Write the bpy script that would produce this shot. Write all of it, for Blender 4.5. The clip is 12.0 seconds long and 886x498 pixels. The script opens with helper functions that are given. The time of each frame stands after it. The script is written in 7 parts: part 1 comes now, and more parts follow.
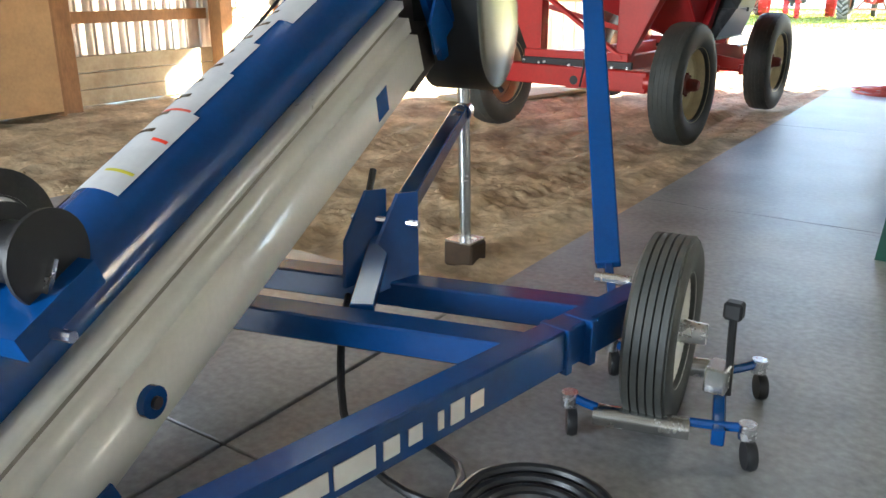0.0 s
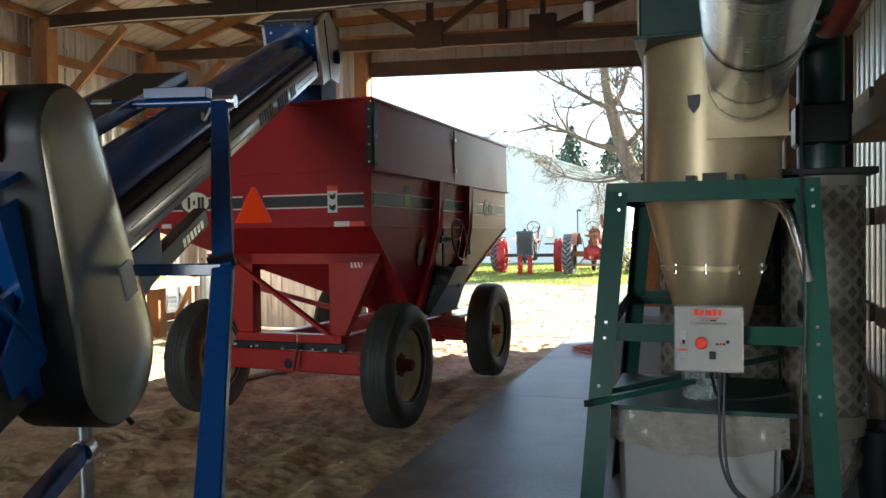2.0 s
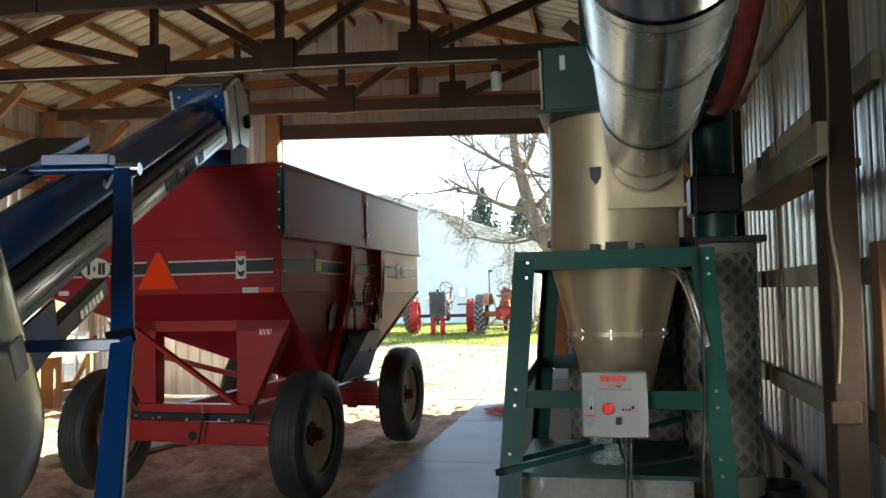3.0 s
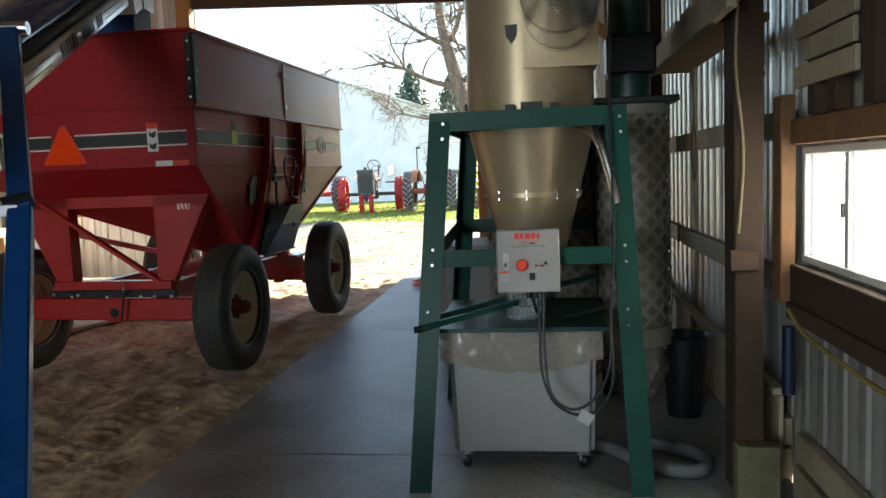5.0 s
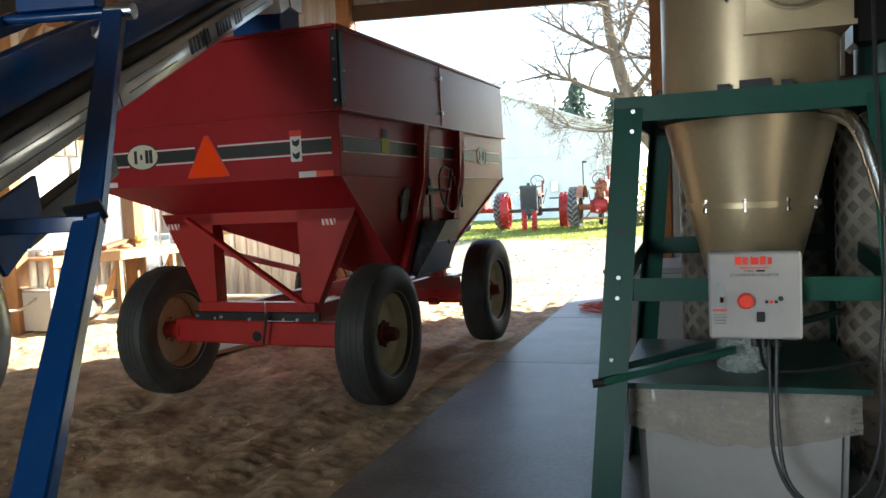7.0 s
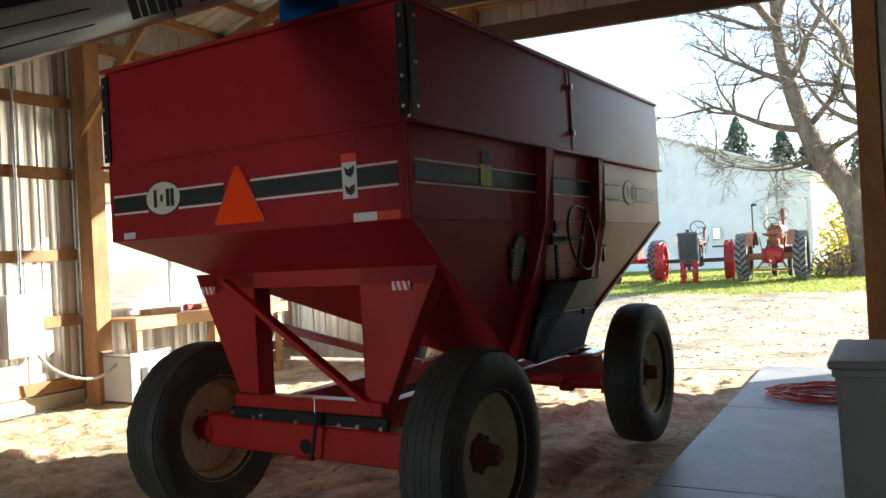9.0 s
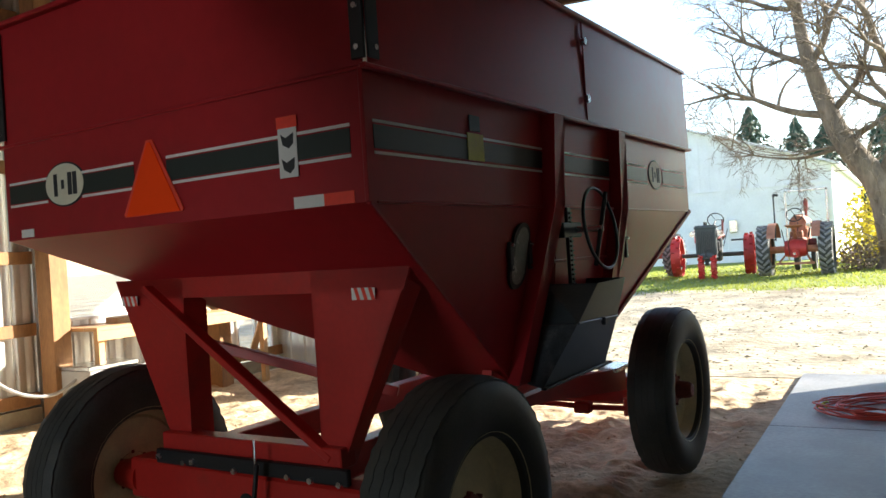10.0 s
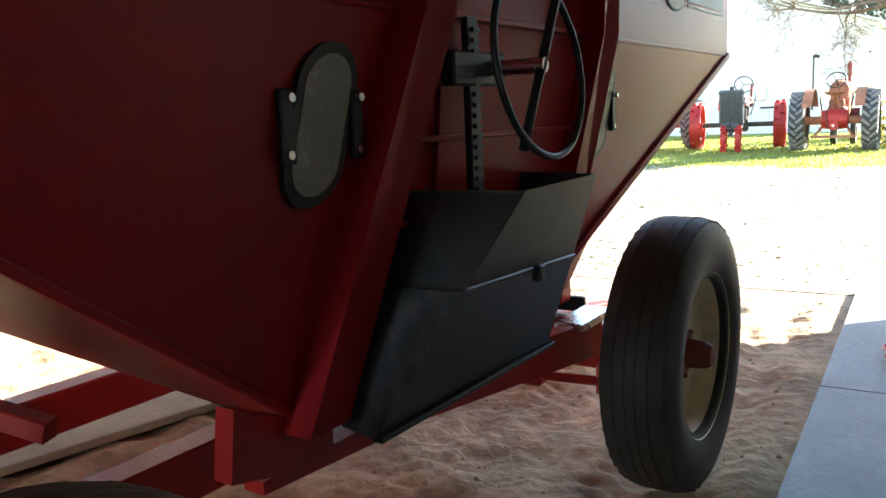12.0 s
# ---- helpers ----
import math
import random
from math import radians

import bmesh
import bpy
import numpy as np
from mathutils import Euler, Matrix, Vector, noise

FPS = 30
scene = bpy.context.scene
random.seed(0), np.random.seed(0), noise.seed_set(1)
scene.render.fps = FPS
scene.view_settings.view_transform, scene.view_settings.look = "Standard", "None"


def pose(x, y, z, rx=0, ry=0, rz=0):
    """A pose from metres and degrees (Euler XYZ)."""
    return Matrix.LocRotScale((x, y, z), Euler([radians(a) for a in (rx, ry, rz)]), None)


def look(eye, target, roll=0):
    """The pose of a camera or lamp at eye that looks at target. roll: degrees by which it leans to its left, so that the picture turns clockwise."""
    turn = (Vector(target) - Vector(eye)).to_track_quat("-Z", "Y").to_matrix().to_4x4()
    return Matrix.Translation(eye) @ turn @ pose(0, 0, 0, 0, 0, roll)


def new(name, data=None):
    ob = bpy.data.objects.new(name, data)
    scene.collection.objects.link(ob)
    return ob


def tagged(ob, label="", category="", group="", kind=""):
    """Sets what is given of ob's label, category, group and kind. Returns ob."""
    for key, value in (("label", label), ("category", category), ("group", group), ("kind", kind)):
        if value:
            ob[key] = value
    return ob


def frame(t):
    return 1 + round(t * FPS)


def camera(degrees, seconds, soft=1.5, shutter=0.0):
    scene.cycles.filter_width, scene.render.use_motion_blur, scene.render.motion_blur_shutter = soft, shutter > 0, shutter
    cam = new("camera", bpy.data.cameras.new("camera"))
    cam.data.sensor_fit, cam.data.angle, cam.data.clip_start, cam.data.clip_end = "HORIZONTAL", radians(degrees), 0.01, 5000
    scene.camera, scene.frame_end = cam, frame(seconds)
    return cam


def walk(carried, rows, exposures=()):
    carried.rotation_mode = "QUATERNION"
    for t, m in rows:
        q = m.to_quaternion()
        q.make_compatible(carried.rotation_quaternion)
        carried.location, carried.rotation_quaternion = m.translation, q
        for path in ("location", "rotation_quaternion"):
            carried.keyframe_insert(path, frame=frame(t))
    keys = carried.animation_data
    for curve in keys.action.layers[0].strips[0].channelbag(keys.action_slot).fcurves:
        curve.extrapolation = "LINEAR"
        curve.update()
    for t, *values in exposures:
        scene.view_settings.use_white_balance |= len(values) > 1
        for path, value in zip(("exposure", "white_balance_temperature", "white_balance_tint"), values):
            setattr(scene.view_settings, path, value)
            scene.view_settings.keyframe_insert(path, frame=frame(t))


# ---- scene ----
cam = camera(57.9, 12.0)
PATH = [
    (0, (0.4, 0.261, 1.428), (-0.661, 1.834, 0.797), 0.1),
    (0.3, (0.461, 0.447, 1.45), (-0.564, 2.081, 0.921), -1.0),
    (0.5, (0.411, 0.562, 1.538), (-0.528, 2.263, 1.061), -0.6),
    (1, (0.463, 0.802, 1.634), (-0.355, 2.609, 1.377), -1.4),
    (1.5, (0.582, 0.984, 1.673), (-0.162, 2.836, 1.546), -0.7),
    (2, (0.674, 1.027, 1.689), (0.051, 2.928, 1.658), -0.6),
    (2.5, (0.699, 1.057, 1.726), (0.198, 2.991, 1.804), -0.8),
    (2.7, (0.692, 1.044, 1.738), (0.226, 2.986, 1.852), -0.8),
    (4.3, (0.73, 0.984, 1.688), (0.511, 2.97, 1.756), -1.9),
    (4.5, (0.745, 1.006, 1.666), (0.528, 2.995, 1.665), -1.9),
    (5, (0.764, 1.04, 1.642), (0.515, 3.015, 1.453), -2.2),
    (5.5, (0.769, 1.098, 1.628), (0.505, 3.068, 1.403), -2.2),
    (6, (0.733, 1.253, 1.614), (0.428, 3.218, 1.394), -1.5),
    (6.5, (0.602, 1.543, 1.621), (0.198, 3.491, 1.422), -2.1),
    (7, (0.548, 1.974, 1.591), (-0.093, 3.864, 1.462), -2.6),
    (7.5, (0.467, 2.391, 1.628), (-0.29, 4.239, 1.524), -1.9),
    (7.7, (0.38, 2.557, 1.559), (-0.405, 4.396, 1.502), -2.3),
    (9.3, (-0.103, 4.313, 1.604), (-1.093, 6.051, 1.617), -2.9),
    (9.5, (-0.192, 4.491, 1.589), (-1.171, 6.235, 1.604), -3.3),
    (10, (-0.41, 5.036, 1.588), (-1.409, 6.769, 1.595), -3.7),
    (10.5, (-0.568, 5.636, 1.586), (-1.546, 7.375, 1.441), -3.9),
    (11, (-0.692, 6.23, 1.566), (-1.651, 7.963, 1.286), -2.8),
    (11.5, (-0.851, 6.785, 1.567), (-1.811, 8.512, 1.255), -3.6),
    (12, (-1.008, 7.348, 1.554), (-2.036, 9.032, 1.225), -2.5),
]
walk(cam, [(t, look(eye, target, roll)) for t, eye, target, roll in PATH],
     exposures=[(0, 4.35), (0.5, 4.3), (1.0, 3.1), (1.5, 2.5), (2.5, 2.5), (5.0, 2.42), (7.5, 2.65), (9.5, 2.1), (10.5, 2.63), (11.0, 3.3), (11.5, 3.3), (12.0, 3.0)])

# ---- light ----
SUN_AZ, SUN_EL = 46.0, 22.0   # degrees clockwise from +y, and above the horizon
world = bpy.data.worlds.new("world")
scene.world = world
world.use_nodes = True
wn = world.node_tree
sky = wn.nodes.new("ShaderNodeTexSky")
sky.sky_type, sky.sun_disc = "NISHITA", False
sky.sun_elevation, sky.sun_rotation = radians(SUN_EL), radians(SUN_AZ)
sky.air_density, sky.dust_density = 1.0, 0.4
wn.links.new(sky.outputs[0], wn.nodes["Background"].inputs[0])
wn.nodes["Background"].inputs[1].default_value = 0.11
sun = new("sun", bpy.data.lights.new("sun", "SUN"))
sun.data.energy, sun.data.angle, sun.data.color = 5.0, radians(0.6), (1.0, 0.93, 0.82)
_d = Vector((math.sin(radians(SUN_AZ)) * math.cos(radians(SUN_EL)), math.cos(radians(SUN_AZ)) * math.cos(radians(SUN_EL)), math.sin(radians(SUN_EL))))
sun.matrix_world = look(_d * 50, (0, 0, 0))

def fill_light(name, eye, target, w, h, power, color):
    """An area lamp that fills in light from a spot out of view."""
    ob = new(name, bpy.data.lights.new(name, "AREA"))
    ob.data.shape, ob.data.size, ob.data.size_y, ob.data.energy, ob.data.color = "RECTANGLE", w, h, power, color
    ob.matrix_world = look(eye, target)
    return ob
# added fill from behind the camera, brightens the faces turned south
fill_light("rear_fill_lamp", (-4.3, -7.9, 2.3), (-4.0, 0, 1.9), 3.6, 4.2, 80, (0.84, 0.92, 1.0))

# ---- materials ----
def mat(name, color, rough=0.6, metal=0.0, var=0.25, scale=6.0, fine=60.0, bump=0.15, dist=0.004, stain=None, amount=0.35, stretch=(1, 1, 1), coat=0.0, random=0.0, spec=0.5):
    """A surface with two scales of noise in its colour and roughness, fine relief, and stains of a second colour."""
    m = bpy.data.materials.new(name)
    m.use_nodes = True
    n, l = m.node_tree.nodes, m.node_tree.links
    b = n["Principled BSDF"]
    tc = n.new("ShaderNodeTexCoord")
    mp = n.new("ShaderNodeMapping")
    mp.inputs["Scale"].default_value = stretch
    l.new(tc.outputs["Object"], mp.inputs[0])
    big, small = n.new("ShaderNodeTexNoise"), n.new("ShaderNodeTexNoise")
    for t, s in ((big, scale), (small, fine)):
        t.inputs["Scale"].default_value, t.inputs["Detail"].default_value = s, 5.0
        l.new(mp.outputs[0], t.inputs["Vector"])
    ramp = n.new("ShaderNodeMapRange")
    ramp.inputs["To Min"].default_value, ramp.inputs["To Max"].default_value = 1 - var, 1 + var
    mix = n.new("ShaderNodeMix")
    mix.data_type = "FLOAT"
    mix.inputs[0].default_value = 0.4
    l.new(big.outputs[0], mix.inputs[2])
    l.new(small.outputs[0], mix.inputs[3])
    ramp.inputs["From Min"].default_value, ramp.inputs["From Max"].default_value = 0.3, 0.7
    l.new(mix.outputs[0], ramp.inputs[0])
    val = ramp.outputs[0]
    if random:
        oi = n.new("ShaderNodeObjectInfo")
        rr = n.new("ShaderNodeMapRange")
        rr.inputs["To Min"].default_value, rr.inputs["To Max"].default_value = 1 - random, 1 + random
        l.new(oi.outputs["Random"], rr.inputs[0])
        mu = n.new("ShaderNodeMath")
        mu.operation = "MULTIPLY"
        l.new(val, mu.inputs[0])
        l.new(rr.outputs[0], mu.inputs[1])
        val = mu.outputs[0]
    hsv = n.new("ShaderNodeHueSaturation")
    hsv.inputs["Color"].default_value = (*color, 1)
    l.new(val, hsv.inputs["Value"])
    out = hsv.outputs[0]
    if stain:
        st = n.new("ShaderNodeTexNoise")
        st.inputs["Scale"].default_value, st.inputs["Detail"].default_value, st.inputs["Roughness"].default_value = scale * 0.45, 8.0, 0.65
        l.new(mp.outputs[0], st.inputs["Vector"])
        sr = n.new("ShaderNodeMapRange")
        sr.inputs["From Min"].default_value, sr.inputs["From Max"].default_value = 0.52, 0.68
        sr.inputs["To Max"].default_value = amount
        l.new(st.outputs[0], sr.inputs[0])
        mx = n.new("ShaderNodeMix")
        mx.data_type = "RGBA"
        l.new(sr.outputs[0], mx.inputs[0])
        l.new(out, mx.inputs[6])
        mx.inputs[7].default_value = (*stain, 1)
        out = mx.outputs[2]
    l.new(out, b.inputs["Base Color"])
    rm = n.new("ShaderNodeMapRange")
    rm.inputs["To Min"].default_value, rm.inputs["To Max"].default_value = max(0.02, rough - 0.1), min(1.0, rough + 0.12)
    l.new(mix.outputs[0], rm.inputs[0])
    l.new(rm.outputs[0], b.inputs["Roughness"])
    b.inputs["Metallic"].default_value = metal
    b.inputs["Specular IOR Level"].default_value = spec
    b.inputs["Coat Weight"].default_value = coat
    b.inputs["Coat Roughness"].default_value = 0.12
    if bump:
        bp = n.new("ShaderNodeBump")
        bp.inputs["Strength"].default_value, bp.inputs["Distance"].default_value = bump, dist
        l.new(mix.outputs[0], bp.inputs["Height"])
        l.new(bp.outputs[0], b.inputs["Normal"])
    return m

RED = mat("red_paint", (0.35, 0.016, 0.021), 0.33, var=0.14, scale=1.3, fine=14, bump=0.02, dist=0.003, stain=(0.23, 0.012, 0.02), amount=0.35, spec=0.24)
REDFRAME = mat("red_frame_paint", (0.44, 0.018, 0.013), 0.4, var=0.15, scale=4, fine=40, bump=0.06, stain=(0.16, 0.05, 0.03), amount=0.45)
BLACK = mat("black_paint", (0.012, 0.013, 0.015), 0.4, var=0.2, bump=0.05)
CHUTE = mat("worn_black_steel", (0.045, 0.055, 0.062), 0.36, var=0.35, scale=5, fine=70, bump=0.08, stain=(0.09, 0.1, 0.1), amount=0.5)
CHUTEWORN = mat("scuffed_black_steel", (0.05, 0.058, 0.066), 0.4, var=0.5, scale=18, fine=90, bump=0.2, stain=(0.16, 0.16, 0.17), amount=0.8)
WHITE = mat("white_decal", (0.75, 0.74, 0.7), 0.45, var=0.05, bump=0)
CREAM = mat("cream_decal", (0.7, 0.66, 0.5), 0.45, var=0.06, bump=0)
DARK = mat("dark_print", (0.02, 0.022, 0.024), 0.5, var=0.1, bump=0)
GREENBAND = mat("dark_green_band", (0.012, 0.022, 0.018), 0.4, var=0.15, bump=0)
ORANGE = mat("fluorescent_orange", (1.0, 0.07, 0.008), 0.8, var=0.04, bump=0, spec=0.1)
REDDECAL = mat("red_reflective_tape", (0.85, 0.06, 0.03), 0.35, var=0.1, bump=0)
YELLOWDECAL = mat("yellow_decal", (0.55, 0.5, 0.05), 0.5, var=0.15, bump=0)
RUBBER = mat("tyre_rubber", (0.043, 0.046, 0.043), 0.62, var=0.4, scale=7, fine=80, bump=0.25, stain=(0.09, 0.075, 0.055), amount=0.5)
RIM = mat("cream_wheel_paint", (0.7, 0.62, 0.39), 0.5, var=0.15, scale=8, stain=(0.42, 0.3, 0.17), amount=0.35)
HUBRED = mat("rusty_red_hub", (0.2, 0.03, 0.02), 0.6, var=0.3, scale=20, stain=(0.07, 0.04, 0.03), amount=0.6)
BLUE = mat("blue_paint", (0.002, 0.055, 0.21), 0.2, var=0.12, scale=3, fine=50, bump=0.04, stain=(0.01, 0.03, 0.1), amount=0.3, coat=0.2)
TAN = mat("cream_sheet_steel", (0.74, 0.72, 0.65), 0.3, var=0.08, scale=3, fine=50, bump=0.03, stain=(0.5, 0.46, 0.38), amount=0.3, coat=0.6)
SKIRTSTEEL = mat("bright_sheet_steel", (0.72, 0.71, 0.68), 0.3, metal=0.6, var=0.08, scale=3, fine=50, bump=0.03, stain=(0.5, 0.47, 0.42), amount=0.25)
BELT = mat("brown_black_belt", (0.035, 0.027, 0.022), 0.6, var=0.25, bump=0.1)
GUARD = mat("black_plastic_guard", (0.012, 0.013, 0.014), 0.42, var=0.15, scale=3, bump=0.05)
# the black guard's glossy sheen, put into a pale grey metal colour
GUARDFACE = mat("guard_face_sheen", (0.4, 0.4, 0.34), 0.22, metal=0.85, var=0.15, scale=2.5, bump=0.04)
# grey of the skirt's recess: dirt and the fold's shade in one colour
SKIRTGREY = mat("dusty_shaded_steel", (0.3, 0.27, 0.22), 0.6, var=0.2, bump=0.1)
PAPER = mat("white_label", (0.52, 0.53, 0.54), 0.5, var=0.06, scale=10, bump=0.05, stain=(0.4, 0.41, 0.43), amount=0.5)
CHROME = mat("bright_zinc", (0.75, 0.76, 0.78), 0.25, metal=1.0, var=0.1, bump=0.03)
GALV = mat("galvanised_steel", (0.58, 0.59, 0.585), 0.24, metal=1.0, var=0.14, scale=9, fine=45, bump=0.05)
GREEN = mat("green_paint", (0.002, 0.058, 0.04), 0.4, var=0.15, scale=5, bump=0.06, spec=0.3)
DARKGREEN = mat("dark_green_paint", (0.006, 0.05, 0.042), 0.4, var=0.15, bump=0.05)
STEELTAN = mat("warm_sheet_steel", (0.48, 0.385, 0.24), 0.36, metal=0.5, var=0.1, scale=2.5, fine=45, bump=0.04, stain=(0.38, 0.28, 0.18), amount=0.35)
BINWHITE = mat("white_plastic_bin", (0.35, 0.35, 0.345), 0.5, var=0.06, scale=3, bump=0.03, stain=(0.5, 0.47, 0.42), amount=0.35)
FILTER = mat("grey_filter_mesh", (0.29, 0.265, 0.22), 0.6, var=0.25, scale=5, fine=90, bump=0.2, stain=(0.24, 0.2, 0.15), amount=0.6)
FILTERDARK = mat("filter_cloth_dark", (0.19, 0.175, 0.145), 0.85, var=0.3, bump=0.2)
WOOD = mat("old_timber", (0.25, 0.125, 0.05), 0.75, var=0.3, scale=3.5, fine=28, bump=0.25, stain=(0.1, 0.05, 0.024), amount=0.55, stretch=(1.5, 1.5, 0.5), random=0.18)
WOODDARK = mat("dark_timber", (0.06, 0.035, 0.02), 0.85, var=0.3, scale=3.5, fine=28, bump=0.3, stain=(0.06, 0.035, 0.02), amount=0.6, random=0.2)
WOODNEW = mat("new_timber", (0.46, 0.27, 0.12), 0.65, var=0.2, scale=4, fine=30, bump=0.15, stain=(0.32, 0.16, 0.06), amount=0.5, random=0.15)
PALE = mat("pale_board", (0.34, 0.29, 0.2), 0.75, var=0.25, scale=3, fine=25, bump=0.2, stain=(0.2, 0.14, 0.08), amount=0.7, random=0.12)
SIDING = mat("galvanised_siding", (0.62, 0.62, 0.6), 0.3, metal=0.6, var=0.12, scale=1.8, fine=30, bump=0.04, stain=(0.33, 0.3, 0.24), amount=0.45, stretch=(1, 1, 0.3))
ROOFING = mat("roof_sheet_underside", (0.44, 0.43, 0.38), 0.45, metal=0.3, var=0.15, scale=2, fine=30, bump=0.05, stain=(0.33, 0.28, 0.2), amount=0.5)
CONCRETE = mat("concrete", (0.26, 0.265, 0.268), 0.4, var=0.5, scale=1.4, fine=30, bump=0.2, stain=(0.15, 0.148, 0.143), amount=0.7)
DIRT = mat("barn_dirt", (0.52, 0.4, 0.25), 0.95, var=0.5, scale=2.6, fine=15, bump=0.95, dist=0.05, stain=(0.23, 0.15, 0.085), amount=0.8)
GRAVEL = mat("pale_dirt_yard", (0.34, 0.295, 0.205), 0.95, var=0.7, scale=1.3, fine=9, bump=1.0, dist=0.09, stain=(0.13, 0.1, 0.055), amount=0.85)
GRASS = mat("lawn", (0.2, 0.24, 0.05), 0.9, var=0.5, scale=1.1, fine=20, bump=0.8, dist=0.06, stain=(0.24, 0.24, 0.07), amount=0.5)
SHEDWHITE = mat("white_shed_siding", (0.8, 0.82, 0.84), 0.6, var=0.08, scale=1.5, fine=15, bump=0.05, stain=(0.56, 0.57, 0.58), amount=0.4)
BARK = mat("bark", (0.19, 0.15, 0.11), 0.9, var=0.6, scale=3, fine=14, bump=1.0, dist=0.08, stain=(0.07, 0.055, 0.04), amount=0.8, stretch=(1, 1, 0.3))
NEEDLE = mat("spruce_needles", (0.05, 0.085, 0.05), 0.8, var=0.5, scale=2, bump=0)
LEAFY = mat("yellow_leaves", (0.44, 0.4, 0.09), 0.7, var=0.4, scale=4, bump=0)
LUGDUST = mat("dusty_tread_rubber", (0.2, 0.2, 0.2), 0.8, var=0.3, scale=8, bump=0.1)
TRRED = mat("tractor_red", (0.45, 0.03, 0.025), 0.5, var=0.25, scale=6, stain=(0.25, 0.08, 0.05), amount=0.5)
TRRUST = mat("faded_orange_red_tractor", (0.36, 0.15, 0.085), 0.7, var=0.45, scale=6, stain=(0.22, 0.1, 0.06), amount=0.6)
TRGREY = mat("grey_green_tractor", (0.06, 0.07, 0.07), 0.75, var=0.3, scale=6)
BLADE = mat("grass_blade", (0.23, 0.27, 0.05), 0.6, var=0.4, scale=1.3, bump=0)
def let_through(m, color, share):
    """Leaves pass part of the sunlight on."""
    n, l = m.node_tree.nodes, m.node_tree.links
    tr, mx = n.new("ShaderNodeBsdfTranslucent"), n.new("ShaderNodeMixShader")
    tr.inputs["Color"].default_value, mx.inputs[0].default_value = (*color, 1), share
    l.new(n["Principled BSDF"].outputs[0], mx.inputs[1])
    l.new(tr.outputs[0], mx.inputs[2])
    l.new(mx.outputs[0], n["Material Output"].inputs["Surface"])
let_through(BLADE, (0.34, 0.38, 0.06), 0.5)
let_through(LEAFY, (0.7, 0.58, 0.05), 0.6)
CORD = mat("orange_red_cord", (0.65, 0.1, 0.07), 0.5, var=0.15, bump=0)
ROPE = mat("old_rope", (0.3, 0.24, 0.13), 0.8, var=0.2, bump=0.2)
OLDYELLOW = mat("dull_yellow_cable", (0.33, 0.25, 0.07), 0.7, var=0.2, bump=0.05)
HOSEGREY = mat("dull_grey_hose", (0.15, 0.155, 0.16), 0.6, var=0.2, scale=8, bump=0.1)
CARDBOARD = mat("cardboard", (0.4, 0.28, 0.17), 0.85, var=0.15, bump=0.05)

def clear(name, color, rough=0.05, alpha=0.25):
    m = bpy.data.materials.new(name)
    m.use_nodes = True
    n, l = m.node_tree.nodes, m.node_tree.links
    b = n["Principled BSDF"]
    b.inputs["Base Color"].default_value, b.inputs["Roughness"].default_value = (*color, 1), rough
    noise_t = n.new("ShaderNodeTexNoise")
    noise_t.inputs["Scale"].default_value, noise_t.inputs["Detail"].default_value = 9.0, 4.0
    r = n.new("ShaderNodeMapRange")
    r.inputs["To Min"].default_value, r.inputs["To Max"].default_value = alpha * 0.6, alpha * 1.4
    l.new(noise_t.outputs[0], r.inputs[0])
    l.new(r.outputs[0], b.inputs["Alpha"])
    return m

GLASS = clear("window_glass", (0.9, 0.93, 0.95), 0.03, 0.12)
PLASTICBAG = clear("clear_plastic_bag", (0.4, 0.36, 0.31), 0.16, 0.55)
JAR = clear("clear_jar_glass", (0.6, 0.7, 0.68), 0.05, 0.35)
# milky pane: imitates white glare and keeps sun patches off the floor
MILKYGLASS = clear("milky_glare_glass", (0.9, 0.92, 0.93), 0.3, 0.2)
let_through(MILKYGLASS, (0.9, 0.91, 0.9), 0.9)
PLEXI = mat("clouded_window", (0.3, 0.31, 0.27), 0.25, var=0.2, scale=6, bump=0.02)

# ---- mesh helpers ----
def box(bm, x0, x1, y0, y1, z0, z1, m=None, bevel=0.0):
    r = bmesh.ops.create_cube(bm, size=1.0)
    v = r["verts"]
    bmesh.ops.transform(bm, verts=v, matrix=Matrix.LocRotScale(((x0 + x1) / 2, (y0 + y1) / 2, (z0 + z1) / 2), None, (abs(x1 - x0), abs(y1 - y0), abs(z1 - z0))))
    if bevel:
        e = list({e for q in v for e in q.link_edges})
        r2 = bmesh.ops.bevel(bm, geom=e, offset=bevel, segments=1, affect="EDGES", profile=0.5)
        v = list({q for f in r2["faces"] for q in f.verts} | {q for q in v if q.is_valid})
    if m is not None:
        bmesh.ops.transform(bm, verts=v, matrix=m)
    return bm

def axis_m(p0, p1, up=(0, 0, 1)):
    """A frame at p0 whose z runs to p1 and whose y leans towards up."""
    z = (Vector(p1) - Vector(p0)).normalized()
    u = Vector(up)
    if abs(z.dot(u)) > 0.98:
        u = Vector((0, 1, 0))
    x = u.cross(z).normalized()
    y = z.cross(x)
    return Matrix.Translation(p0) @ Matrix((x, y, z)).transposed().to_4x4()

def beam(bm, p0, p1, w, h, bevel=0.0, up=(0, 0, 1)):
    n = (Vector(p1) - Vector(p0)).length
    return box(bm, -w / 2, w / 2, -h / 2, h / 2, 0, n, axis_m(p0, p1, up), bevel)

def cyl(bm, p0, p1, r, r2=None, seg=24, cap=True):
    n = (Vector(p1) - Vector(p0)).length
    bmesh.ops.create_cone(bm, cap_ends=cap, segments=seg, radius1=r, radius2=r if r2 is None else r2, depth=n, matrix=axis_m(p0, p1) @ Matrix.Translation((0, 0, n / 2)))
    return bm

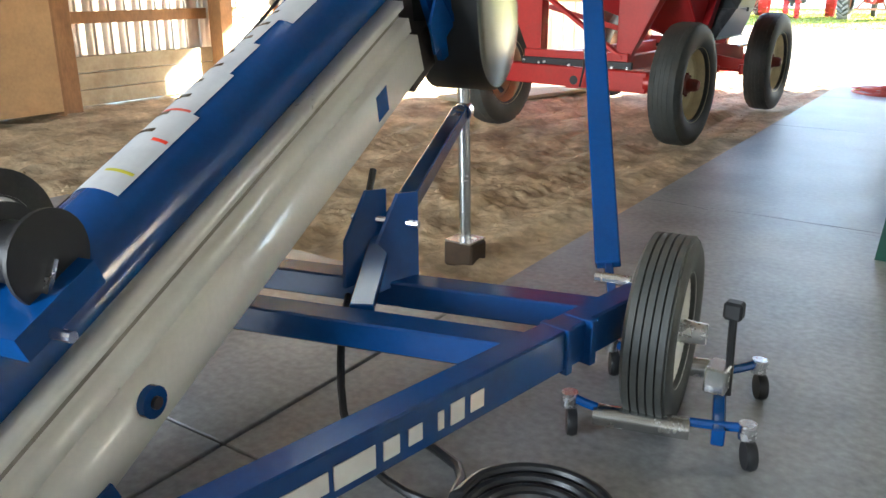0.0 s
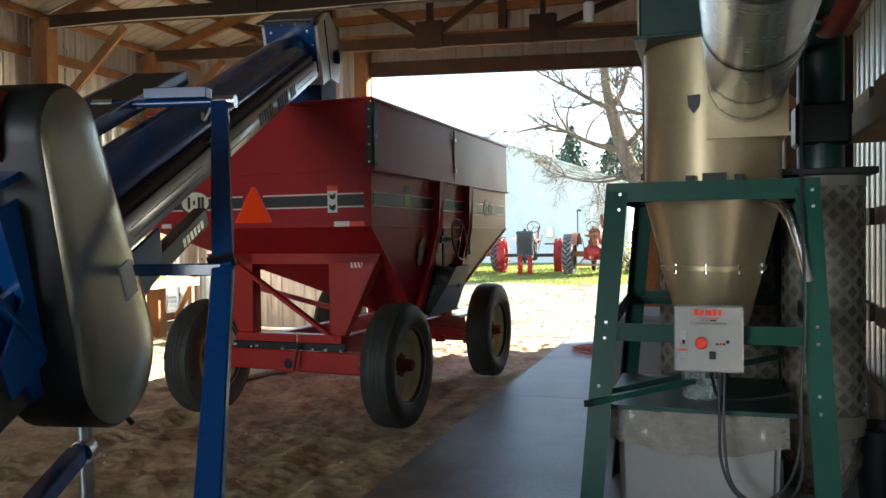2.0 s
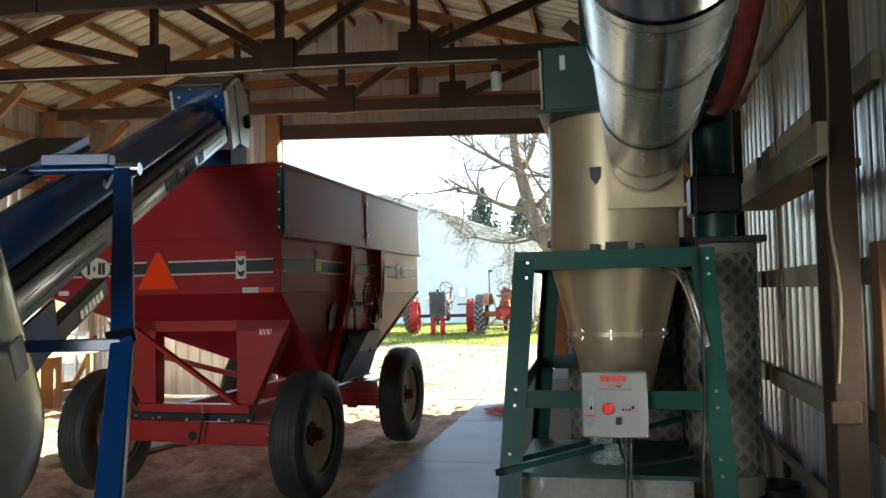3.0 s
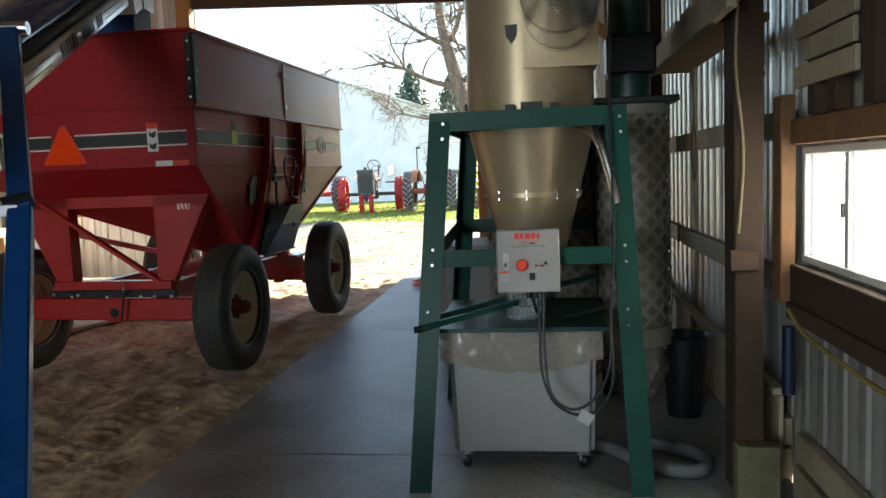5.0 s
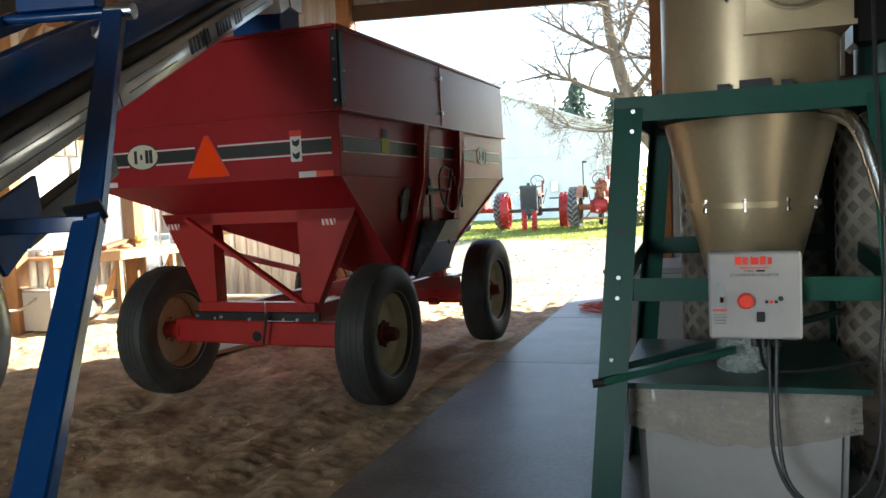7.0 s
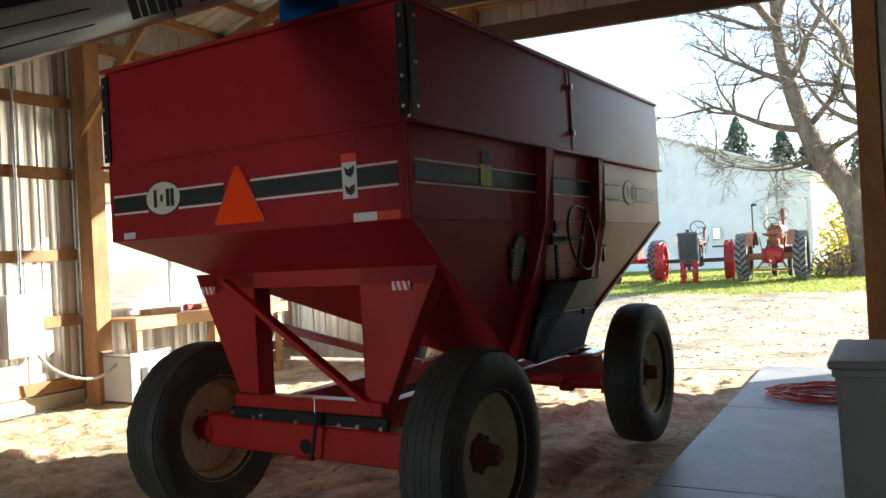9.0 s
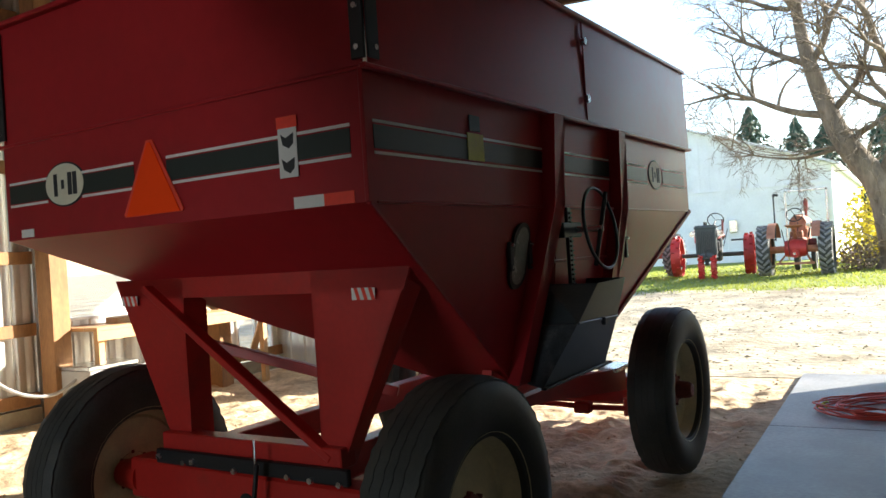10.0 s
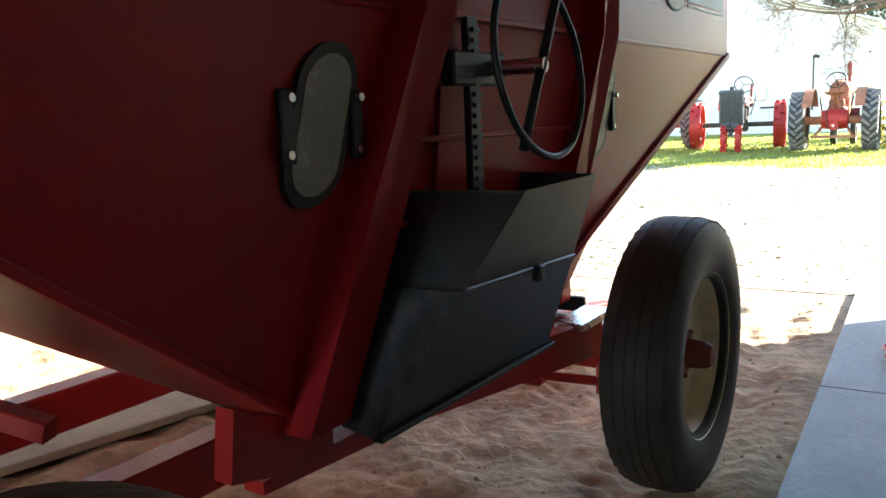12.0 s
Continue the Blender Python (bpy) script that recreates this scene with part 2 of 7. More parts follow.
def lathe(bm, profile, m=None, seg=40, closed=False):
    """Turns (r, z) pairs about z."""
    rings = []
    for r, z in profile:
        rings.append([bm.verts.new((r * math.cos(2 * math.pi * i / seg), r * math.sin(2 * math.pi * i / seg), z)) for i in range(seg)])
    pairs = list(zip(rings, rings[1:])) + ([(rings[-1], rings[0])] if closed else [])
    for a, b in pairs:
        for i in range(seg):
            bm.faces.new((a[i], a[(i + 1) % seg], b[(i + 1) % seg], b[i]))
    if m is not None:
        bmesh.ops.transform(bm, verts=[v for r in rings for v in r], matrix=m)
    return bm

def poly(bm, pts, thick):
    """A plate: the polygon pts, thickened by the vector thick."""
    t = Vector(thick)
    a = [bm.verts.new(p) for p in pts]
    b = [bm.verts.new(Vector(p) + t) for p in pts]
    bm.faces.new(a)
    bm.faces.new(list(reversed(b)))
    for i in range(len(a)):
        j = (i + 1) % len(a)
        bm.faces.new((a[j], a[i], b[i], b[j]))
    return bm

def pipe(bm, pts, r, seg=10, smooth=4):
    """A round bar along a smoothed line of points."""
    p = [Vector(q) for q in pts]
    line = []
    for i in range(len(p) - 1):
        a, b, c, d = p[max(i - 1, 0)], p[i], p[i + 1], p[min(i + 2, len(p) - 1)]
        for k in range(smooth):
            t = k / smooth
            line.append(0.5 * ((2 * b) + (c - a) * t + (2 * a - 5 * b + 4 * c - d) * t * t + (3 * b - a - 3 * c + d) * t ** 3))
    line.append(p[-1])
    rings, up = [], Vector((0.3, 0.2, 1)).normalized()
    for i, q in enumerate(line):
        z = (line[min(i + 1, len(line) - 1)] - line[max(i - 1, 0)]).normalized()
        x = up.cross(z)
        x = x.normalized() if x.length > 1e-4 else Vector((1, 0, 0))
        y = z.cross(x)
        up = y if y.length > 0 else up
        rad = r(i / (len(line) - 1)) if callable(r) else r
        rings.append([bm.verts.new(q + (x * math.cos(2 * math.pi * k / seg) + y * math.sin(2 * math.pi * k / seg)) * rad) for k in range(seg)])
    for a, b in zip(rings, rings[1:]):
        for k in range(seg):
            bm.faces.new((a[k], a[(k + 1) % seg], b[(k + 1) % seg], b[k]))
    bm.faces.new(list(reversed(rings[0])))
    bm.faces.new(rings[-1])
    return bm

def obj(name, bm, material, smooth=None):
    bmesh.ops.recalc_face_normals(bm, faces=bm.faces)
    me = bpy.data.meshes.new(name)
    bm.to_mesh(me)
    bm.free()
    me.materials.append(material)
    if smooth:
        for p in me.polygons:
            p.use_smooth = True
        me.set_sharp_from_angle(angle=radians(smooth))
    return new(name, me)

def part(name, bm, material, parent, label="", smooth=35):
    """One mesh object under a thing or a part, built in the thing's own coordinates."""
    ob = obj(name, bm, material, smooth)
    ob.parent = parent
    return tagged(ob, label)

def thing(name, m, label, category, group="", kind=""):
    ob = new(name)
    ob.empty_display_size = 0.2
    ob.matrix_basis = m
    return tagged(ob, label, category, group, kind)

def solid(name, bm, material, label, category, group="", kind="", smooth=35):
    return tagged(obj(name, bm, material, smooth), label, category, group, kind)

B = bmesh.new

def shared(name, me, parent, m):
    ob = new(name, me)
    ob.parent = parent
    ob.matrix_basis = m
    return ob

# ---- the barn: x -8.9 .. 2.05, y -9 .. 14.6 ----
XL, XR, YN, YS = -8.9, 2.02, 14.5, -8.0
EAVE, RIDGE, XM = 5.05, 6.75, -3.44

def ground_z(x, y):
    """Height of the yard outside: level by the barn, rising gently to the lawn."""
    t = min(max((y - 15.0) / 13.0, 0.0), 1.0)
    return -0.04 + 0.46 * t * t * (3 - 2 * t) + (0.02 * noise.noise(Vector((x * 0.6, y * 0.6, 0))) if y > 15 else 0)

def grid_mesh(xs, ys, fz):
    bm = B()
    rows = [[bm.verts.new((x, y, fz(x, y))) for x in xs] for y in ys]
    for a, b in zip(rows, rows[1:]):
        for i in range(len(xs) - 1):
            bm.faces.new((a[i], a[i + 1], b[i + 1], b[i]))
    return bm

def steps(a, b, d):
    n = max(1, round((b - a) / d))
    return [a + (b - a) * i / n for i in range(n + 1)]

def barn_dirt_z(x, y):
    ruts = 0.0
    for c in (-4.1, -2.05):
        u = (x - c - 0.04 * (y - 8)) / 0.22
        ruts -= 0.028 * math.exp(-u * u) - 0.018 * math.exp(-(abs(u) - 1.6) ** 2 * 2)
    n1 = noise.noise(Vector((x * 1.3, y * 1.3, 3))) * 0.018
    n2 = noise.noise(Vector((x * 5.5, y * 3.2, 9))) * 0.042 + noise.noise(Vector((x * 12, y * 12, 1))) * 0.02
    tread = 0.0
    for c, w in ((-1.72, 0.15), (-2.25, 0.13), (-3.0, 0.16), (-4.3, 0.16)):
        u = x - c - 0.035 * (y - 8)
        tread += 0.022 * math.sin(y * 46 + 26 * abs(u) + 2.5 * noise.noise(Vector((x * 3, y, 5)))) * math.exp(-(u / w) ** 2) * (0.55 + 0.6 * noise.noise(Vector((x, y * 0.8, c))))
    edge = min(1.0, max(0.0, (-1.5 - x) / 0.25))
    edge *= min(1.0, max(0.0, (14.5 - y) / 0.5))
    return -0.046 + (ruts + n1 + n2 + tread) * edge

# the ground is one sheet out to the horizon, finer near by
far = [-900, -400, -180, -90, -50]
gx = far + steps(-32, 14, 0.8) + [30, 60, 120, 300, 900]
gy = [-900, -300, -90, -30, -12, 14.45] + steps(14.52, 34, 0.45) + [38, 44, 55, 80, 140, 300, 900]
bm = grid_mesh(gx, gy, lambda x, y: ground_z(x, y) if y > 14.5 else -0.4)
ground = obj("ground", bm, GRAVEL)
ground.data.materials.append(GRASS)
for p in ground.data.polygons:
    c = p.center
    if c.y > 23.8 + 0.9 * noise.noise(Vector((c.x * 0.35, 0, 2))) - 0.05 * (c.x + 4) and -15 < c.x < 7:
        p.material_index = 1
    p.use_smooth = c.y > 15.2
tagged(ground, "sunlit pale dirt yard meeting a green lawn beyond", "ground", "", "structure")
bm = grid_mesh(steps(XL, -5.2, 0.06)[:-1] + steps(-5.2, -1.45, 0.03), steps(YS, 3.0, 0.4)[:-1] + steps(3.0, 14.55, 0.035), barn_dirt_z)
solid("floor_dirt", bm, DIRT, "churned brown dirt floor with wheel tracks", "dirt floor", "", "structure", 80)

# concrete floor: slabs parted by sawn joints
slab = thing("floor_concrete", pose(0, 0, 0), "worn grey concrete slab with cracks and sawn joints", "concrete floor", kind="structure")
def slab_piece(x0, x1, y0, y1):
    part("slab", box(B(), x0 + 0.004, x1 - 0.004, y0 + 0.004, y1 - 0.004, -0.14, 0.0, bevel=0.004), CONCRETE, slab)
joints = [YS, -4.6, -1.2, 1.75, 5.55, 9.3, 12.0, 14.62]
for a, b in zip(joints, joints[1:]):
    slab_piece(-1.466, 2.0, a, b)
for a, b in zip(joints[:3], joints[1:4]):
    slab_piece(-4.9, -1.474, a, b)
slab_piece(-4.9, -1.474, 1.75, 3.35)

def corrugated(bm, a, b, z0, z1, up_axis, pitch=0.23, depth=0.018):
    """A ribbed sheet from a to b (plan points) between z0 and z1 (or callables of the way along); up_axis: the outward plan normal."""
    a, b, nrm = Vector(a), Vector(b), Vector(up_axis)
    n = max(1, int((b - a).length / pitch))
    prof = []
    for i in range(n + 1):
        for f, d in ((0, 0), (0.30, 0), (0.36, 0.35), (0.42, 0.35), (0.48, 0), (0.78, 0), (0.85, 1), (0.93, 1)):
            s = (i + f) / n
            if s <= 1:
                prof.append((s, d * depth))
    lo, hi = [], []
    for s, d in prof:
        p = a + (b - a) * s + nrm * d
        lo.append(bm.verts.new((p.x, p.y, z0(s) if callable(z0) else z0)))
        hi.append(bm.verts.new((p.x, p.y, z1(s) if callable(z1) else z1)))
    for i in range(len(lo) - 1):
        bm.faces.new((lo[i], lo[i + 1], hi[i + 1], hi[i]))
    return bm

def wall(name, label, pieces, nrm, outer):
    """pieces: (a, b, z0, z1) runs of ribbed sheet; outer: an offset for a second skin that gives the wall its thickness."""
    bm = B()
    for a, b, z0, z1 in pieces:
        corrugated(bm, a, b, z0, z1, nrm)
        o = Vector(nrm) * outer
        corrugated(bm, (a[0] + o.x, a[1] + o.y), (b[0] + o.x, b[1] + o.y), z0, z1, nrm)
    return solid(name, bm, SIDING, label, "wall", "", "structure", 30)

WIN_R = (3.35, 5.06, 1.15, 1.70)       # y0, y1, z0, z1
WIN_L = (13.6, 14.36, 0.06, 1.2)
WIN_B = (10.75, 13.1, 1.06, 2.5)
WIN_N = (-8.35, -5.5, 1.1, 3.1)        # x0, x1, z0, z1
def side_pieces(x, win):
    y0, y1, z0, z1 = win
    return [((x, YS), (x, y0), 0, EAVE), ((x, y1), (x, YN), 0, EAVE), ((x, y0), (x, y1), 0, z0), ((x, y0), (x, y1), z1, EAVE)]
wall("wall_east", "ribbed galvanised siding on the window side", side_pieces(XR, WIN_R), (1, 0), 0.03)
wall("wall_west", "ribbed galvanised siding behind the workbench", [((XL, YS), (XL, WIN_B[0]), 0, EAVE), ((XL, WIN_B[1]), (XL, WIN_L[0]), 0, EAVE), ((XL, WIN_L[1]), (XL, YN), 0, EAVE),
    ((XL, WIN_B[0]), (XL, WIN_B[1]), 0, WIN_B[2]), ((XL, WIN_B[0]), (XL, WIN_B[1]), WIN_B[3], EAVE), ((XL, WIN_L[0]), (XL, WIN_L[1]), 0, WIN_L[2]), ((XL, WIN_L[0]), (XL, WIN_L[1]), WIN_L[3], EAVE)], (-1, 0), 0.03)
def roof_z(x):
    return EAVE + (RIDGE - EAVE) * (1 - abs(x - XM) / (XR - XM))
DOOR = (-5.08, -0.28, 4.52)
def sag(x, k=0.034):
    """The old frame leans: its timbers drop towards the east."""
    return -k * (x + 2.7)
wall("wall_north", "ribbed siding and gable round the big open doorway", [
    ((XL, YN), (WIN_N[0], YN), 0, lambda s: roof_z(XL + (WIN_N[0] - XL) * s)),
    ((WIN_N[0], YN), (WIN_N[1], YN), 0, WIN_N[2]),
    ((WIN_N[0], YN), (WIN_N[1], YN), WIN_N[3], lambda s: roof_z(WIN_N[0] + (WIN_N[1] - WIN_N[0]) * s)),
    ((WIN_N[1], YN), (DOOR[0], YN), 0, lambda s: roof_z(WIN_N[1] + (DOOR[0] - WIN_N[1]) * s)),
    ((DOOR[1], YN), (XR, YN), 0, lambda s: roof_z(DOOR[1] + (XR - DOOR[1]) * s)),
    ((DOOR[0], YN), (XM, YN), lambda s: DOOR[2] + sag(DOOR[0] + (XM - DOOR[0]) * s), lambda s: roof_z(DOOR[0] + (XM - DOOR[0]) * s)),
    ((XM, YN), (DOOR[1], YN), lambda s: DOOR[2] + sag(XM + (DOOR[1] - XM) * s), lambda s: roof_z(XM + (DOOR[1] - XM) * s))], (0, 1), 0.03)
# this wall is never in view; its opening is added round the fill lamp
wall("wall_south", "unseen ribbed siding with an added opening for the fill lamp", [
    ((XL, YS), (-6.2, YS), 0, lambda s: roof_z(XL + (-6.2 - XL) * s)),
    ((-2.4, YS), (XR, YS), 0, lambda s: roof_z(-2.4 + (XR + 2.4) * s)),
    ((-6.2, YS), (XM, YS), 4.4, lambda s: roof_z(-6.2 + (XM + 6.2) * s)),
    ((XM, YS), (-2.4, YS), 4.4, lambda s: roof_z(XM + (-2.4 - XM) * s))], (0, -1), 0.03)
# roof: two ribbed sheets with an outer skin, purlins under them in the same mesh
bm = B()
for sgn, xe in ((-1, XL - 0.4), (1, XR + 0.4)):
    for off in (0.0, 0.05):
        n = int((YN - YS + 0.8) / 0.23)
        lo, hi = [], []
        for i in range(n):
            for f, d in ((0, 0), (0.3, 0), (0.36, 0.007), (0.42, 0.007), (0.48, 0), (0.8, 0), (0.86, 0.02), (0.94, 0.02)):
                y = YS - 0.4 + (i + f) * 0.23
                lo.append(bm.verts.new((xe, y, roof_z(xe) + d + off)))
                hi.append(bm.verts.new((XM, y, RIDGE + d + off)))
        for i in range(len(lo) - 1):
            bm.faces.new((lo[i], lo[i + 1], hi[i + 1], hi[i]))
roof = solid("ceiling", bm, ROOFING, "underside of ribbed metal roof sheets", "roof", "", "structure", 30)

EAST_Y = [12.44, 10.0, 8.3, 5.12, 2.68, 0.24, -2.2, -4.64, -7.08]
TRUSS_Y = [13.04 - 2.44 * k for k in range(9)]
purl = thing("roof_purlins", pose(0, 0, 0), "rows of timber purlins under the roof sheets", "purlins", kind="structure")
for sgn in (-1, 1):
    for k in range(8):
        x = XM + sgn * (0.25 + k * 0.72)
        part("purlin", beam(B(), (x, YS, roof_z(x) - 0.065), (x, YN, roof_z(x) - 0.065), 0.05, 0.1), WOOD, purl)

def truss(y):
    t = thing("roof_truss", pose(0, y, 0), "brown heavy timber roof truss with gusset plates", "roof truss", "roof trusses")
    zc = 4.74
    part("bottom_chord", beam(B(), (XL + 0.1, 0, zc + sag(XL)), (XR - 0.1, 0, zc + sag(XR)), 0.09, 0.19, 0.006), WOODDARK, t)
    for s, xe in ((-1, XL), (1, XR)):
        part("top_chord", beam(B(), (xe, 0.0, roof_z(xe) - 0.2), (XM, 0.0, RIDGE - 0.22), 0.08, 0.18, 0.006, up=(0, 0, 1)), WOOD, t)
        for f, g in ((0.33, 0.33), (0.33, 0.0), (0.66, 0.33)):
            xa, xb = XM + (xe - XM) * f, XM + (xe - XM) * g
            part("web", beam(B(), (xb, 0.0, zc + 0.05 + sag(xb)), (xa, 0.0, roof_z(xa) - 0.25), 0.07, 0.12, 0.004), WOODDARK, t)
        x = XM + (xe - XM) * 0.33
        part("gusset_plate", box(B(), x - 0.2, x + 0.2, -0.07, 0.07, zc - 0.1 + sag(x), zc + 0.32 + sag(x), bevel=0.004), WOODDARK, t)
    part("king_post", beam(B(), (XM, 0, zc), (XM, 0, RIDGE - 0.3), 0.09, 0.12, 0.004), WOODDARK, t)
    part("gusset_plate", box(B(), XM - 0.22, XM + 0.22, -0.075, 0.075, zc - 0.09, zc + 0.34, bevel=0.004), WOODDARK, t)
    return t
for y in TRUSS_Y:
    truss(y)

def frame_wall(name, label, x, sgn, win, dark):
    t = thing(name, pose(0, 0, 0), label, "wall framing", kind="structure")
    posts = EAST_Y if sgn > 0 else TRUSS_Y
    for y in posts:
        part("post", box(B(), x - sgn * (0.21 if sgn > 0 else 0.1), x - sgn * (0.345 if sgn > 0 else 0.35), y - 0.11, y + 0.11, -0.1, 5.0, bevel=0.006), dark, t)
    ys = [YN] + posts + [YS]
    for b, a in zip(ys, ys[1:]):
        for z in (0.25, 1.02, 1.82, 2.82, 3.7, 4.5):
            y0, y1 = a + (0.11 if a != YS else 0), b - (0.11 if b != YN else 0)
            if win[2] - 0.2 < z < win[3] + 0.2 and y0 < win[1] and y1 > win[0]:
                for c, d in ((y0, win[0] - 0.09), (win[1] + 0.09, y1)):
                    if d - c > 0.05:
                        part("girt", box(B(), x - sgn * 0.01, x - sgn * 0.06, c, d, z - 0.07, z + 0.07, bevel=0.004), dark if sgn < 0 else PALE, t)
                continue
            part("girt", box(B(), x - sgn * 0.01, x - sgn * 0.06, y0, y1, z - 0.07, z + 0.07, bevel=0.004), dark if sgn < 0 else PALE, t)
        part("sill_board", box(B(), x - sgn * 0.01, x - sgn * 0.075, a + 0.11, b - 0.11, -0.02, 0.16, bevel=0.004), PALE, t)
    for y in posts[:5]:
        part("knee_brace", beam(B(), (x - sgn * 0.2, y - 0.12, 3.3), (x - sgn * 1.75, y - 0.12, 4.72), 0.05, 0.14, 0.004), WOOD, t)
    return t
# east posts take the darker timber, west posts and girts the orange-brown
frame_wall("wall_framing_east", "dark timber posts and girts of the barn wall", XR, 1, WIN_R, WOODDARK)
led = thing("wall_ledger", pose(0, 0, 0), "heavy pale timber ledger nailed along the posts", "timber", kind="structure")
part("ledger_board", box(B(), 1.575, 1.625, 4.72, 7.86, 2.31, 2.46, bevel=0.005), PALE, led)
part("ledger_shelf", box(B(), 1.63, 1.9, 5.24, 7.44, 2.33, 2.37, bevel=0.004), WOODNEW, led)
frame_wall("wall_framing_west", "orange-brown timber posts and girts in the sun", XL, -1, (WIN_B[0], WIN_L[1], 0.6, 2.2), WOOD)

fr = thing("door_framing_north", pose(0, 0, 0), "timber posts and header of the big open doorway", "door frame", kind="structure")
for x in (DOOR[0] - 0.12, DOOR[1] + 0.12):
    part("jamb_post", box(B(), x - 0.12, x + 0.12, YN - 0.22, YN - 0.02, -0.05, 5.3, bevel=0.006), WOOD, fr)
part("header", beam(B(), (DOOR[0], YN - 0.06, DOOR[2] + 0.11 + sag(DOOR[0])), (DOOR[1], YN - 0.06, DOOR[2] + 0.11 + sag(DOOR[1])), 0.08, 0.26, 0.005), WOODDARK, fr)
part("track_board", beam(B(), (XL, YN - 0.09, 5.12 + sag(XL)), (XR, YN - 0.09, 5.12 + sag(XR)), 0.14, 0.2, 0.005), WOOD, fr)
for x in (-5.9, -2.6, 0.5):
    part("gable_stud", box(B(), x - 0.07, x + 0.07, YN - 0.13, YN - 0.02, 5.2, roof_z(x) - 0.1), WOODDARK, fr)
part("gable_girt", box(B(), -7.0, 0.2, YN - 0.08, YN - 0.02, 5.55, 5.7), WOOD, fr)

# ---- the grain wagon ----
WM = pose(-3.235, 7.45, 0, 0, 0, -2.5)
wagon = thing("grain_wagon", WM, "red steel gravity grain wagon with cream wheels on dirt", "grain wagon")
HW, WL, ZE, ZF, ZT, ZB = 1.17, 4.15, 1.785, 2.27, 2.885, 0.9
def sx(z):
    """How far out the side stands: upright above the crease, leaning in below it."""
    return HW - 0.09 * max(0.0, ZE - z) / (ZE - ZB)
def plate(name, pts, thick, material=RED, label="", parent=None):
    return part(name, poly(B(), pts, thick), material, parent or wagon, label, 30)

T = 0.012
plate("rear_panel", [(-HW, 0, ZE), (HW, 0, ZE), (HW, 0, ZF), (-HW, 0, ZF)], (0, T, 0))
plate("rear_extension", [(-HW, 0.006, ZF), (HW, 0.006, ZF), (HW, 0.006, ZT), (-HW, 0.006, ZT)], (0, T, 0))
plate("front_panel", [(-HW, WL, ZE), (HW, WL, ZE), (HW, WL, ZF), (-HW, WL, ZF)], (0, -T, 0))
plate("front_extension", [(-HW, WL - 0.006, ZF), (HW, WL - 0.006, ZF), (HW, WL - 0.006, ZT), (-HW, WL - 0.006, ZT)], (0, -T, 0))
plate("left_panel", [(-HW, 0, ZE), (-HW, WL, ZE), (-HW, WL, ZF), (-HW, 0, ZF)], (T, 0, 0))
plate("left_extension", [(-HW + 0.006, 0, ZF), (-HW + 0.006, WL, ZF), (-HW + 0.006, WL, ZT), (-HW + 0.006, 0, ZT)], (T, 0, 0))
plate("right_extension", [(HW + 0.03, 0.02, ZF), (HW + 0.03, WL, ZF), (HW + 0.015, WL, ZT), (HW + 0.015, 0.02, ZT)], (-T, 0, 0))
plate("right_panel", [(HW, 0, ZE), (HW, WL, ZE), (HW, WL, ZF), (HW, 0, ZF)], (-T, 0, 0))
plate("right_hopper_side", [(HW, 0, ZE), (sx(ZB), 1.2, ZB), (sx(ZB), 2.05, ZB), (HW, WL, ZE)], (-T, 0, 0))
plate("rear_slope", [(-HW, 0, ZE), (HW, 0, ZE), (sx(ZB), 1.2, ZB), (0.75, 1.2, ZB)], (0, 0.01, 0.012))
plate("front_slope", [(-HW, WL, ZE), (HW, WL, ZE), (sx(ZB), 2.05, ZB), (0.75, 2.05, ZB)], (0, -0.01, 0.012))
plate("left_slope", [(-HW, 0, ZE), (-HW, WL, ZE), (0.75, 2.05, ZB), (0.75, 1.2, ZB)], (0.01, 0, 0.012))
plate("hopper_floor", [(0.75, 1.2, ZB), (sx(ZB), 1.2, ZB), (sx(ZB), 2.05, ZB), (0.75, 2.05, ZB)], (0, 0, 0.012))
# rolled rims and the flange between box and extension
for nm, z, r, off in (("top_rim", ZT, 0.022, 0.012), ("flange", ZF, 0.016, 0.03)):
    for a, b in (((-HW - off, -off, z), (HW + off, -off, z)), ((HW + off, -off, z), (HW + off, WL + off, z)), ((HW + off, WL + off, z), (-HW - off, WL + off, z)), ((-HW - off, WL + off, z), (-HW - off, -off, z))):
        if nm == "flange" and a[1] < 0 and b[1] < 0:
            part(nm, beam(B(), (a[0], 0.0, z), (b[0], 0.0, z), 0.016, 0.016, 0.003), RED, wagon)
        else:
            part(nm, beam(B(), a, b, 2 * r, 1.2 * r, 0.005), RED, wagon)
part("corner_edge", beam(B(), (HW, 0.0, ZE), (HW, 0.0, ZF), 0.02, 0.02, 0.004), RED, wagon)
part("corner_edge", beam(B(), (HW, 0.0, ZE), (sx(ZB), 1.2, ZB), 0.02, 0.02, 0.004), RED, wagon)
part("corner_edge", beam(B(), (HW, WL, ZE), (sx(ZB), 2.05, ZB), 0.03, 0.03, 0.004), RED, wagon)
part("crease", beam(B(), (HW + 0.001, 0.05, ZE), (HW + 0.001, WL, ZE), 0.012, 0.012, 0.003), RED, wagon)
for s in (-1, 1):
    st = part("corner_strap", box(B(), s * (HW - 0.002) - 0.03, s * (HW - 0.002) + 0.03, -0.012, 0.004, ZF + 0.03, ZT - 0.03, bevel=0.003), BLACK, wagon, "black bolted corner strap")
    for z in (2.34, 2.49, 2.64, 2.79):
        part("bolt", cyl(B(), (s * HW, -0.01, z), (s * HW, -0.02, z), 0.011, seg=10), CHROME, st)
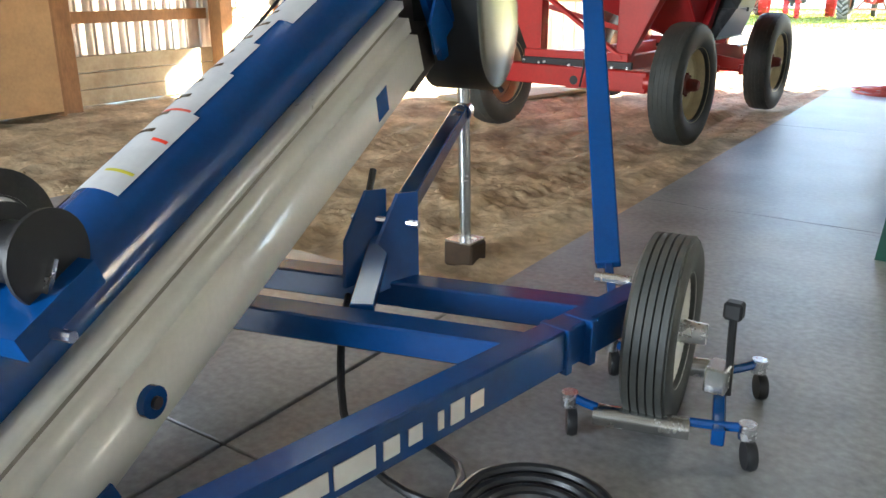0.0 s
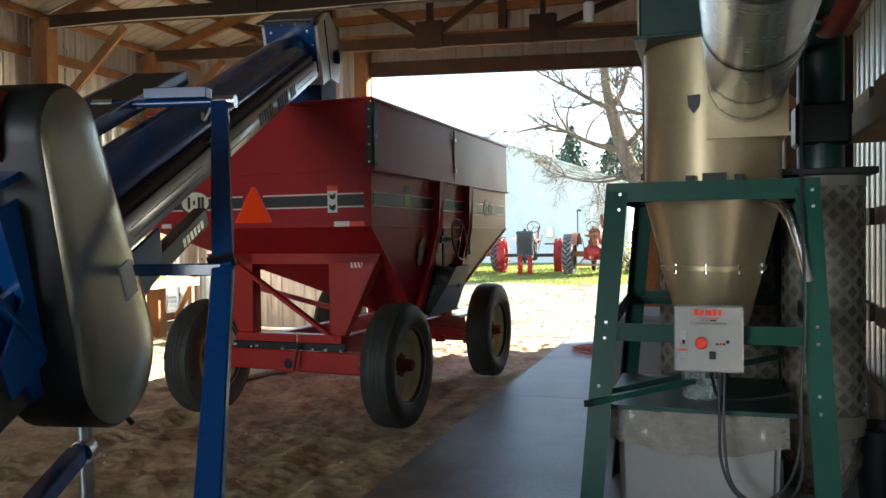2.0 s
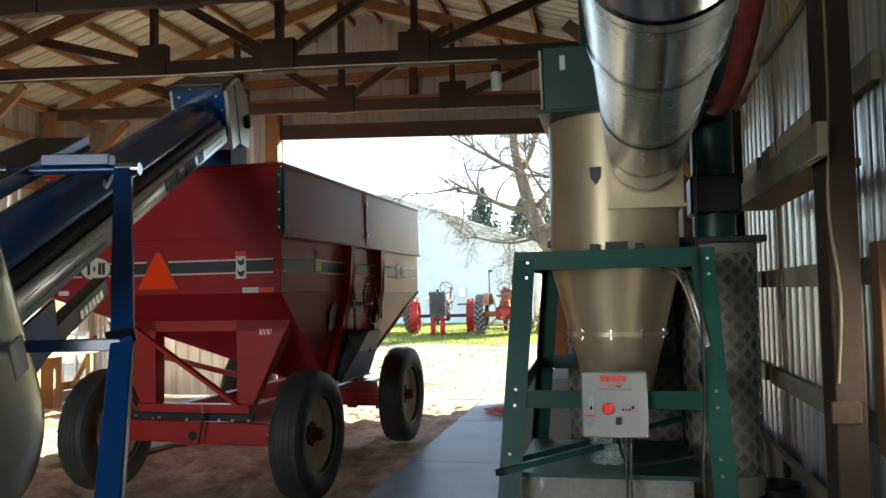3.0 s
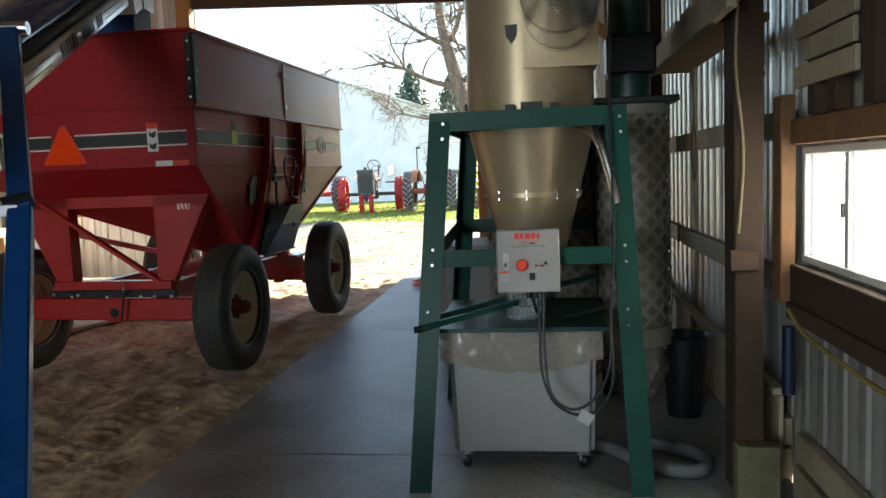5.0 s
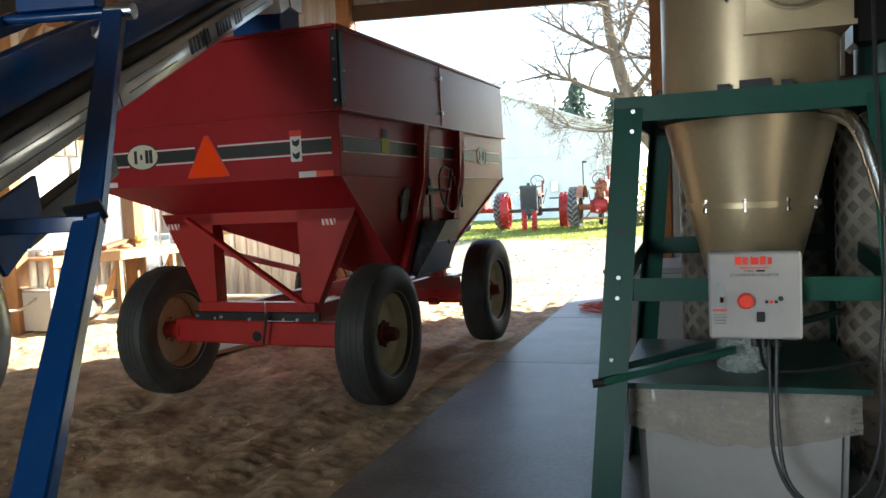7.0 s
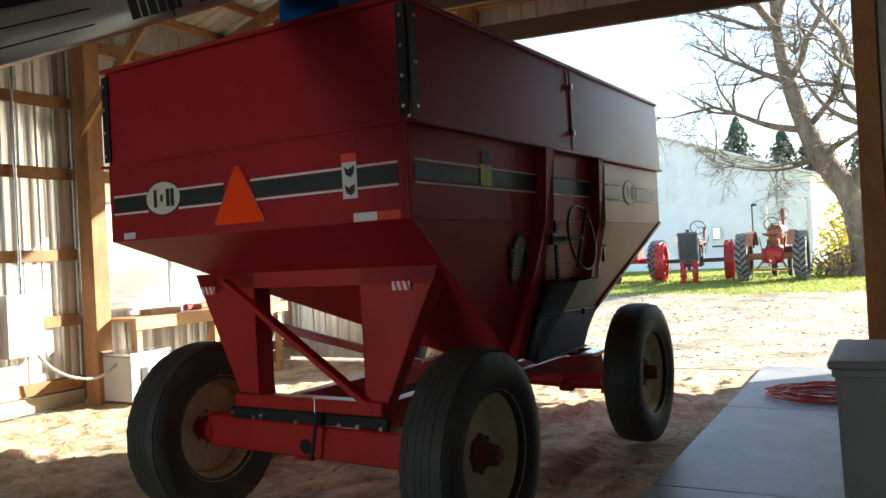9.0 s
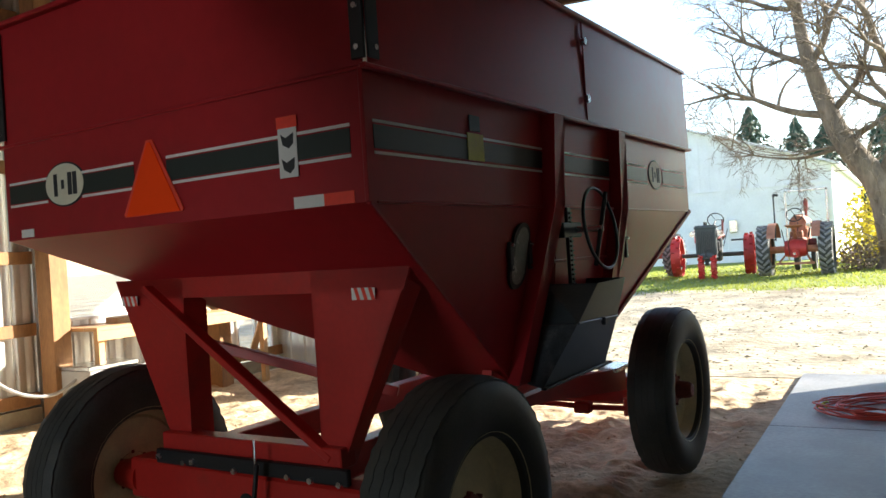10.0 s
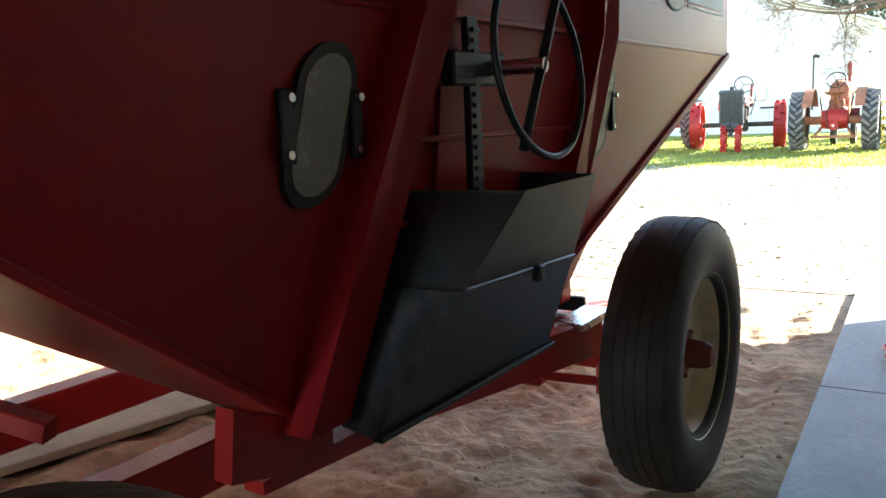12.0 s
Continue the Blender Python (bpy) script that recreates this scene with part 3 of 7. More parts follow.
st = part("corner_strap", box(B(), HW + 0.032, HW + 0.04, 0.0, 0.07, ZF + 0.03, ZT - 0.03, bevel=0.003), BLACK, wagon, "black bolted corner strap")
for z in (2.34, 2.56, 2.79):
    part("bolt", cyl(B(), (HW + 0.035, 0.04, z), (HW + 0.05, 0.04, z), 0.011, seg=10), CHROME, st)
for y in (2.06,):
    part("side_seam", box(B(), HW + 0.022, HW + 0.034, y - 0.006, y + 0.006, ZF + 0.02, ZT - 0.03), RED, wagon)
    for z in (2.41, 2.74):
        part("bolt", cyl(B(), (HW + 0.015, y, z), (HW + 0.05, y, z), 0.022, seg=12), CHROME, wagon)
# side ribs
for y, z0 in ((1.56, 0.93), (2.5, 1.15)):
    lean = 0.4 if y < 2 else 0.22
    part("side_rib", poly(B(), [(HW, y - 0.06, ZF - 0.01), (HW, y + 0.06, ZF - 0.01), (HW, y + 0.06 - lean * 0.15, ZE), (sx(z0), y + 0.05 - lean, z0), (sx(z0), y - 0.07 - lean, z0), (HW, y - 0.06 - lean * 0.15, ZE)], (0.075, 0, 0)), RED, wagon)
for z, y0, y1 in ((ZE, 1.62, 2.45), (1.5, 1.5, 2.35), (1.31, 1.36, 1.58)):
    part("side_strip", box(B(), sx(z) - 0.005, sx(z) + 0.025, y0, y1, z - 0.008, z + 0.008, bevel=0.003), RED, wagon)

# striping and decals on the rear
def decal(name, x0, x1, z0, z1, material, y=-0.004, parent=None):
    return part(name, box(B(), x0, x1, y, y + 0.003, z0, z1), material, parent or wagon)
def stripes(x0, x1):
    decal("stripe", x0, x1, 2.066, 2.078, WHITE)
    decal("stripe", x0, x1, 1.971, 2.06, GREENBAND)
    decal("stripe", x0, x1, 1.953, 1.965, WHITE)
stripes(-1.13, -0.8)
stripes(-0.52, -0.13)
stripes(0.09, 1.105)
def side_stripes(y0, y1):
    for z0, z1, m in ((2.078, 2.089, WHITE), (1.982, 2.07, GREENBAND), (1.961, 1.972, WHITE)):
        part("stripe", box(B(), HW + 0.001, HW + 0.004, y0, y1, z0, z1), m, wagon)
side_stripes(0.05, 1.48)
side_stripes(1.63, 2.5)
side_stripes(2.66, 3.15)
side_stripes(3.5, 4.05)

def badge(c, u, nrm, a, b):
    """An oval maker's badge with plain dark shapes in it; u: the way across, nrm: outwards."""
    c, u, nrm = Vector(c), Vector(u), Vector(nrm)
    def oval(a2, b2, d):
        return poly(B(), [c + u * (a2 * math.cos(k * math.pi / 20)) + Vector((0, 0, b2 * math.sin(k * math.pi / 20))) + nrm * d for k in range(40)], nrm * 0.002)
    t = part("badge", oval(a, b, 0.001), DARK, wagon, "oval cream badge with dark shapes")
    part("badge_face", oval(a * 0.93, b * 0.92, 0.004), CREAM, t)
    for o, w in ((-0.42, 0.09), (-0.07, 0.07), (0.28, 0.1), (0.52, 0.1)):
        h = 0.5 if w > 0.08 else 0.2
        p = [c + u * (a * (o + sx * w)) + Vector((0, 0, sz * b * h)) + nrm * 0.0065 for sx, sz in ((-1, -1), (1, -1), (1, 1), (-1, 1))]
        part("badge_mark", poly(B(), p, nrm * 0.001), DARK, t)
badge((-0.655, 0, 2.03), (1, 0, 0), (0, -1, 0), 0.165, 0.108)
badge((HW, 3.33, 2.035), (0, 1, 0), (1, 0, 0), 0.15, 0.105)
smv = part("warning_triangle", poly(B(), [(-0.19, -0.012, 1.835), (0.17, -0.012, 1.835), (0.0, -0.012, 2.148), (-0.02, -0.012, 2.148)], (0, 0.004, 0)), ORANGE, wagon, "fluorescent orange slow-vehicle triangle")
part("triangle_border", poly(B(), [(-0.2, -0.008, 1.832), (0.18, -0.008, 1.832), (0.19, -0.008, 1.845), (0.01, -0.008, 2.16), (-0.03, -0.008, 2.16), (-0.21, -0.008, 1.845)], (0, 0.004, 0)), REDDECAL, smv)
dc = decal("pictogram_decal", 0.755, 0.85, 1.91, 2.1, WHITE, -0.008)
decal("decal_head", 0.75, 0.855, 2.1, 2.145, REDDECAL, -0.0085, dc)
for z in (2.05, 1.955):
    part("pictogram", poly(B(), [(0.765 + dx, -0.0095, z + dz) for dx, dz in ((0.004, 0.028), (0.03, 0.012), (0.045, 0.018), (0.072, 0.03), (0.068, -0.012), (0.045, -0.03), (0.014, -0.014))], (0, 0.001, 0)), DARK, dc)
rf = decal("reflector", 0.815, 0.965, 1.787, 1.832, WHITE, -0.005)
decal("reflector_red", 0.966, 1.11, 1.787, 1.832, REDDECAL, -0.005, rf)
decal("reflector", -1.045, -0.935, 1.795, 1.835, WHITE, -0.005)
part("caution_sticker", box(B(), HW + 0.003, HW + 0.007, 0.72, 0.86, 1.98, 2.1), YELLOWDECAL, wagon, "faded yellow caution sticker")
part("small_sticker", box(B(), HW + 0.003, HW + 0.007, 0.745, 0.835, 2.11, 2.18), DARK, wagon)

# rear and front frames under the box
def end_frame(y, s):
    """Gusset plates, braces and the cross plate; s: the way outwards along y."""
    th = (0, -s * 0.014, 0)
    plate("gusset", [(-0.78, y, 1.543), (-0.26, y, 1.543), (-0.27, y, 0.68), (-0.37, y, 0.68)], th, REDFRAME)
    plate("gusset", [(0.57, y, 1.543), (1.10, y, 1.543), (0.68, y, 0.68), (0.58, y, 0.68)], th, REDFRAME)
    plate("cross_plate", [(-0.74, y, 1.445), (1.06, y, 1.445), (1.10, y, 1.543), (-0.78, y, 1.543)], th, REDFRAME)
    for x in (-0.27, 0.575):
        plate("gusset_flange", [(x, y, 0.68), (x, y, 1.5), (x, y - s * 0.14, 1.42), (x, y - s * 0.14, 0.7)], (0.01, 0, 0), REDFRAME)
    plate("gusset_flange", [(1.07, y, 1.5), (0.67, y, 0.69), (0.67, y - s * 0.1, 0.69), (1.07, y - s * 0.1, 1.45)], (0.01, 0, 0), REDFRAME)
    part("brace", beam(B(), (-0.5, y + s * 0.02, 1.5), (0.66, y + s * 0.02, 0.74), 0.07, 0.035, 0.004), REDFRAME, wagon)
    part("brace", beam(B(), (-0.26, y - s * 0.14, 1.2), (0.6, y - s * 0.55, 0.92), 0.05, 0.05, 0.004), REDFRAME, wagon)
    part("cross_member", box(B(), -0.42, 0.72, y - 0.05, y + 0.05, 0.70, 0.79, bevel=0.006), REDFRAME, wagon)
    ax = part("axle", beam(B(), (-0.66, y, 0.55), (0.93, y, 0.53), 0.14, 0.2, 0.012, up=(0, 0, 1)), REDFRAME, wagon, "heavy red axle beam")
    hole = part("axle_opening", cyl(B(), (0.17, y + s * 0.071, 0.51), (0.17, y + s * 0.075, 0.51), 0.045, seg=20), BLACK, ax)
    part("hanger", box(B(), 0.1, 0.24, y - 0.07, y + s * 0.1, 0.435, 0.447), REDFRAME, ax)
    rail = part("bolster_rail", box(B(), -0.43, 0.78, y + s * 0.055, y + s * 0.085, 0.645, 0.715, bevel=0.006), BLACK, wagon, "black bolted bolster rail")
    for x in (-0.4, -0.22, -0.16, 0.12, 0.45, 0.58, 0.74):
        part("bolt", cyl(B(), (x, y + s * 0.083, 0.675 + 0.02 * math.sin(x * 40)), (x, y + s * 0.1, 0.675 + 0.02 * math.sin(x * 40)), 0.014, seg=8), CHROME, rail)
    part("spindle_housing", cyl(B(), (-0.62, y, 0.54), (-0.8, y, 0.54), 0.09, 0.07), REDFRAME, wagon)
    part("spindle_housing", cyl(B(), (0.9, y, 0.53), (1.08, y, 0.53), 0.09, 0.07), REDFRAME, wagon)
end_frame(0.33, -1)
end_frame(3.22, 1)
for x0, x1 in ((0.81, 0.93), (-0.71, -0.59)):
    s = part("striped_sticker", box(B(), x0, x1, 0.311, 0.314, 1.412, 1.462), WHITE, wagon, "red and white striped sticker")
    for k in range(3):
        a = x0 + 0.012 + k * 0.038
        part("sticker_stripe", poly(B(), [(a, 0.3095, 1.462), (a + 0.018, 0.3095, 1.462), (a + 0.034, 0.3095, 1.412), (a + 0.016, 0.3095, 1.412)], (0, 0.001, 0)), REDDECAL, s)
for x in (-0.22, 0.55):
    part("frame_rail", box(B(), x - 0.05, x + 0.05, 0.3, 3.15, 0.6, 0.74, bevel=0.006), REDFRAME, wagon)
part("side_rail", poly(B(), [(1.0, 1.1, 0.8), (1.0, 2.1, 0.8), (1.0, 2.95, 0.72), (1.0, 2.95, 0.57), (1.0, 1.7, 0.73), (1.0, 1.1, 0.77)], (-0.06, 0, 0)), REDFRAME, wagon)
part("hopper_foot", poly(B(), [(sx(ZB), 0.97, ZB + 0.12), (sx(ZB), 1.24, ZB), (sx(ZB), 1.24, 0.805), (sx(ZB), 0.95, 0.875)], (-0.05, 0, 0)), REDFRAME, wagon)
part("reach_pole", beam(B(), (0.16, 0.33, 0.48), (0.16, 3.12, 0.48), 0.1, 0.1, 0.008), REDFRAME, wagon)
part("tongue", beam(B(), (0.16, 3.2, 0.48), (0.2, 5.0, 0.22), 0.1, 0.1, 0.008), REDFRAME, wagon)
part("tie_rod", cyl(B(), (-0.6, 3.4, 0.4), (0.95, 3.35, 0.4), 0.018, seg=10), REDFRAME, wagon)
part("tie_rod_end", cyl(B(), (0.95, 3.32, 0.36), (0.95, 3.36, 0.46), 0.04, seg=12), REDFRAME, wagon)
pin = part("safety_chain", pipe(B(), [(0.30, 0.2, 0.82), (0.31, 0.19, 0.72), (0.295, 0.2, 0.62)], 0.006, 6), CHROME, wagon)
part("hitch_pin", cyl(B(), (0.33, 0.18, 0.72), (0.28, 0.18, 0.46), 0.011, seg=8), BLACK, wagon)
part("mounting_bar", box(B(), 0.9, 1.02, 2.72, 3.02, 0.72, 0.75), CHROME, wagon)

# wheels
def wagon_wheel(x, y, s, R=0.56, z=0.53):
    """s: the way outwards along x."""
    m = Matrix.Translation((x, y, z)) @ pose(0, 0, 0, 0, 90 * s, 0)
    w = 0.14
    bm = B()
    lathe(bm, [(0.325, -w * 0.82), (0.385, -w), (0.46, -w * 1.03), (R - 0.03, -w * 0.92), (R - 0.006, -w * 0.72), (R, -w * 0.35), (R, w * 0.35), (R - 0.006, w * 0.72), (R - 0.03, w * 0.92), (0.46, w * 1.03), (0.385, w), (0.325, w * 0.82)], m, 56, closed=True)
    ty = part("tyre", bm, RUBBER, wagon, "worn black tyre with dusty sidewalls", 40)
    bm = B()
    n = 96
    for z0, z1 in ((-0.118, -0.067), (-0.0638, -0.0212), (-0.018, 0.018), (0.0212, 0.0638), (0.067, 0.118)):
        rings = []
        for k in range(n):
            a, zig = 2 * math.pi * k / n, 0.003 * (-1) ** k
            drop_ = 0.014 if abs(z0 + z1) > 0.15 else 0.0
            cut = 0.006 if drop_ and k % 6 == 0 else 0.0
            rings.append([m @ Vector((q * math.cos(a), q * math.sin(a), z)) for q, z in ((R - 0.02, z0 + zig), (R + 0.003 - cut - (drop_ if z0 < 0 else 0), z0 + zig), (R + 0.003 - cut - (drop_ if z1 > 0 else 0), z1 + zig), (R - 0.02, z1 + zig))])
        vs = [[bm.verts.new(p) for p in q] for q in rings]
        for k in range(n):
            a, b = vs[k], vs[(k + 1) % n]
            for i in range(3):
                bm.faces.new((a[i], a[i + 1], b[i + 1], b[i]))
    part("tread", bm, RUBBER, ty, "", 30)
    bm = B()
    lathe(bm, [(0.33, 0.11), (0.345, 0.125), (0.34, 0.1), (0.315, 0.075), (0.3, 0.01), (0.28, -0.005), (0.24, 0.0), (0.17, 0.012), (0.07, 0.02)], m, 48)
    lathe(bm, [(0.33, -0.11), (0.345, -0.125), (0.315, -0.08), (0.295, 0.0)], m, 48)
    rim = part("rim", bm, RIM, wagon, "cream painted steel rim", 40)
    hub = part("hub", lathe(B(), [(0.1, 0.012), (0.095, 0.035), (0.062, 0.045), (0.056, 0.12), (0.042, 0.145), (0.0, 0.148)], m, 24), HUBRED, wagon, "rusty red hub")
    for k in range(8):
        a = 2 * math.pi * k / 8
        p = m @ Vector((0.1 * math.cos(a), 0.1 * math.sin(a), 0.012))
        q = m @ Vector((0.1 * math.cos(a), 0.1 * math.sin(a), 0.04))
        part("lug_nut", cyl(B(), p, q, 0.01, seg=6), HUBRED, hub)
for dx, y, rad in ((0.06, 0.4, 0.56), (0.045, 3.22, 0.565)):
    wagon_wheel(1.18 + dx, y, 1, rad, rad - 0.03)
    wagon_wheel(-0.87 + dx, y, -1, rad, rad - 0.03)

# unloading chute, hand wheel, windows
W0 = sx(1.1)
CA, CB, CC, CD2 = (HW + 0.2, 1.625, 1.375), (HW + 0.2, 2.035, 1.38), (HW + 0.19, 1.9, 1.176), (HW + 0.19, 1.36, 1.192)
CE, CF = (HW + 0.08, 1.96, 0.912), (HW + 0.05, 1.22, 0.895)
ch = part("chute", poly(B(), [CA, CB, CC, CD2], (-0.006, 0, 0)), CHUTE, wagon, "black steel unloading chute", 30)
part("chute_lower", poly(B(), [CD2, CC, CE, CF], (-0.008, 0, -0.002)), CHUTE, ch)
part("chute_side", poly(B(), [CA, CD2, (W0, 1.4, 1.18), (sx(1.39), 1.5, 1.385)], (0, 0.006, 0)), CHUTE, ch)
part("chute_side", poly(B(), [CB, CC, CE, (sx(0.91), 1.96, 0.912), (sx(1.38), 2.035, 1.385)], (0, -0.006, 0)), CHUTE, ch)
part("chute_lip", beam(B(), (HW + 0.05, 1.22, 0.893), (HW + 0.085, 1.97, 0.91), 0.03, 0.014, 0.003), CHUTE, ch)
part("chute_seam", beam(B(), (HW + 0.193, 1.36, 1.194), (HW + 0.193, 1.9, 1.178), 0.012, 0.012, 0.003), CHUTE, ch)
part("latch", box(B(), HW + 0.19, HW + 0.215, 1.66, 1.69, 1.155, 1.195, bevel=0.004), CHUTE, ch)
part("wear_plate", poly(B(), [CD2, CF, (HW - 0.02, 1.2, 0.92), (sx(0.96), 1.24, 0.965), (W0, 1.39, 1.18)], (0, -0.006, 0)), CHUTEWORN, ch, "scuffed grey wear plate")
part("gate_guide", box(B(), sx(1.31) + 0.004, sx(1.31) + 0.03, 1.335, 1.575, 1.293, 1.307, bevel=0.003), GALV, wagon, "bright worn steel guide strip")
part("gate_guide", box(B(), sx(1.2) + 0.004, sx(1.2) + 0.03, 1.28, 1.36, 1.2, 1.21, bevel=0.003), GALV, wagon)
tie = part("tie_rod", pipe(B(), [(-0.6, 2.9, 0.46), (0.3, 2.93, 0.46), (0.7, 2.95, 0.44), (1.02, 3.02, 0.43)], 0.02, 10), REDFRAME, wagon)
part("rod_end", box(B(), 0.62, 0.74, 2.9, 2.98, 0.4, 0.48, bevel=0.012), REDFRAME, tie)
part("rod_end", cyl(B(), (0.98, 3.02, 0.38), (0.98, 3.02, 0.5), 0.035, seg=14), REDFRAME, tie)
wh = part("hand_wheel", lathe(B(), [(0.215 + 0.009 * math.cos(a), 0.009 * math.sin(a)) for a in [k * math.pi / 5 for k in range(10)]], pose(HW + 0.2, 1.72, 1.66, 0, 82, 0), 40, closed=True), BLACK, wagon, "black steel hand wheel with one bar")
part("wheel_bar", cyl(B(), (HW + 0.2, 1.62, 1.47), (HW + 0.2, 1.82, 1.85), 0.012, seg=10), BLACK, wh)
part("wheel_shaft", cyl(B(), (HW - 0.01, 1.72, 1.66), (HW + 0.21, 1.72, 1.66), 0.018, seg=12), CHROME, wh)
part("shaft_bracket", box(B(), HW + 0.02, HW + 0.06, 1.56, 1.8, 1.62, 1.7, bevel=0.006), BLACK, wagon)
rk = part("gate_rack", box(B(), HW + 0.03, HW + 0.05, 1.64, 1.69, 1.25, 1.78, bevel=0.003), BLACK, wagon, "black toothed gate rack")
for k in range(20):
    part("rack_tooth", box(B(), HW + 0.048, HW + 0.06, 1.65, 1.68, 1.27 + k * 0.025, 1.28 + k * 0.025), BLACK, rk)
part("slide_gate", poly(B(), [(sx(1.3) + 0.006, 1.6, 1.3), (sx(1.3) + 0.006, 2.28, 1.3), (sx(1.72) + 0.006, 2.36, 1.72), (sx(1.72) + 0.006, 1.6, 1.72)], (0.006, 0, 0)), RED, wagon)
def stadium(y, z, hw, hh, d, th):
    pts = [(sx(z + (hh - hw) * (1 if math.sin(a) >= 0 else -1) + hw * math.sin(a)) + d, y + 0.22 * ((hh - hw) * (1 if math.sin(a) >= 0 else -1) + hw * math.sin(a)) + hw * math.cos(a), z + (hh - hw) * (1 if math.sin(a) >= 0 else -1) + hw * math.sin(a)) for a in [math.pi * (k + 0.01) / 12 for k in range(24)]]
    return poly(B(), pts, (th, 0, 0))
for y in (1.185, 2.58):
    w = part("inspection_window", stadium(y, 1.545, 0.088, 0.16, -0.005, 0.018), BLACK, wagon, "black framed rounded inspection window")
    part("window_pane", stadium(y, 1.545, 0.067, 0.138, 0.012, 0.003), PLEXI, w)
    for dy in (-0.1, 0.1):
        part("clamp", box(B(), sx(1.545) + 0.004, sx(1.545) + 0.022, y + dy - 0.018, y + dy + 0.018, 1.475, 1.615, bevel=0.004), BLACK, w)
        for z in (1.493, 1.598):
            part("bolt", cyl(B(), (sx(z) + 0.018, y + dy, z), (sx(z) + 0.03, y + dy, z), 0.009, seg=8), CHROME, w)

solid("plank", box(B(), -0.4, 0.4, -1.1, 1.1, 0.0, 0.045, pose(-4.85, 9.85, 0.0, 0, 0, -14), bevel=0.005), PALE, "pale dusty wooden plank on the dirt under the wagon", "plank")

# ---- the belt conveyor ----
conv = thing("belt_conveyor", pose(0, 0, 0), "blue and cream tube belt conveyor raised towards the wagon", "grain conveyor")
CD = Vector((-0.205, 1.0, 0.447)).normalized()
CS = Vector((1.0, 0.205, 0)).normalized()
CU = CS.cross(CD).normalized()
C0 = Vector((-1.56, 1.344, 0.70))
def cp(s, side=0.0, up=0.0):
    """A point s metres along the conveyor's tube, side to its right and up from its middle."""
    return C0 + CD * s + CS * side + CU * up
def cm(s):
    return Matrix.Translation(cp(s)) @ Matrix((CS, CD, CU)).transposed().to_4x4()
S0, S1 = -3.0, 6.75
RT, TU = 0.16, -0.05
tube = part("tube", cyl(B(), cp(S0, 0, TU), cp(S1, 0, TU), RT, seg=48), BLUE, conv, "glossy blue conveyor tube")
def skirt(name, s0, s1, prof, material, label, floor=True):
    bm = B()
    for sd in (-1, 1):
        a = [bm.verts.new(cp(s0, sd * x, u)) for x, u in prof]
        b = [bm.verts.new(cp(s1, sd * x, u)) for x, u in prof]
        for i in range(len(prof) - 1):
            bm.faces.new((a[i], a[i + 1], b[i + 1], b[i]))
    if floor:
        x, u = prof[-1]
        bm.faces.new([bm.verts.new(cp(s, q, u)) for s, q in ((s0, -x), (s0, x), (s1, x), (s1, -x))])
    ob = part(name, bm, material, conv, label, 25)
    md = ob.modifiers.new("sheet", "SOLIDIFY")
    md.thickness = 0.004
    return ob
low = skirt("skirt", S0, 1.80, [(0.15, -0.07), (0.225, -0.075), (0.225, -0.1), (0.188, -0.102), (0.188, -0.148), (0.238, -0.15), (0.238, -0.205), (0.205, -0.21), (0.205, -0.222), (0.264, -0.225), (0.264, -0.385), (0.24, -0.4)], TAN, "cream sheet steel belt skirt with folded steps")
# strip along each recess, coloured for its dirt and its shade
for sd in (-1, 1):
    part("recess_shade_strip", beam(B(), cp(S0, sd * 0.19, -0.125), cp(1.8, sd * 0.19, -0.125), 0.012, 0.044, up=CU), SKIRTGREY, conv)
high_band = skirt("belt_side", 2.3, 6.6, [(0.165, -0.06), (0.2, -0.075), (0.2, -0.15)], BELT, "dark brown belt edge", False)
high = skirt("upper_skirt", 2.9, 6.6, [(0.215, -0.125), (0.235, -0.135), (0.235, -0.258), (0.215, -0.272)], SKIRTSTEEL, "cream upper skirt with a dark printed word")
for k in range(3):
    part("skirt_seam", beam(B(), cp(2.9 + 1.15 * k, 0.238, -0.14), cp(2.9 + 1.15 * k, 0.238, -0.262), 0.008, 0.006), DARK, high)
for u in (-0.172, -0.222):
    for a, b in ((3.0, 3.9), (4.15, 4.75), (5.95, 6.45)):
        part("skirt_slot", beam(B(), cp(a, 0.237, u), cp(b, 0.237, u), 0.006, 0.005, up=CU), DARK, high)
# the maker's word and model as plain dark bars
def bars(s, u, widths, h, parent, material=DARK, side=0.2375):
    for w in widths:
        if w > 0:
            p = [cp(s, side, u), cp(s + w, side, u), cp(s + w, side, u + h), cp(s, side, u + h)]
            part("lettering_bar", poly(B(), p, CS * 0.002), material, parent)
        s += abs(w) + 0.012
bars(4.95, -0.24, (0.05, 0.035, 0.05, 0.045, 0.05, 0.03, -0.1, 0.05, 0.03, 0.045, 0.05, 0.045, -0.05, 0.04, 0.04, 0.04), 0.085, high)
mk = part("skirt_cutout", poly(B(), [cp(1.33, 0.2645, -0.36), cp(1.43, 0.2645, -0.36), cp(1.45, 0.2645, -0.26), cp(1.35, 0.2645, -0.26)], CS * 0.003), BLUE, low, "dark blue slot plate")
part("bearing", cyl(B(), cp(-0.14, 0.262, -0.29), cp(-0.14, 0.29, -0.29), 0.045, seg=20), BLUE, conv, "blue roller bearing cap")
part("bearing_bolt", cyl(B(), cp(-0.14, 0.29, -0.29), cp(-0.14, 0.3, -0.29), 0.018, seg=12), BLACK, conv)
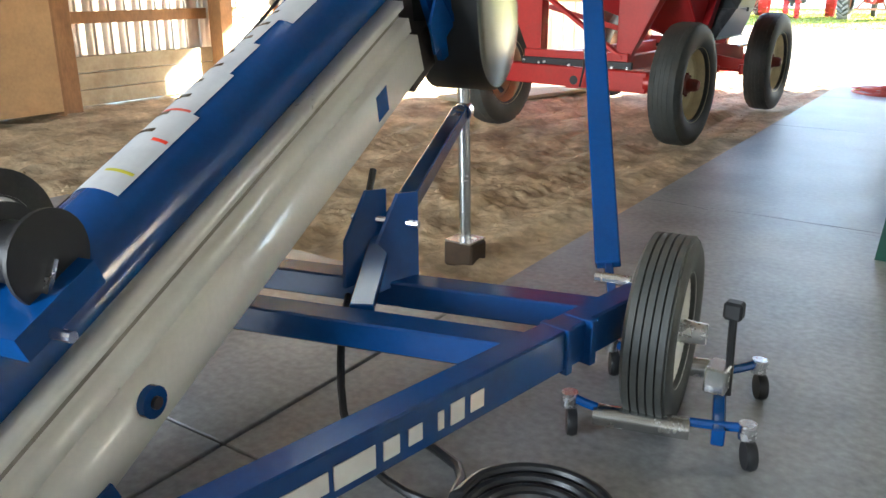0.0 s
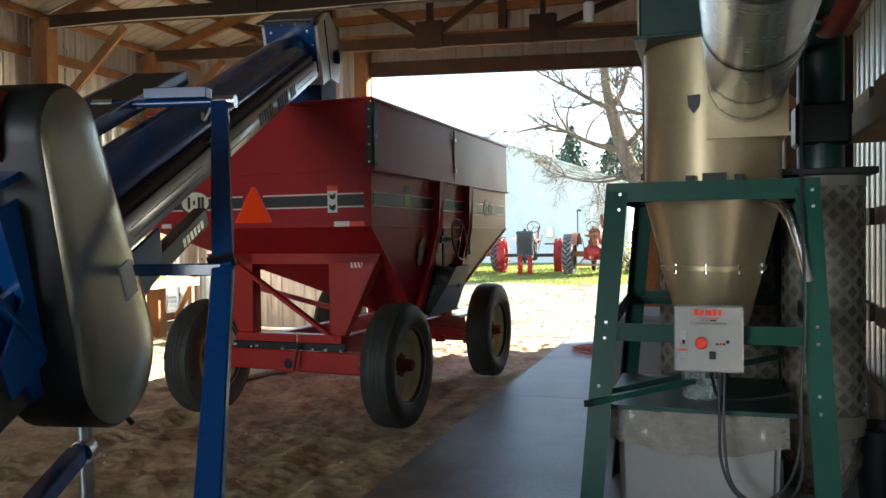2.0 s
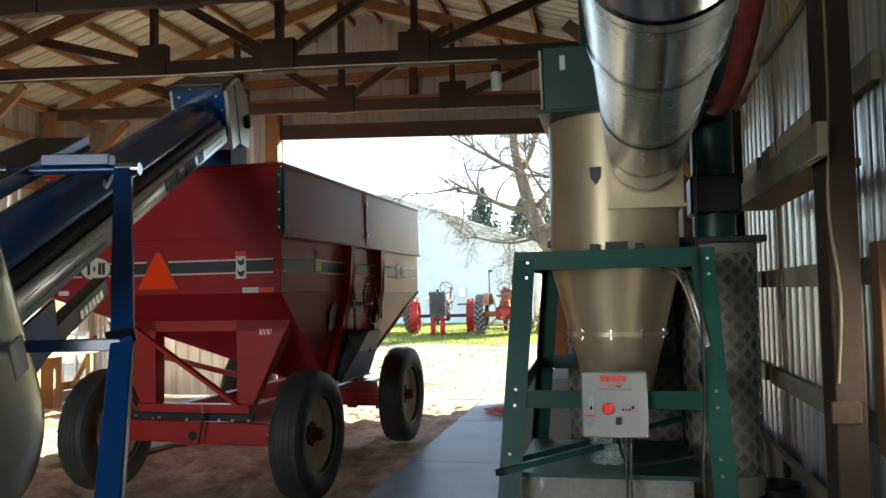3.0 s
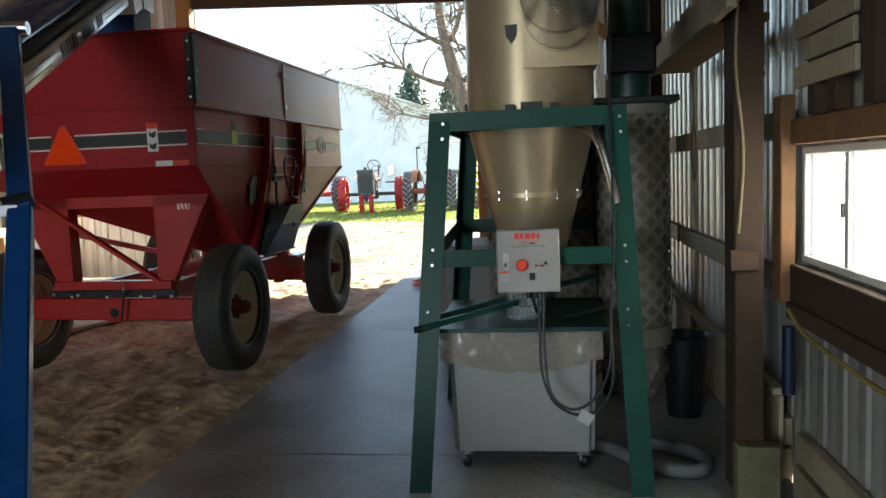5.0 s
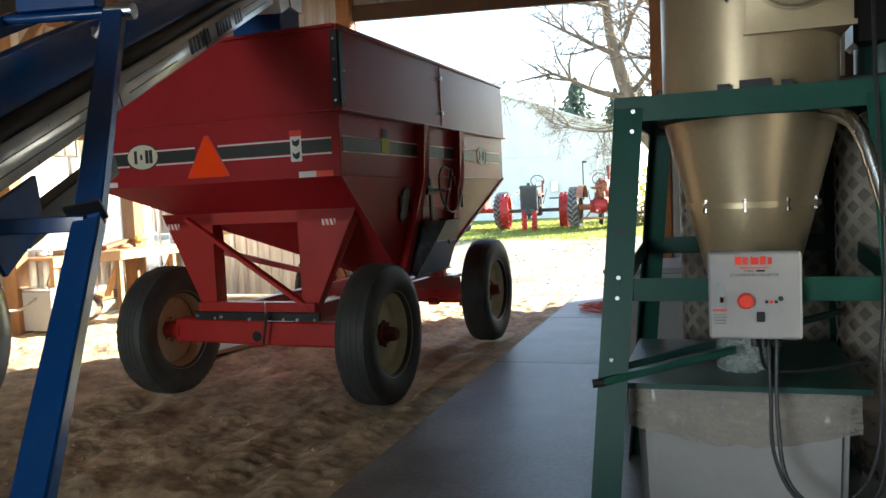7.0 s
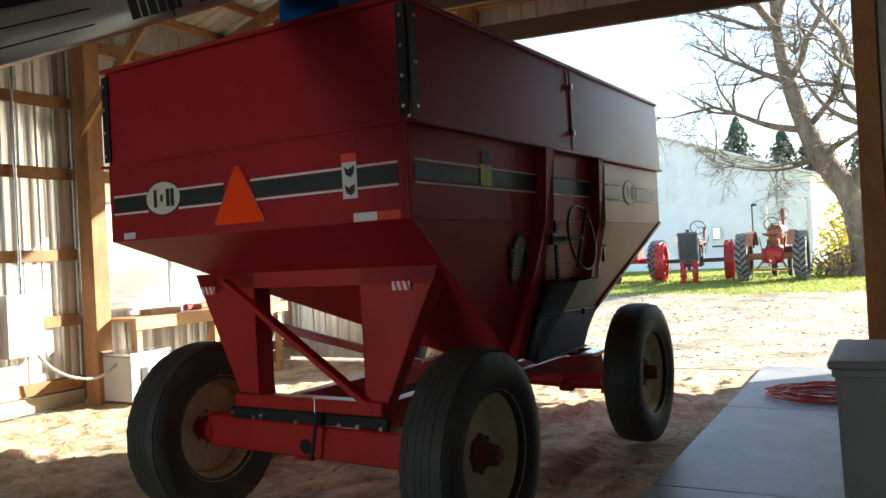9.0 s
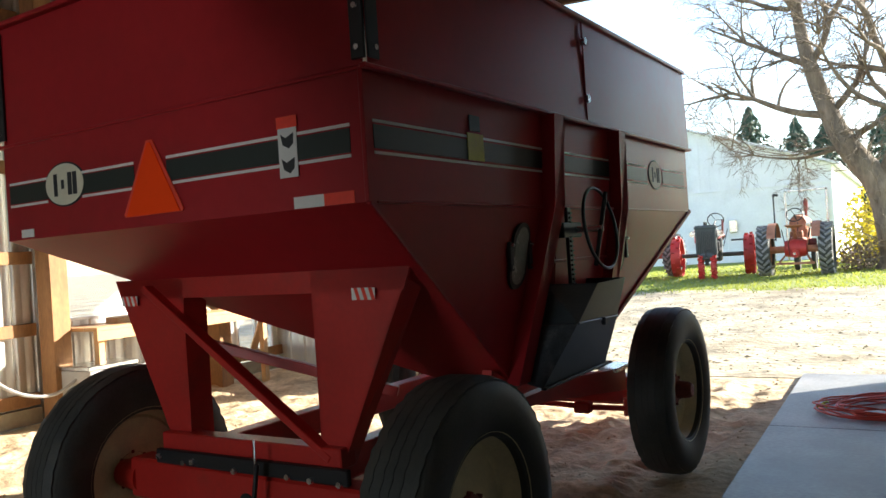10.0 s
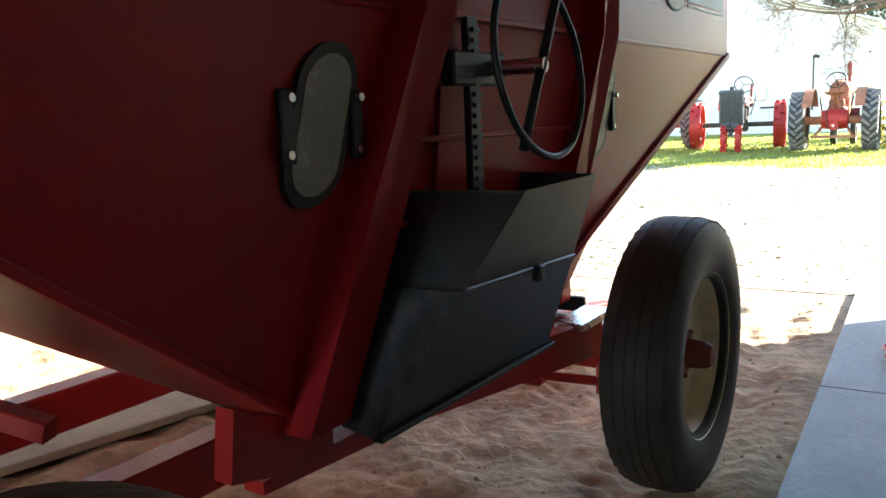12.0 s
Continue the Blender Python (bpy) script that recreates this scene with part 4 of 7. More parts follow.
for sd in (-1, 1):
    part("tensioner_plate", poly(B(), [cp(-0.75, sd * 0.266, -0.4), cp(-0.35, sd * 0.266, -0.42), cp(-0.35, sd * 0.266, -0.36), cp(-0.75, sd * 0.266, -0.3)], CS * (sd * 0.01)), BLUE, conv)

def arc_patch(s0, s1, a0, a1, r, n=10):
    """A curved sheet on the tube between two angles (0: right side, 90: top)."""
    bm = B()
    prev = None
    for k in range(n + 1):
        a = radians(a0 + (a1 - a0) * k / n)
        row = [bm.verts.new(cp(s, r * math.cos(a), TU + r * math.sin(a))) for s in (s0, s1)]
        if prev:
            bm.faces.new((prev[0], prev[1], row[1], row[0]))
        prev = row
    return bm
lab = part("instruction_label", arc_patch(0.22, 0.62, 62, 150, RT + 0.003), PAPER, conv, "white instruction labels stuck along the tube")
for a, b, c, d in ((0.62, 0.86, 70, 150), (0.86, 1.06, 76, 150), (1.06, 1.24, 86, 150), (1.24, 1.50, 66, 150)):
    part("label_sheet", arc_patch(a, b, c, d, RT + 0.003), PAPER, lab)
for a, b, c, d, m in ((0.3, 0.312, 66, 100, YELLOWDECAL), (0.46, 0.474, 66, 84, REDDECAL), (0.62, 0.632, 74, 112, CORD), (1.485, 1.5, 70, 108, REDDECAL)):
    part("label_band", arc_patch(a, b, c, d, RT + 0.0045), m, lab)
for k in range(9):
    part("print_bar", arc_patch(0.5 + k * 0.1, 0.52 + k * 0.1, 92 + (k * 7) % 12, 128, RT + 0.0045), GALV, lab)

# belt winch on the lower tube
def wp(a, b, c):
    return cp(a - 0.1, b + 0.12, c - 0.04)
wi = part("winch", cyl(B(), wp(-0.04, -0.02, 0.25), wp(-0.04, 0.08, 0.25), 0.075, seg=24), BLACK, conv, "black cable winch with a bright handle")
for sd in (-0.04, 0.1):
    part("winch_cheek", cyl(B(), wp(-0.04, sd, 0.25), wp(-0.04, sd + 0.012, 0.25), 0.115, seg=28), BLACK, wi)
part("winch_base", box(B(), 0.02, 0.28, -0.16, 0.1, 0.09, 0.16, cm(-0.18)), BLUE, wi)
part("winch_crank", beam(B(), wp(-0.04, 0.12, 0.25), wp(-0.16, 0.12, 0.14), 0.02, 0.012), CHROME, wi)
part("winch_handle", cyl(B(), wp(-0.16, 0.12, 0.14), wp(-0.16, 0.22, 0.14), 0.014, seg=10), CHROME, wi)

# drive section: yoke plate, motor, guard
def cpoly(pts, s, th):
    """A plate across the conveyor at s from (side, up) pairs."""
    return poly(B(), [cp(s, x, u) for x, u in pts], CD * th)
arch = [(-0.3, -0.16), (-0.3, 0.27), (0.3, 0.27), (0.3, -0.16), (0.25, -0.16)] + [(0.245 * math.cos(a), 0.235 * math.sin(a) - 0.05) for a in [math.pi * k / 14 for k in range(15)]] + [(-0.25, -0.16)]
part("yoke_plate", cpoly(arch, 2.06, 0.012), BLUE, conv, "blue plate arched over the tube", 30)
part("yoke_side", poly(B(), [cp(2.06, 0.3, 0.29), cp(2.3, 0.3, 0.29), cp(2.3, 0.3, -0.3), cp(1.85, 0.3, -0.34), cp(1.85, 0.3, -0.2), cp(2.06, 0.3, -0.05)], CS * 0.012), BLUE, conv)
part("motor_shelf", box(B(), -0.34, 0.34, 0.0, 0.36, 0.36, 0.385, cm(2.06)), BLUE, conv)
for x in (-0.2, -0.02, 0.2):
    part("shelf_bolt", cyl(B(), cp(2.1, x, 0.27), cp(2.1, x, 0.42), 0.014, seg=8), CHROME, conv)
part("shelf_rail", box(B(), -0.33, 0.05, -0.02, 0.02, 0.28, 0.36, cm(2.08)), BLACK, conv)
mo = part("motor", cyl(B(), cp(2.28, -0.36, 0.52), cp(2.28, 0.28, 0.52), 0.13, seg=32), HUBRED, conv, "brown engine casing")
part("motor_box", box(B(), -0.3, 0.2, -0.02, 0.24, 0.5, 0.76, cm(2.06), bevel=0.008), GALV, conv, "dented bare metal engine box")
part("engine_hose", pipe(B(), [cp(2.1, -0.3, 0.62), cp(1.98, -0.36, 0.56), cp(1.94, -0.37, 0.42), cp(2.0, -0.32, 0.28)], 0.024, 10), BLACK, conv)
part("side_cover", box(B(), -0.42, -0.3, -0.1, 0.2, -0.1, 0.16, cm(1.95), bevel=0.006), GALV, conv)
part("control_cable", pipe(B(), [cp(1.98, -0.34, 0.0), cp(1.75, -0.22, 0.05), cp(1.2, -0.165, 0.03), cp(0.5, -0.165, 0.03), cp(-0.6, -0.165, 0.03)], 0.007, 8), BLACK, conv)
part("drive_frame", poly(B(), [cp(1.9, 0.245, -0.02), cp(2.7, 0.245, -0.02), cp(2.55, 0.245, -0.52), cp(2.0, 0.245, -0.45)], CS * 0.03), BLUE, conv)
part("drive_roller", cyl(B(), cp(2.3, -0.25, -0.48), cp(2.3, 0.3, -0.48), 0.11, seg=28), BLACK, conv)
part("belt_underside", box(B(), -0.2, 0.2, 0, 0.85, -0.5, -0.3, cm(1.8)), BELT, conv)
part("drive_strut", beam(B(), cp(1.86, 0.3, 0.15), cp(2.2, 0.3, -0.5), 0.04, 0.02), BLUE, conv)
def drop(c0, r0, c1, r1, n=18):
    """Outline round two circles (s, u)."""
    c0, c1 = Vector(c0), Vector(c1)
    d = c1 - c0
    ang = math.atan2(d.y, d.x)
    k = math.acos(max(-1, min(1, (r0 - r1) / d.length)))
    pts = [(c0.x + r0 * math.cos(ang + k + (2 * math.pi - 2 * k) * i / n), c0.y + r0 * math.sin(ang + k + (2 * math.pi - 2 * k) * i / n)) for i in range(n + 1)]
    pts += [(c1.x + r1 * math.cos(ang - k + 2 * k * i / n), c1.y + r1 * math.sin(ang - k + 2 * k * i / n)) for i in range(n + 1)]
    return pts
bm = B()
outline = drop((2.36, -0.46), 0.3, (2.4, 0.45), 0.19)
rings = []
for side, shrink in ((0.12, 1.0), (0.41, 1.0), (0.43, 0.975), (0.437, 0.92), (0.442, 0.8), (0.448, 0.4)):
    rings.append([bm.verts.new(cp(2.375 + (s - 2.375) * shrink, side, -0.1 + (u + 0.1) * (shrink if shrink > 0.9 else 0.5 + 0.5 * shrink))) for s, u in outline])
for a, b in zip(rings[:3], rings[1:3]):
    for i in range(len(a)):
        bm.faces.new((a[i], a[(i + 1) % len(a)], b[(i + 1) % len(a)], b[i]))
bm.faces.new(list(reversed(rings[0])))
rows_f = [[Vector(v.co) for v in r] for r in rings[2:]]
for r in rings[3:]:
    bmesh.ops.delete(bm, geom=r, context="VERTS")
gd = part("belt_guard", bm, GUARD, conv, "black teardrop belt guard with a sheen-coloured face", 50)
bm = B()
rows_f = [[bm.verts.new(v) for v in r] for r in rows_f]
for a, b in zip(rows_f, rows_f[1:]):
    for i in range(len(a)):
        bm.faces.new((a[i], a[(i + 1) % len(a)], b[(i + 1) % len(a)], b[i]))
bm.faces.new(rows_f[-1])
part("guard_face", bm, GUARDFACE, gd, "glossy black guard face coloured grey for its sheen", 60)
part("guard_label", box(B(), 0, 0.1, 0, 0.15, 0, 0.002, Matrix.Translation(cp(2.47, 0.449, -0.28)) @ Matrix((CD, CU, CS)).transposed().to_4x4()), PAPER, gd)

# lift arms and the cover over the upper tube
def arm(name, p0, p1, w, h, label=""):
    return part(name, beam(B(), p0, p1, w, h, 0.006, up=(1, 0.2, 0)), BLUE, conv, label)
BOT, TIE, TOP = Vector((-0.62, 2.83, 0.47)), Vector((-1.265, 3.955, 1.56)), Vector((-1.85, 4.83, 2.44))
arm("lift_arm", BOT, TIE, 0.05, 0.09, "dark blue square steel lift arm")
arm("lift_arm", TIE, TOP, 0.05, 0.09)
OFF = CS * -1.12 + Vector((0.35, 0, 0))
L0, L1, L2 = BOT + CS * -2.3, TIE + CS * -1.35, TOP + CS * -0.72
arm("lift_arm", L0, L1, 0.05, 0.09)
arm("lift_arm", L1, L2, 0.05, 0.09)
part("arm_crossbar", beam(B(), TIE, L1, 0.05, 0.05, 0.004), BLUE, conv)
part("cable_tie", box(B(), -0.035, 0.035, -0.055, 0.055, 0, 0.012, axis_m(TIE + Vector((0.0, -0.01, 0.03)), TOP, (1, 0.2, 0))), BLACK, conv)
part("top_crossbar", cyl(B(), TOP + CS * 0.06, L2 - CS * 0.06, 0.022, seg=14), BLUE, conv)
part("top_channel", beam(B(), TOP + CS * -0.06 + Vector((0, 0, 0.05)), TOP + CS * -0.42 + Vector((0, 0, 0.05)), 0.09, 0.06, 0.004), BLUE, conv)
for k in (0.02, -0.68):
    part("pivot_pin", cyl(B(), TOP + CS * (k - 0.05), TOP + CS * (k + 0.07), 0.035, seg=14), CHROME, conv)
part("shackle", pipe(B(), [TOP + CS * -0.05 + Vector((0, 0, -0.03)), TOP + CS * -0.06 + Vector((-0.02, -0.02, -0.1)), TOP + CS * -0.1 + Vector((0, 0, -0.06))], 0.012, 8), CHROME, conv)
hood = part("weather_hood", box(B(), -0.42, -0.1, 0, 1.9, 0.2, 0.215, cm(2.75)), BELT, conv, "brown sheet cover beside the upper tube")
part("hood_edge", box(B(), -0.105, -0.085, 0, 1.9, 0.14, 0.222, cm(2.75)), BLUE, hood)
part("hood_rail", box(B(), -0.45, -0.42, 0, 1.9, 0.1, 0.22, cm(2.75)), BLUE, hood)
ez = part("track_plate", box(B(), 0.12, 0.2, 0, 0.78, -0.55, -0.44, cm(3.15), bevel=0.006), BLACK, conv, "black slotted track plate with worn print")
bars(3.55, -0.53, (0.04, 0.04, 0.04, 0.035, 0.04, 0.04), 0.05, ez, GALV, 0.2015)
part("track_bracket", poly(B(), [cp(2.9, 0.2, -0.3), cp(3.3, 0.2, -0.3), cp(3.25, 0.2, -0.5), cp(2.95, 0.2, -0.56)], CS * 0.02), BLUE, conv)

# discharge head
hd = part("head_collar", box(B(), -0.22, 0.22, -0.02, 0.03, -0.24, 0.22, cm(6.72)), BLUE, conv, "dark blue bolted flange")
for k in range(10):
    a = 2 * math.pi * k / 10
    part("flange_bolt", cyl(B(), cp(6.69, 0.2 * math.cos(a), 0.2 * math.sin(a)), cp(6.71, 0.2 * math.cos(a), 0.2 * math.sin(a)), 0.012, seg=6), CHROME, hd)
hexa = [(6.72, 0.16), (7.2, 0.2), (7.42, 0.0), (7.42, -0.3), (7.28, -0.48), (6.98, -0.36), (6.72, -0.36)]
part("head_box", poly(B(), [cp(s, -0.25, u) for s, u in hexa], CS * 0.5), TAN, conv, "cream discharge head", 25)
part("head_rib", beam(B(), cp(6.98, 0.252, 0.17), cp(6.98, 0.252, -0.36), 0.014, 0.01), BLACK, conv)
part("head_bearing", box(B(), 0.25, 0.31, -0.06, 0.06, -0.27, -0.15, cm(7.24), bevel=0.012), BLACK, conv, "black bearing block")
sp = cp(7.2, 0, -0.42)
part("spout", box(B(), sp.x - 0.22, sp.x + 0.22, sp.y - 0.22, sp.y + 0.1, sp.z - 0.42, sp.z + 0.1, bevel=0.006), BLUE, conv, "dark blue rubber-edged spout")
part("head_top_plate", box(B(), -0.26, 0.2, -0.1, 0.55, 0.2, 0.215, cm(6.7)), BLACK, conv)

# undercarriage
ZB2 = 0.40
X1L, X1R = Vector((-3.1, 1.86, ZB2)), Vector((-0.53, 2.54, ZB2))
X2L, X2R = Vector((-3.0, 1.52, ZB2)), Vector((-0.58, 2.16, ZB2))
part("cross_beam", beam(B(), X1L, X1R, 0.11, 0.09, 0.006), BLUE, conv)
part("cross_beam", beam(B(), X2L, X2R, 0.11, 0.09, 0.006), BLUE, conv)
db = part("side_beam", beam(B(), (-0.46, 2.72, ZB2), (-0.80, 0.6, ZB2 + 0.02), 0.09, 0.13, 0.006), BLUE, conv, "blue frame beam with white lettering bars")
part("side_beam", beam(B(), (-3.12, 2.0, ZB2), (-2.3, 0.2, ZB2 + 0.02), 0.09, 0.13, 0.006), BLUE, conv)
part("beam_clamp", beam(B(), (-0.50, 2.36, ZB2), (-0.505, 2.33, ZB2), 0.105, 0.145, 0.003), BLUE, conv)
part("beam_clamp", beam(B(), (-0.53, 2.26, ZB2), (-0.535, 2.23, ZB2), 0.105, 0.145, 0.003), BLUE, conv)
for k, (w, h) in enumerate(((0.05, 0.05), (0.05, 0.06), (0.02, 0.05), (0.045, 0.045), (0.05, 0.05), (0.12, 0.06), (0.16, 0.05))):
    y = 1.86 - k * 0.075 - (0.06 if k > 5 else 0)
    x = -0.46 - (2.72 - y) * 0.1604 + 0.048
    part("lettering_bar", beam(B(), (x, y, ZB2 + 0.005), (x - w * 0.16, y - w, ZB2 + 0.005), 0.003, h), WHITE, db)
br = part("pivot_bracket", poly(B(), [(-1.34, 2.22, 0.42), (-1.30, 2.40, 0.44), (-1.36, 2.48, 0.72), (-1.40, 2.42, 0.72), (-1.42, 2.32, 0.55)], (0.012, 0.003, 0)), BLUE, conv, "pair of blue bracket ears")
part("bracket_ear", poly(B(), [(-1.22, 2.25, 0.42), (-1.18, 2.43, 0.44), (-1.24, 2.51, 0.72), (-1.28, 2.45, 0.72), (-1.30, 2.35, 0.55)], (0.012, 0.003, 0)), BLUE, br)
part("bracket_foot", beam(B(), (-1.14, 2.08, 0.44), (-1.32, 2.42, 0.56), 0.08, 0.03, 0.004), BLUE, br)
part("bracket_pin", cyl(B(), (-1.44, 2.4, 0.62), (-1.18, 2.45, 0.62), 0.014, seg=8), CHROME, br)
part("tow_arm", beam(B(), (-1.31, 2.38, 0.52), (-1.83, 3.72, 0.79), 0.075, 0.075, 0.005), BLUE, conv, "blue square tow arm")
jk = part("jack", cyl(B(), (-1.84, 3.8, 0.1), (-1.85, 3.78, 0.98), 0.033, seg=18), GALV, conv, "galvanised jack stand on a wooden block")
part("jack_foot", box(B(), -1.92, -1.76, 3.72, 3.88, 0.09, 0.1), GALV, jk)
part("jack_collar", cyl(B(), (-1.83, 3.74, 0.79), (-1.85, 3.8, 0.8), 0.05, seg=16), CHROME, jk)
part("jack_handle", pipe(B(), [(-1.85, 3.8, 0.95), (-1.72, 3.84, 0.95), (-1.66, 3.86, 0.9)], 0.012, 8), BLACK, jk)
solid("wood_block", box(B(), -1.93, -1.75, 3.72, 3.88, -0.05, 0.09, pose(0, 0, 0), bevel=0.012), WOODDARK, "short weathered wood block under the jack foot", "wood block")
part("arm_foot", beam(B(), BOT, (-0.53, 2.66, 0.42), 0.03, 0.03, 0.003), BLUE, conv)
part("arm_pin", cyl(B(), (-0.62, 2.72, 0.46), (-0.5, 2.74, 0.46), 0.02, seg=10), CHROME, conv)
part("frame_hose", pipe(B(), [(-1.5, 2.6, 0.75), (-1.4, 2.35, 0.42), (-1.25, 2.1, 0.3), (-1.1, 1.95, 0.06), (-0.8, 1.85, 0.02), (-0.55, 1.9, 0.02)], 0.014, 8), BLACK, conv)

def trailer_wheel(c, s):
    m = Matrix.Translation(c) @ pose(0, 0, 0, 0, 90 * s, 8)
    R, w = 0.318, 0.08
    pr = [(0.19, -w * 0.8), (0.24, -w), (0.29, -w * 0.98), (R - 0.008, -w * 0.8)]
    for k in range(5):
        z = (-0.64 + k * 0.32) * w
        pr += [(R, z - 0.012), (R + 0.001, z + 0.008), (R - 0.009, z + 0.011), (R - 0.009, z + 0.017)]
    pr += [(R - 0.008, w * 0.8), (0.29, w * 0.98), (0.24, w), (0.19, w * 0.8)]
    ty = part("tyre", lathe(B(), pr, m, 56, closed=True), RUBBER, conv, "ribbed black trailer tyre", 40)
    rim = part("rim", lathe(B(), [(0.2, w * 0.85), (0.185, w * 0.5), (0.17, w * 0.2), (0.08, w * 0.4), (0.0, w * 0.45)], m, 36), WHITE, conv, "white steel rim")
    part("rim_back", lathe(B(), [(0.2, -w * 0.85), (0.18, -w * 0.3), (0.0, -w * 0.2)], m, 36), WHITE, rim)
    part("hub", cyl(B(), m @ Vector((0, 0, 0.02)), m @ Vector((0, 0, 0.14)), 0.045, 0.035, seg=20), CHROME, conv)
trailer_wheel((-0.37, 2.74, 0.325), 1)
trailer_wheel((-3.25, 1.98, 0.33), -1)
for s in (-1, 1):
    part("stub_axle", cyl(B(), (-0.56, 2.69, 0.36), (-0.44, 2.72, 0.34), 0.03, seg=14) if s > 0 else cyl(B(), (-3.2, 1.95, 0.36), (-3.0, 2.0, 0.38), 0.03, seg=14), BLUE, conv)

# wheel dolly under the trailer wheel
dol = thing("wheel_dolly", pose(0, 0, 0), "blue and chrome wheel dolly clamped under the trailer tyre", "wheel dolly")
part("roller", cyl(B(), (-0.49, 2.47, 0.085), (-0.20, 2.55, 0.085), 0.036, seg=20), GALV, dol, "bright steel roller")
part("roller", cyl(B(), (-0.55, 2.93, 0.085), (-0.26, 3.01, 0.085), 0.036, seg=20), GALV, dol)
part("dolly_beam", box(B(), -0.02, 0.02, -0.26, 0.26, 0.07, 0.13, Matrix.Translation((-0.17, 2.77, 0)) @ pose(0, 0, 0, 0, 0, 15), bevel=0.005), BLUE, dol)
part("ratchet_housing", box(B(), -0.035, 0.035, -0.05, 0.05, 0.16, 0.25, Matrix.Translation((-0.17, 2.72, 0)), bevel=0.006), GALV, dol)
pd = part("foot_lever", cyl(B(), (-0.14, 2.74, 0.14), (-0.155, 2.76, 0.42), 0.013, seg=10), BLACK, dol, "black foot lever with a rubber pad")
part("lever_pad", box(B(), -0.185, -0.125, 2.735, 2.785, 0.40, 0.46, bevel=0.008), BLACK, pd)
def dolly_caster(x, y, x0, y0):
    a = part("caster_arm", pipe(B(), [(x0, y0, 0.11), ((x + x0) / 2, (y + y0) / 2, 0.12), (x, y, 0.135)], 0.016, 8), BLUE, dol)
    part("caster_cap", cyl(B(), (x, y, 0.10), (x, y, 0.15), 0.028, seg=16), CHROME, a)
    part("caster_wheel", lathe(B(), [(0.0, -0.016), (0.045, -0.016), (0.05, 0.0), (0.045, 0.016), (0.0, 0.016)], pose(x + 0.015, y - 0.01, 0.05, 0, 90, 30), 20), BLACK, a)
for q in ((-0.57, 2.45, -0.48, 2.47), (-0.03, 2.57, -0.2, 2.55), (-0.11, 3.05, -0.2, 2.98), (-0.62, 2.93, -0.55, 2.93)):
    dolly_caster(*q)

# ---- the cyclone dust collector ----
CX, CY = 0.71, 5.88
dc = thing("dust_collector", pose(0, 0, 0), "green framed cyclone dust collector with a tan cone", "dust collector")
def angle_leg(p0, p1, w, name="leg", label="", flip=1, inward=1):
    """An angle-iron leg: a front plate and a side plate."""
    p0, p1 = Vector(p0), Vector(p1)
    bm = B()
    poly(bm, [p0 + Vector((-w / 2, 0, 0)), p0 + Vector((w / 2, 0, 0)), p1 + Vector((w / 2, 0, 0)), p1 + Vector((-w / 2, 0, 0))], (0, 0.006 * inward, 0))
    x = -w / 2 if flip > 0 else w / 2 - 0.006
    poly(bm, [p0 + Vector((x, 0.006 * inward, 0)), p0 + Vector((x, w * inward, 0)), p1 + Vector((x, w * inward, 0)), p1 + Vector((x, 0.006 * inward, 0))], (0.006, 0, 0))
    return part(name, bm, GREEN, dc, label, 20)
FL, FR = ((0.10, 4.99, 0.0), (0.235, 5.33, 1.96)), ((1.225, 4.97, 0.0), (1.15, 5.33, 1.95))
RL, RR = ((0.10, 6.78, 0.0), (0.30, 6.45, 1.95)), ((1.22, 6.78, 0.0), (1.12, 6.45, 1.95))
legs = [angle_leg(FL[0], FL[1], 0.115, "leg", "green angle-iron leg", 1), angle_leg(FR[0], FR[1], 0.115, "leg", "", -1), angle_leg(RL[0], RL[1], 0.11, "leg", "", 1, -1), angle_leg(RR[0], RR[1], 0.11, "leg", "", -1, -1)]
def lerp(seg, z):
    a, b = Vector(seg[0]), Vector(seg[1])
    return a + (b - a) * (z / b.z)
for seg, lg in ((FL, legs[0]), (FR, legs[1])):
    for z, dx in ((1.9, 0.02), (1.82, 0.02), (1.24, 0.0), (1.16, 0.0), (0.92, -0.01), (0.84, -0.01)):
        p = lerp(seg, z) + Vector((dx, -0.001, 0))
        part("leg_bolt", cyl(B(), p, p + Vector((0, -0.008, 0)), 0.009, seg=8), CHROME, lg)
    p = lerp(seg, 1.42)
    part("leg_hole", box(B(), p.x - 0.012, p.x + 0.012, p.y - 0.002, p.y - 0.001, p.z - 0.012, p.z + 0.012), DARK, lg)
part("top_beam", box(B(), 0.18, 1.21, 5.322, 5.328, 1.86, 1.96), GREEN, dc)
part("top_beam", box(B(), 0.24, 1.16, 6.42, 6.44, 1.86, 1.96), GREEN, dc)
for x in (0.24, 1.15):
    part("top_beam", box(B(), x - 0.006, x + 0.006, 5.33, 6.43, 1.86, 1.96), GREEN, dc)
for x0, x1, y, z in ((0.19, 1.19, 5.21, 1.19), (0.18, 1.2, 6.56, 1.27)):
    part("mid_beam", box(B(), x0, x1, y - 0.004, y + 0.004, z - 0.045, z + 0.045), GREEN, dc)
for x in (0.19, 1.19):
    part("mid_beam", beam(B(), (x, 5.2, 1.2), (x, 6.55, 1.27), 0.006, 0.09), GREEN, dc)
part("lid_bar", beam(B(), (0.12, 5.1, 0.84), (0.62, 5.35, 0.93), 0.025, 0.03, 0.003), GREEN, dc)
part("lid_bar", beam(B(), (0.12, 5.16, 0.87), (1.1, 6.1, 0.97), 0.025, 0.03, 0.003), DARKGREEN, dc)
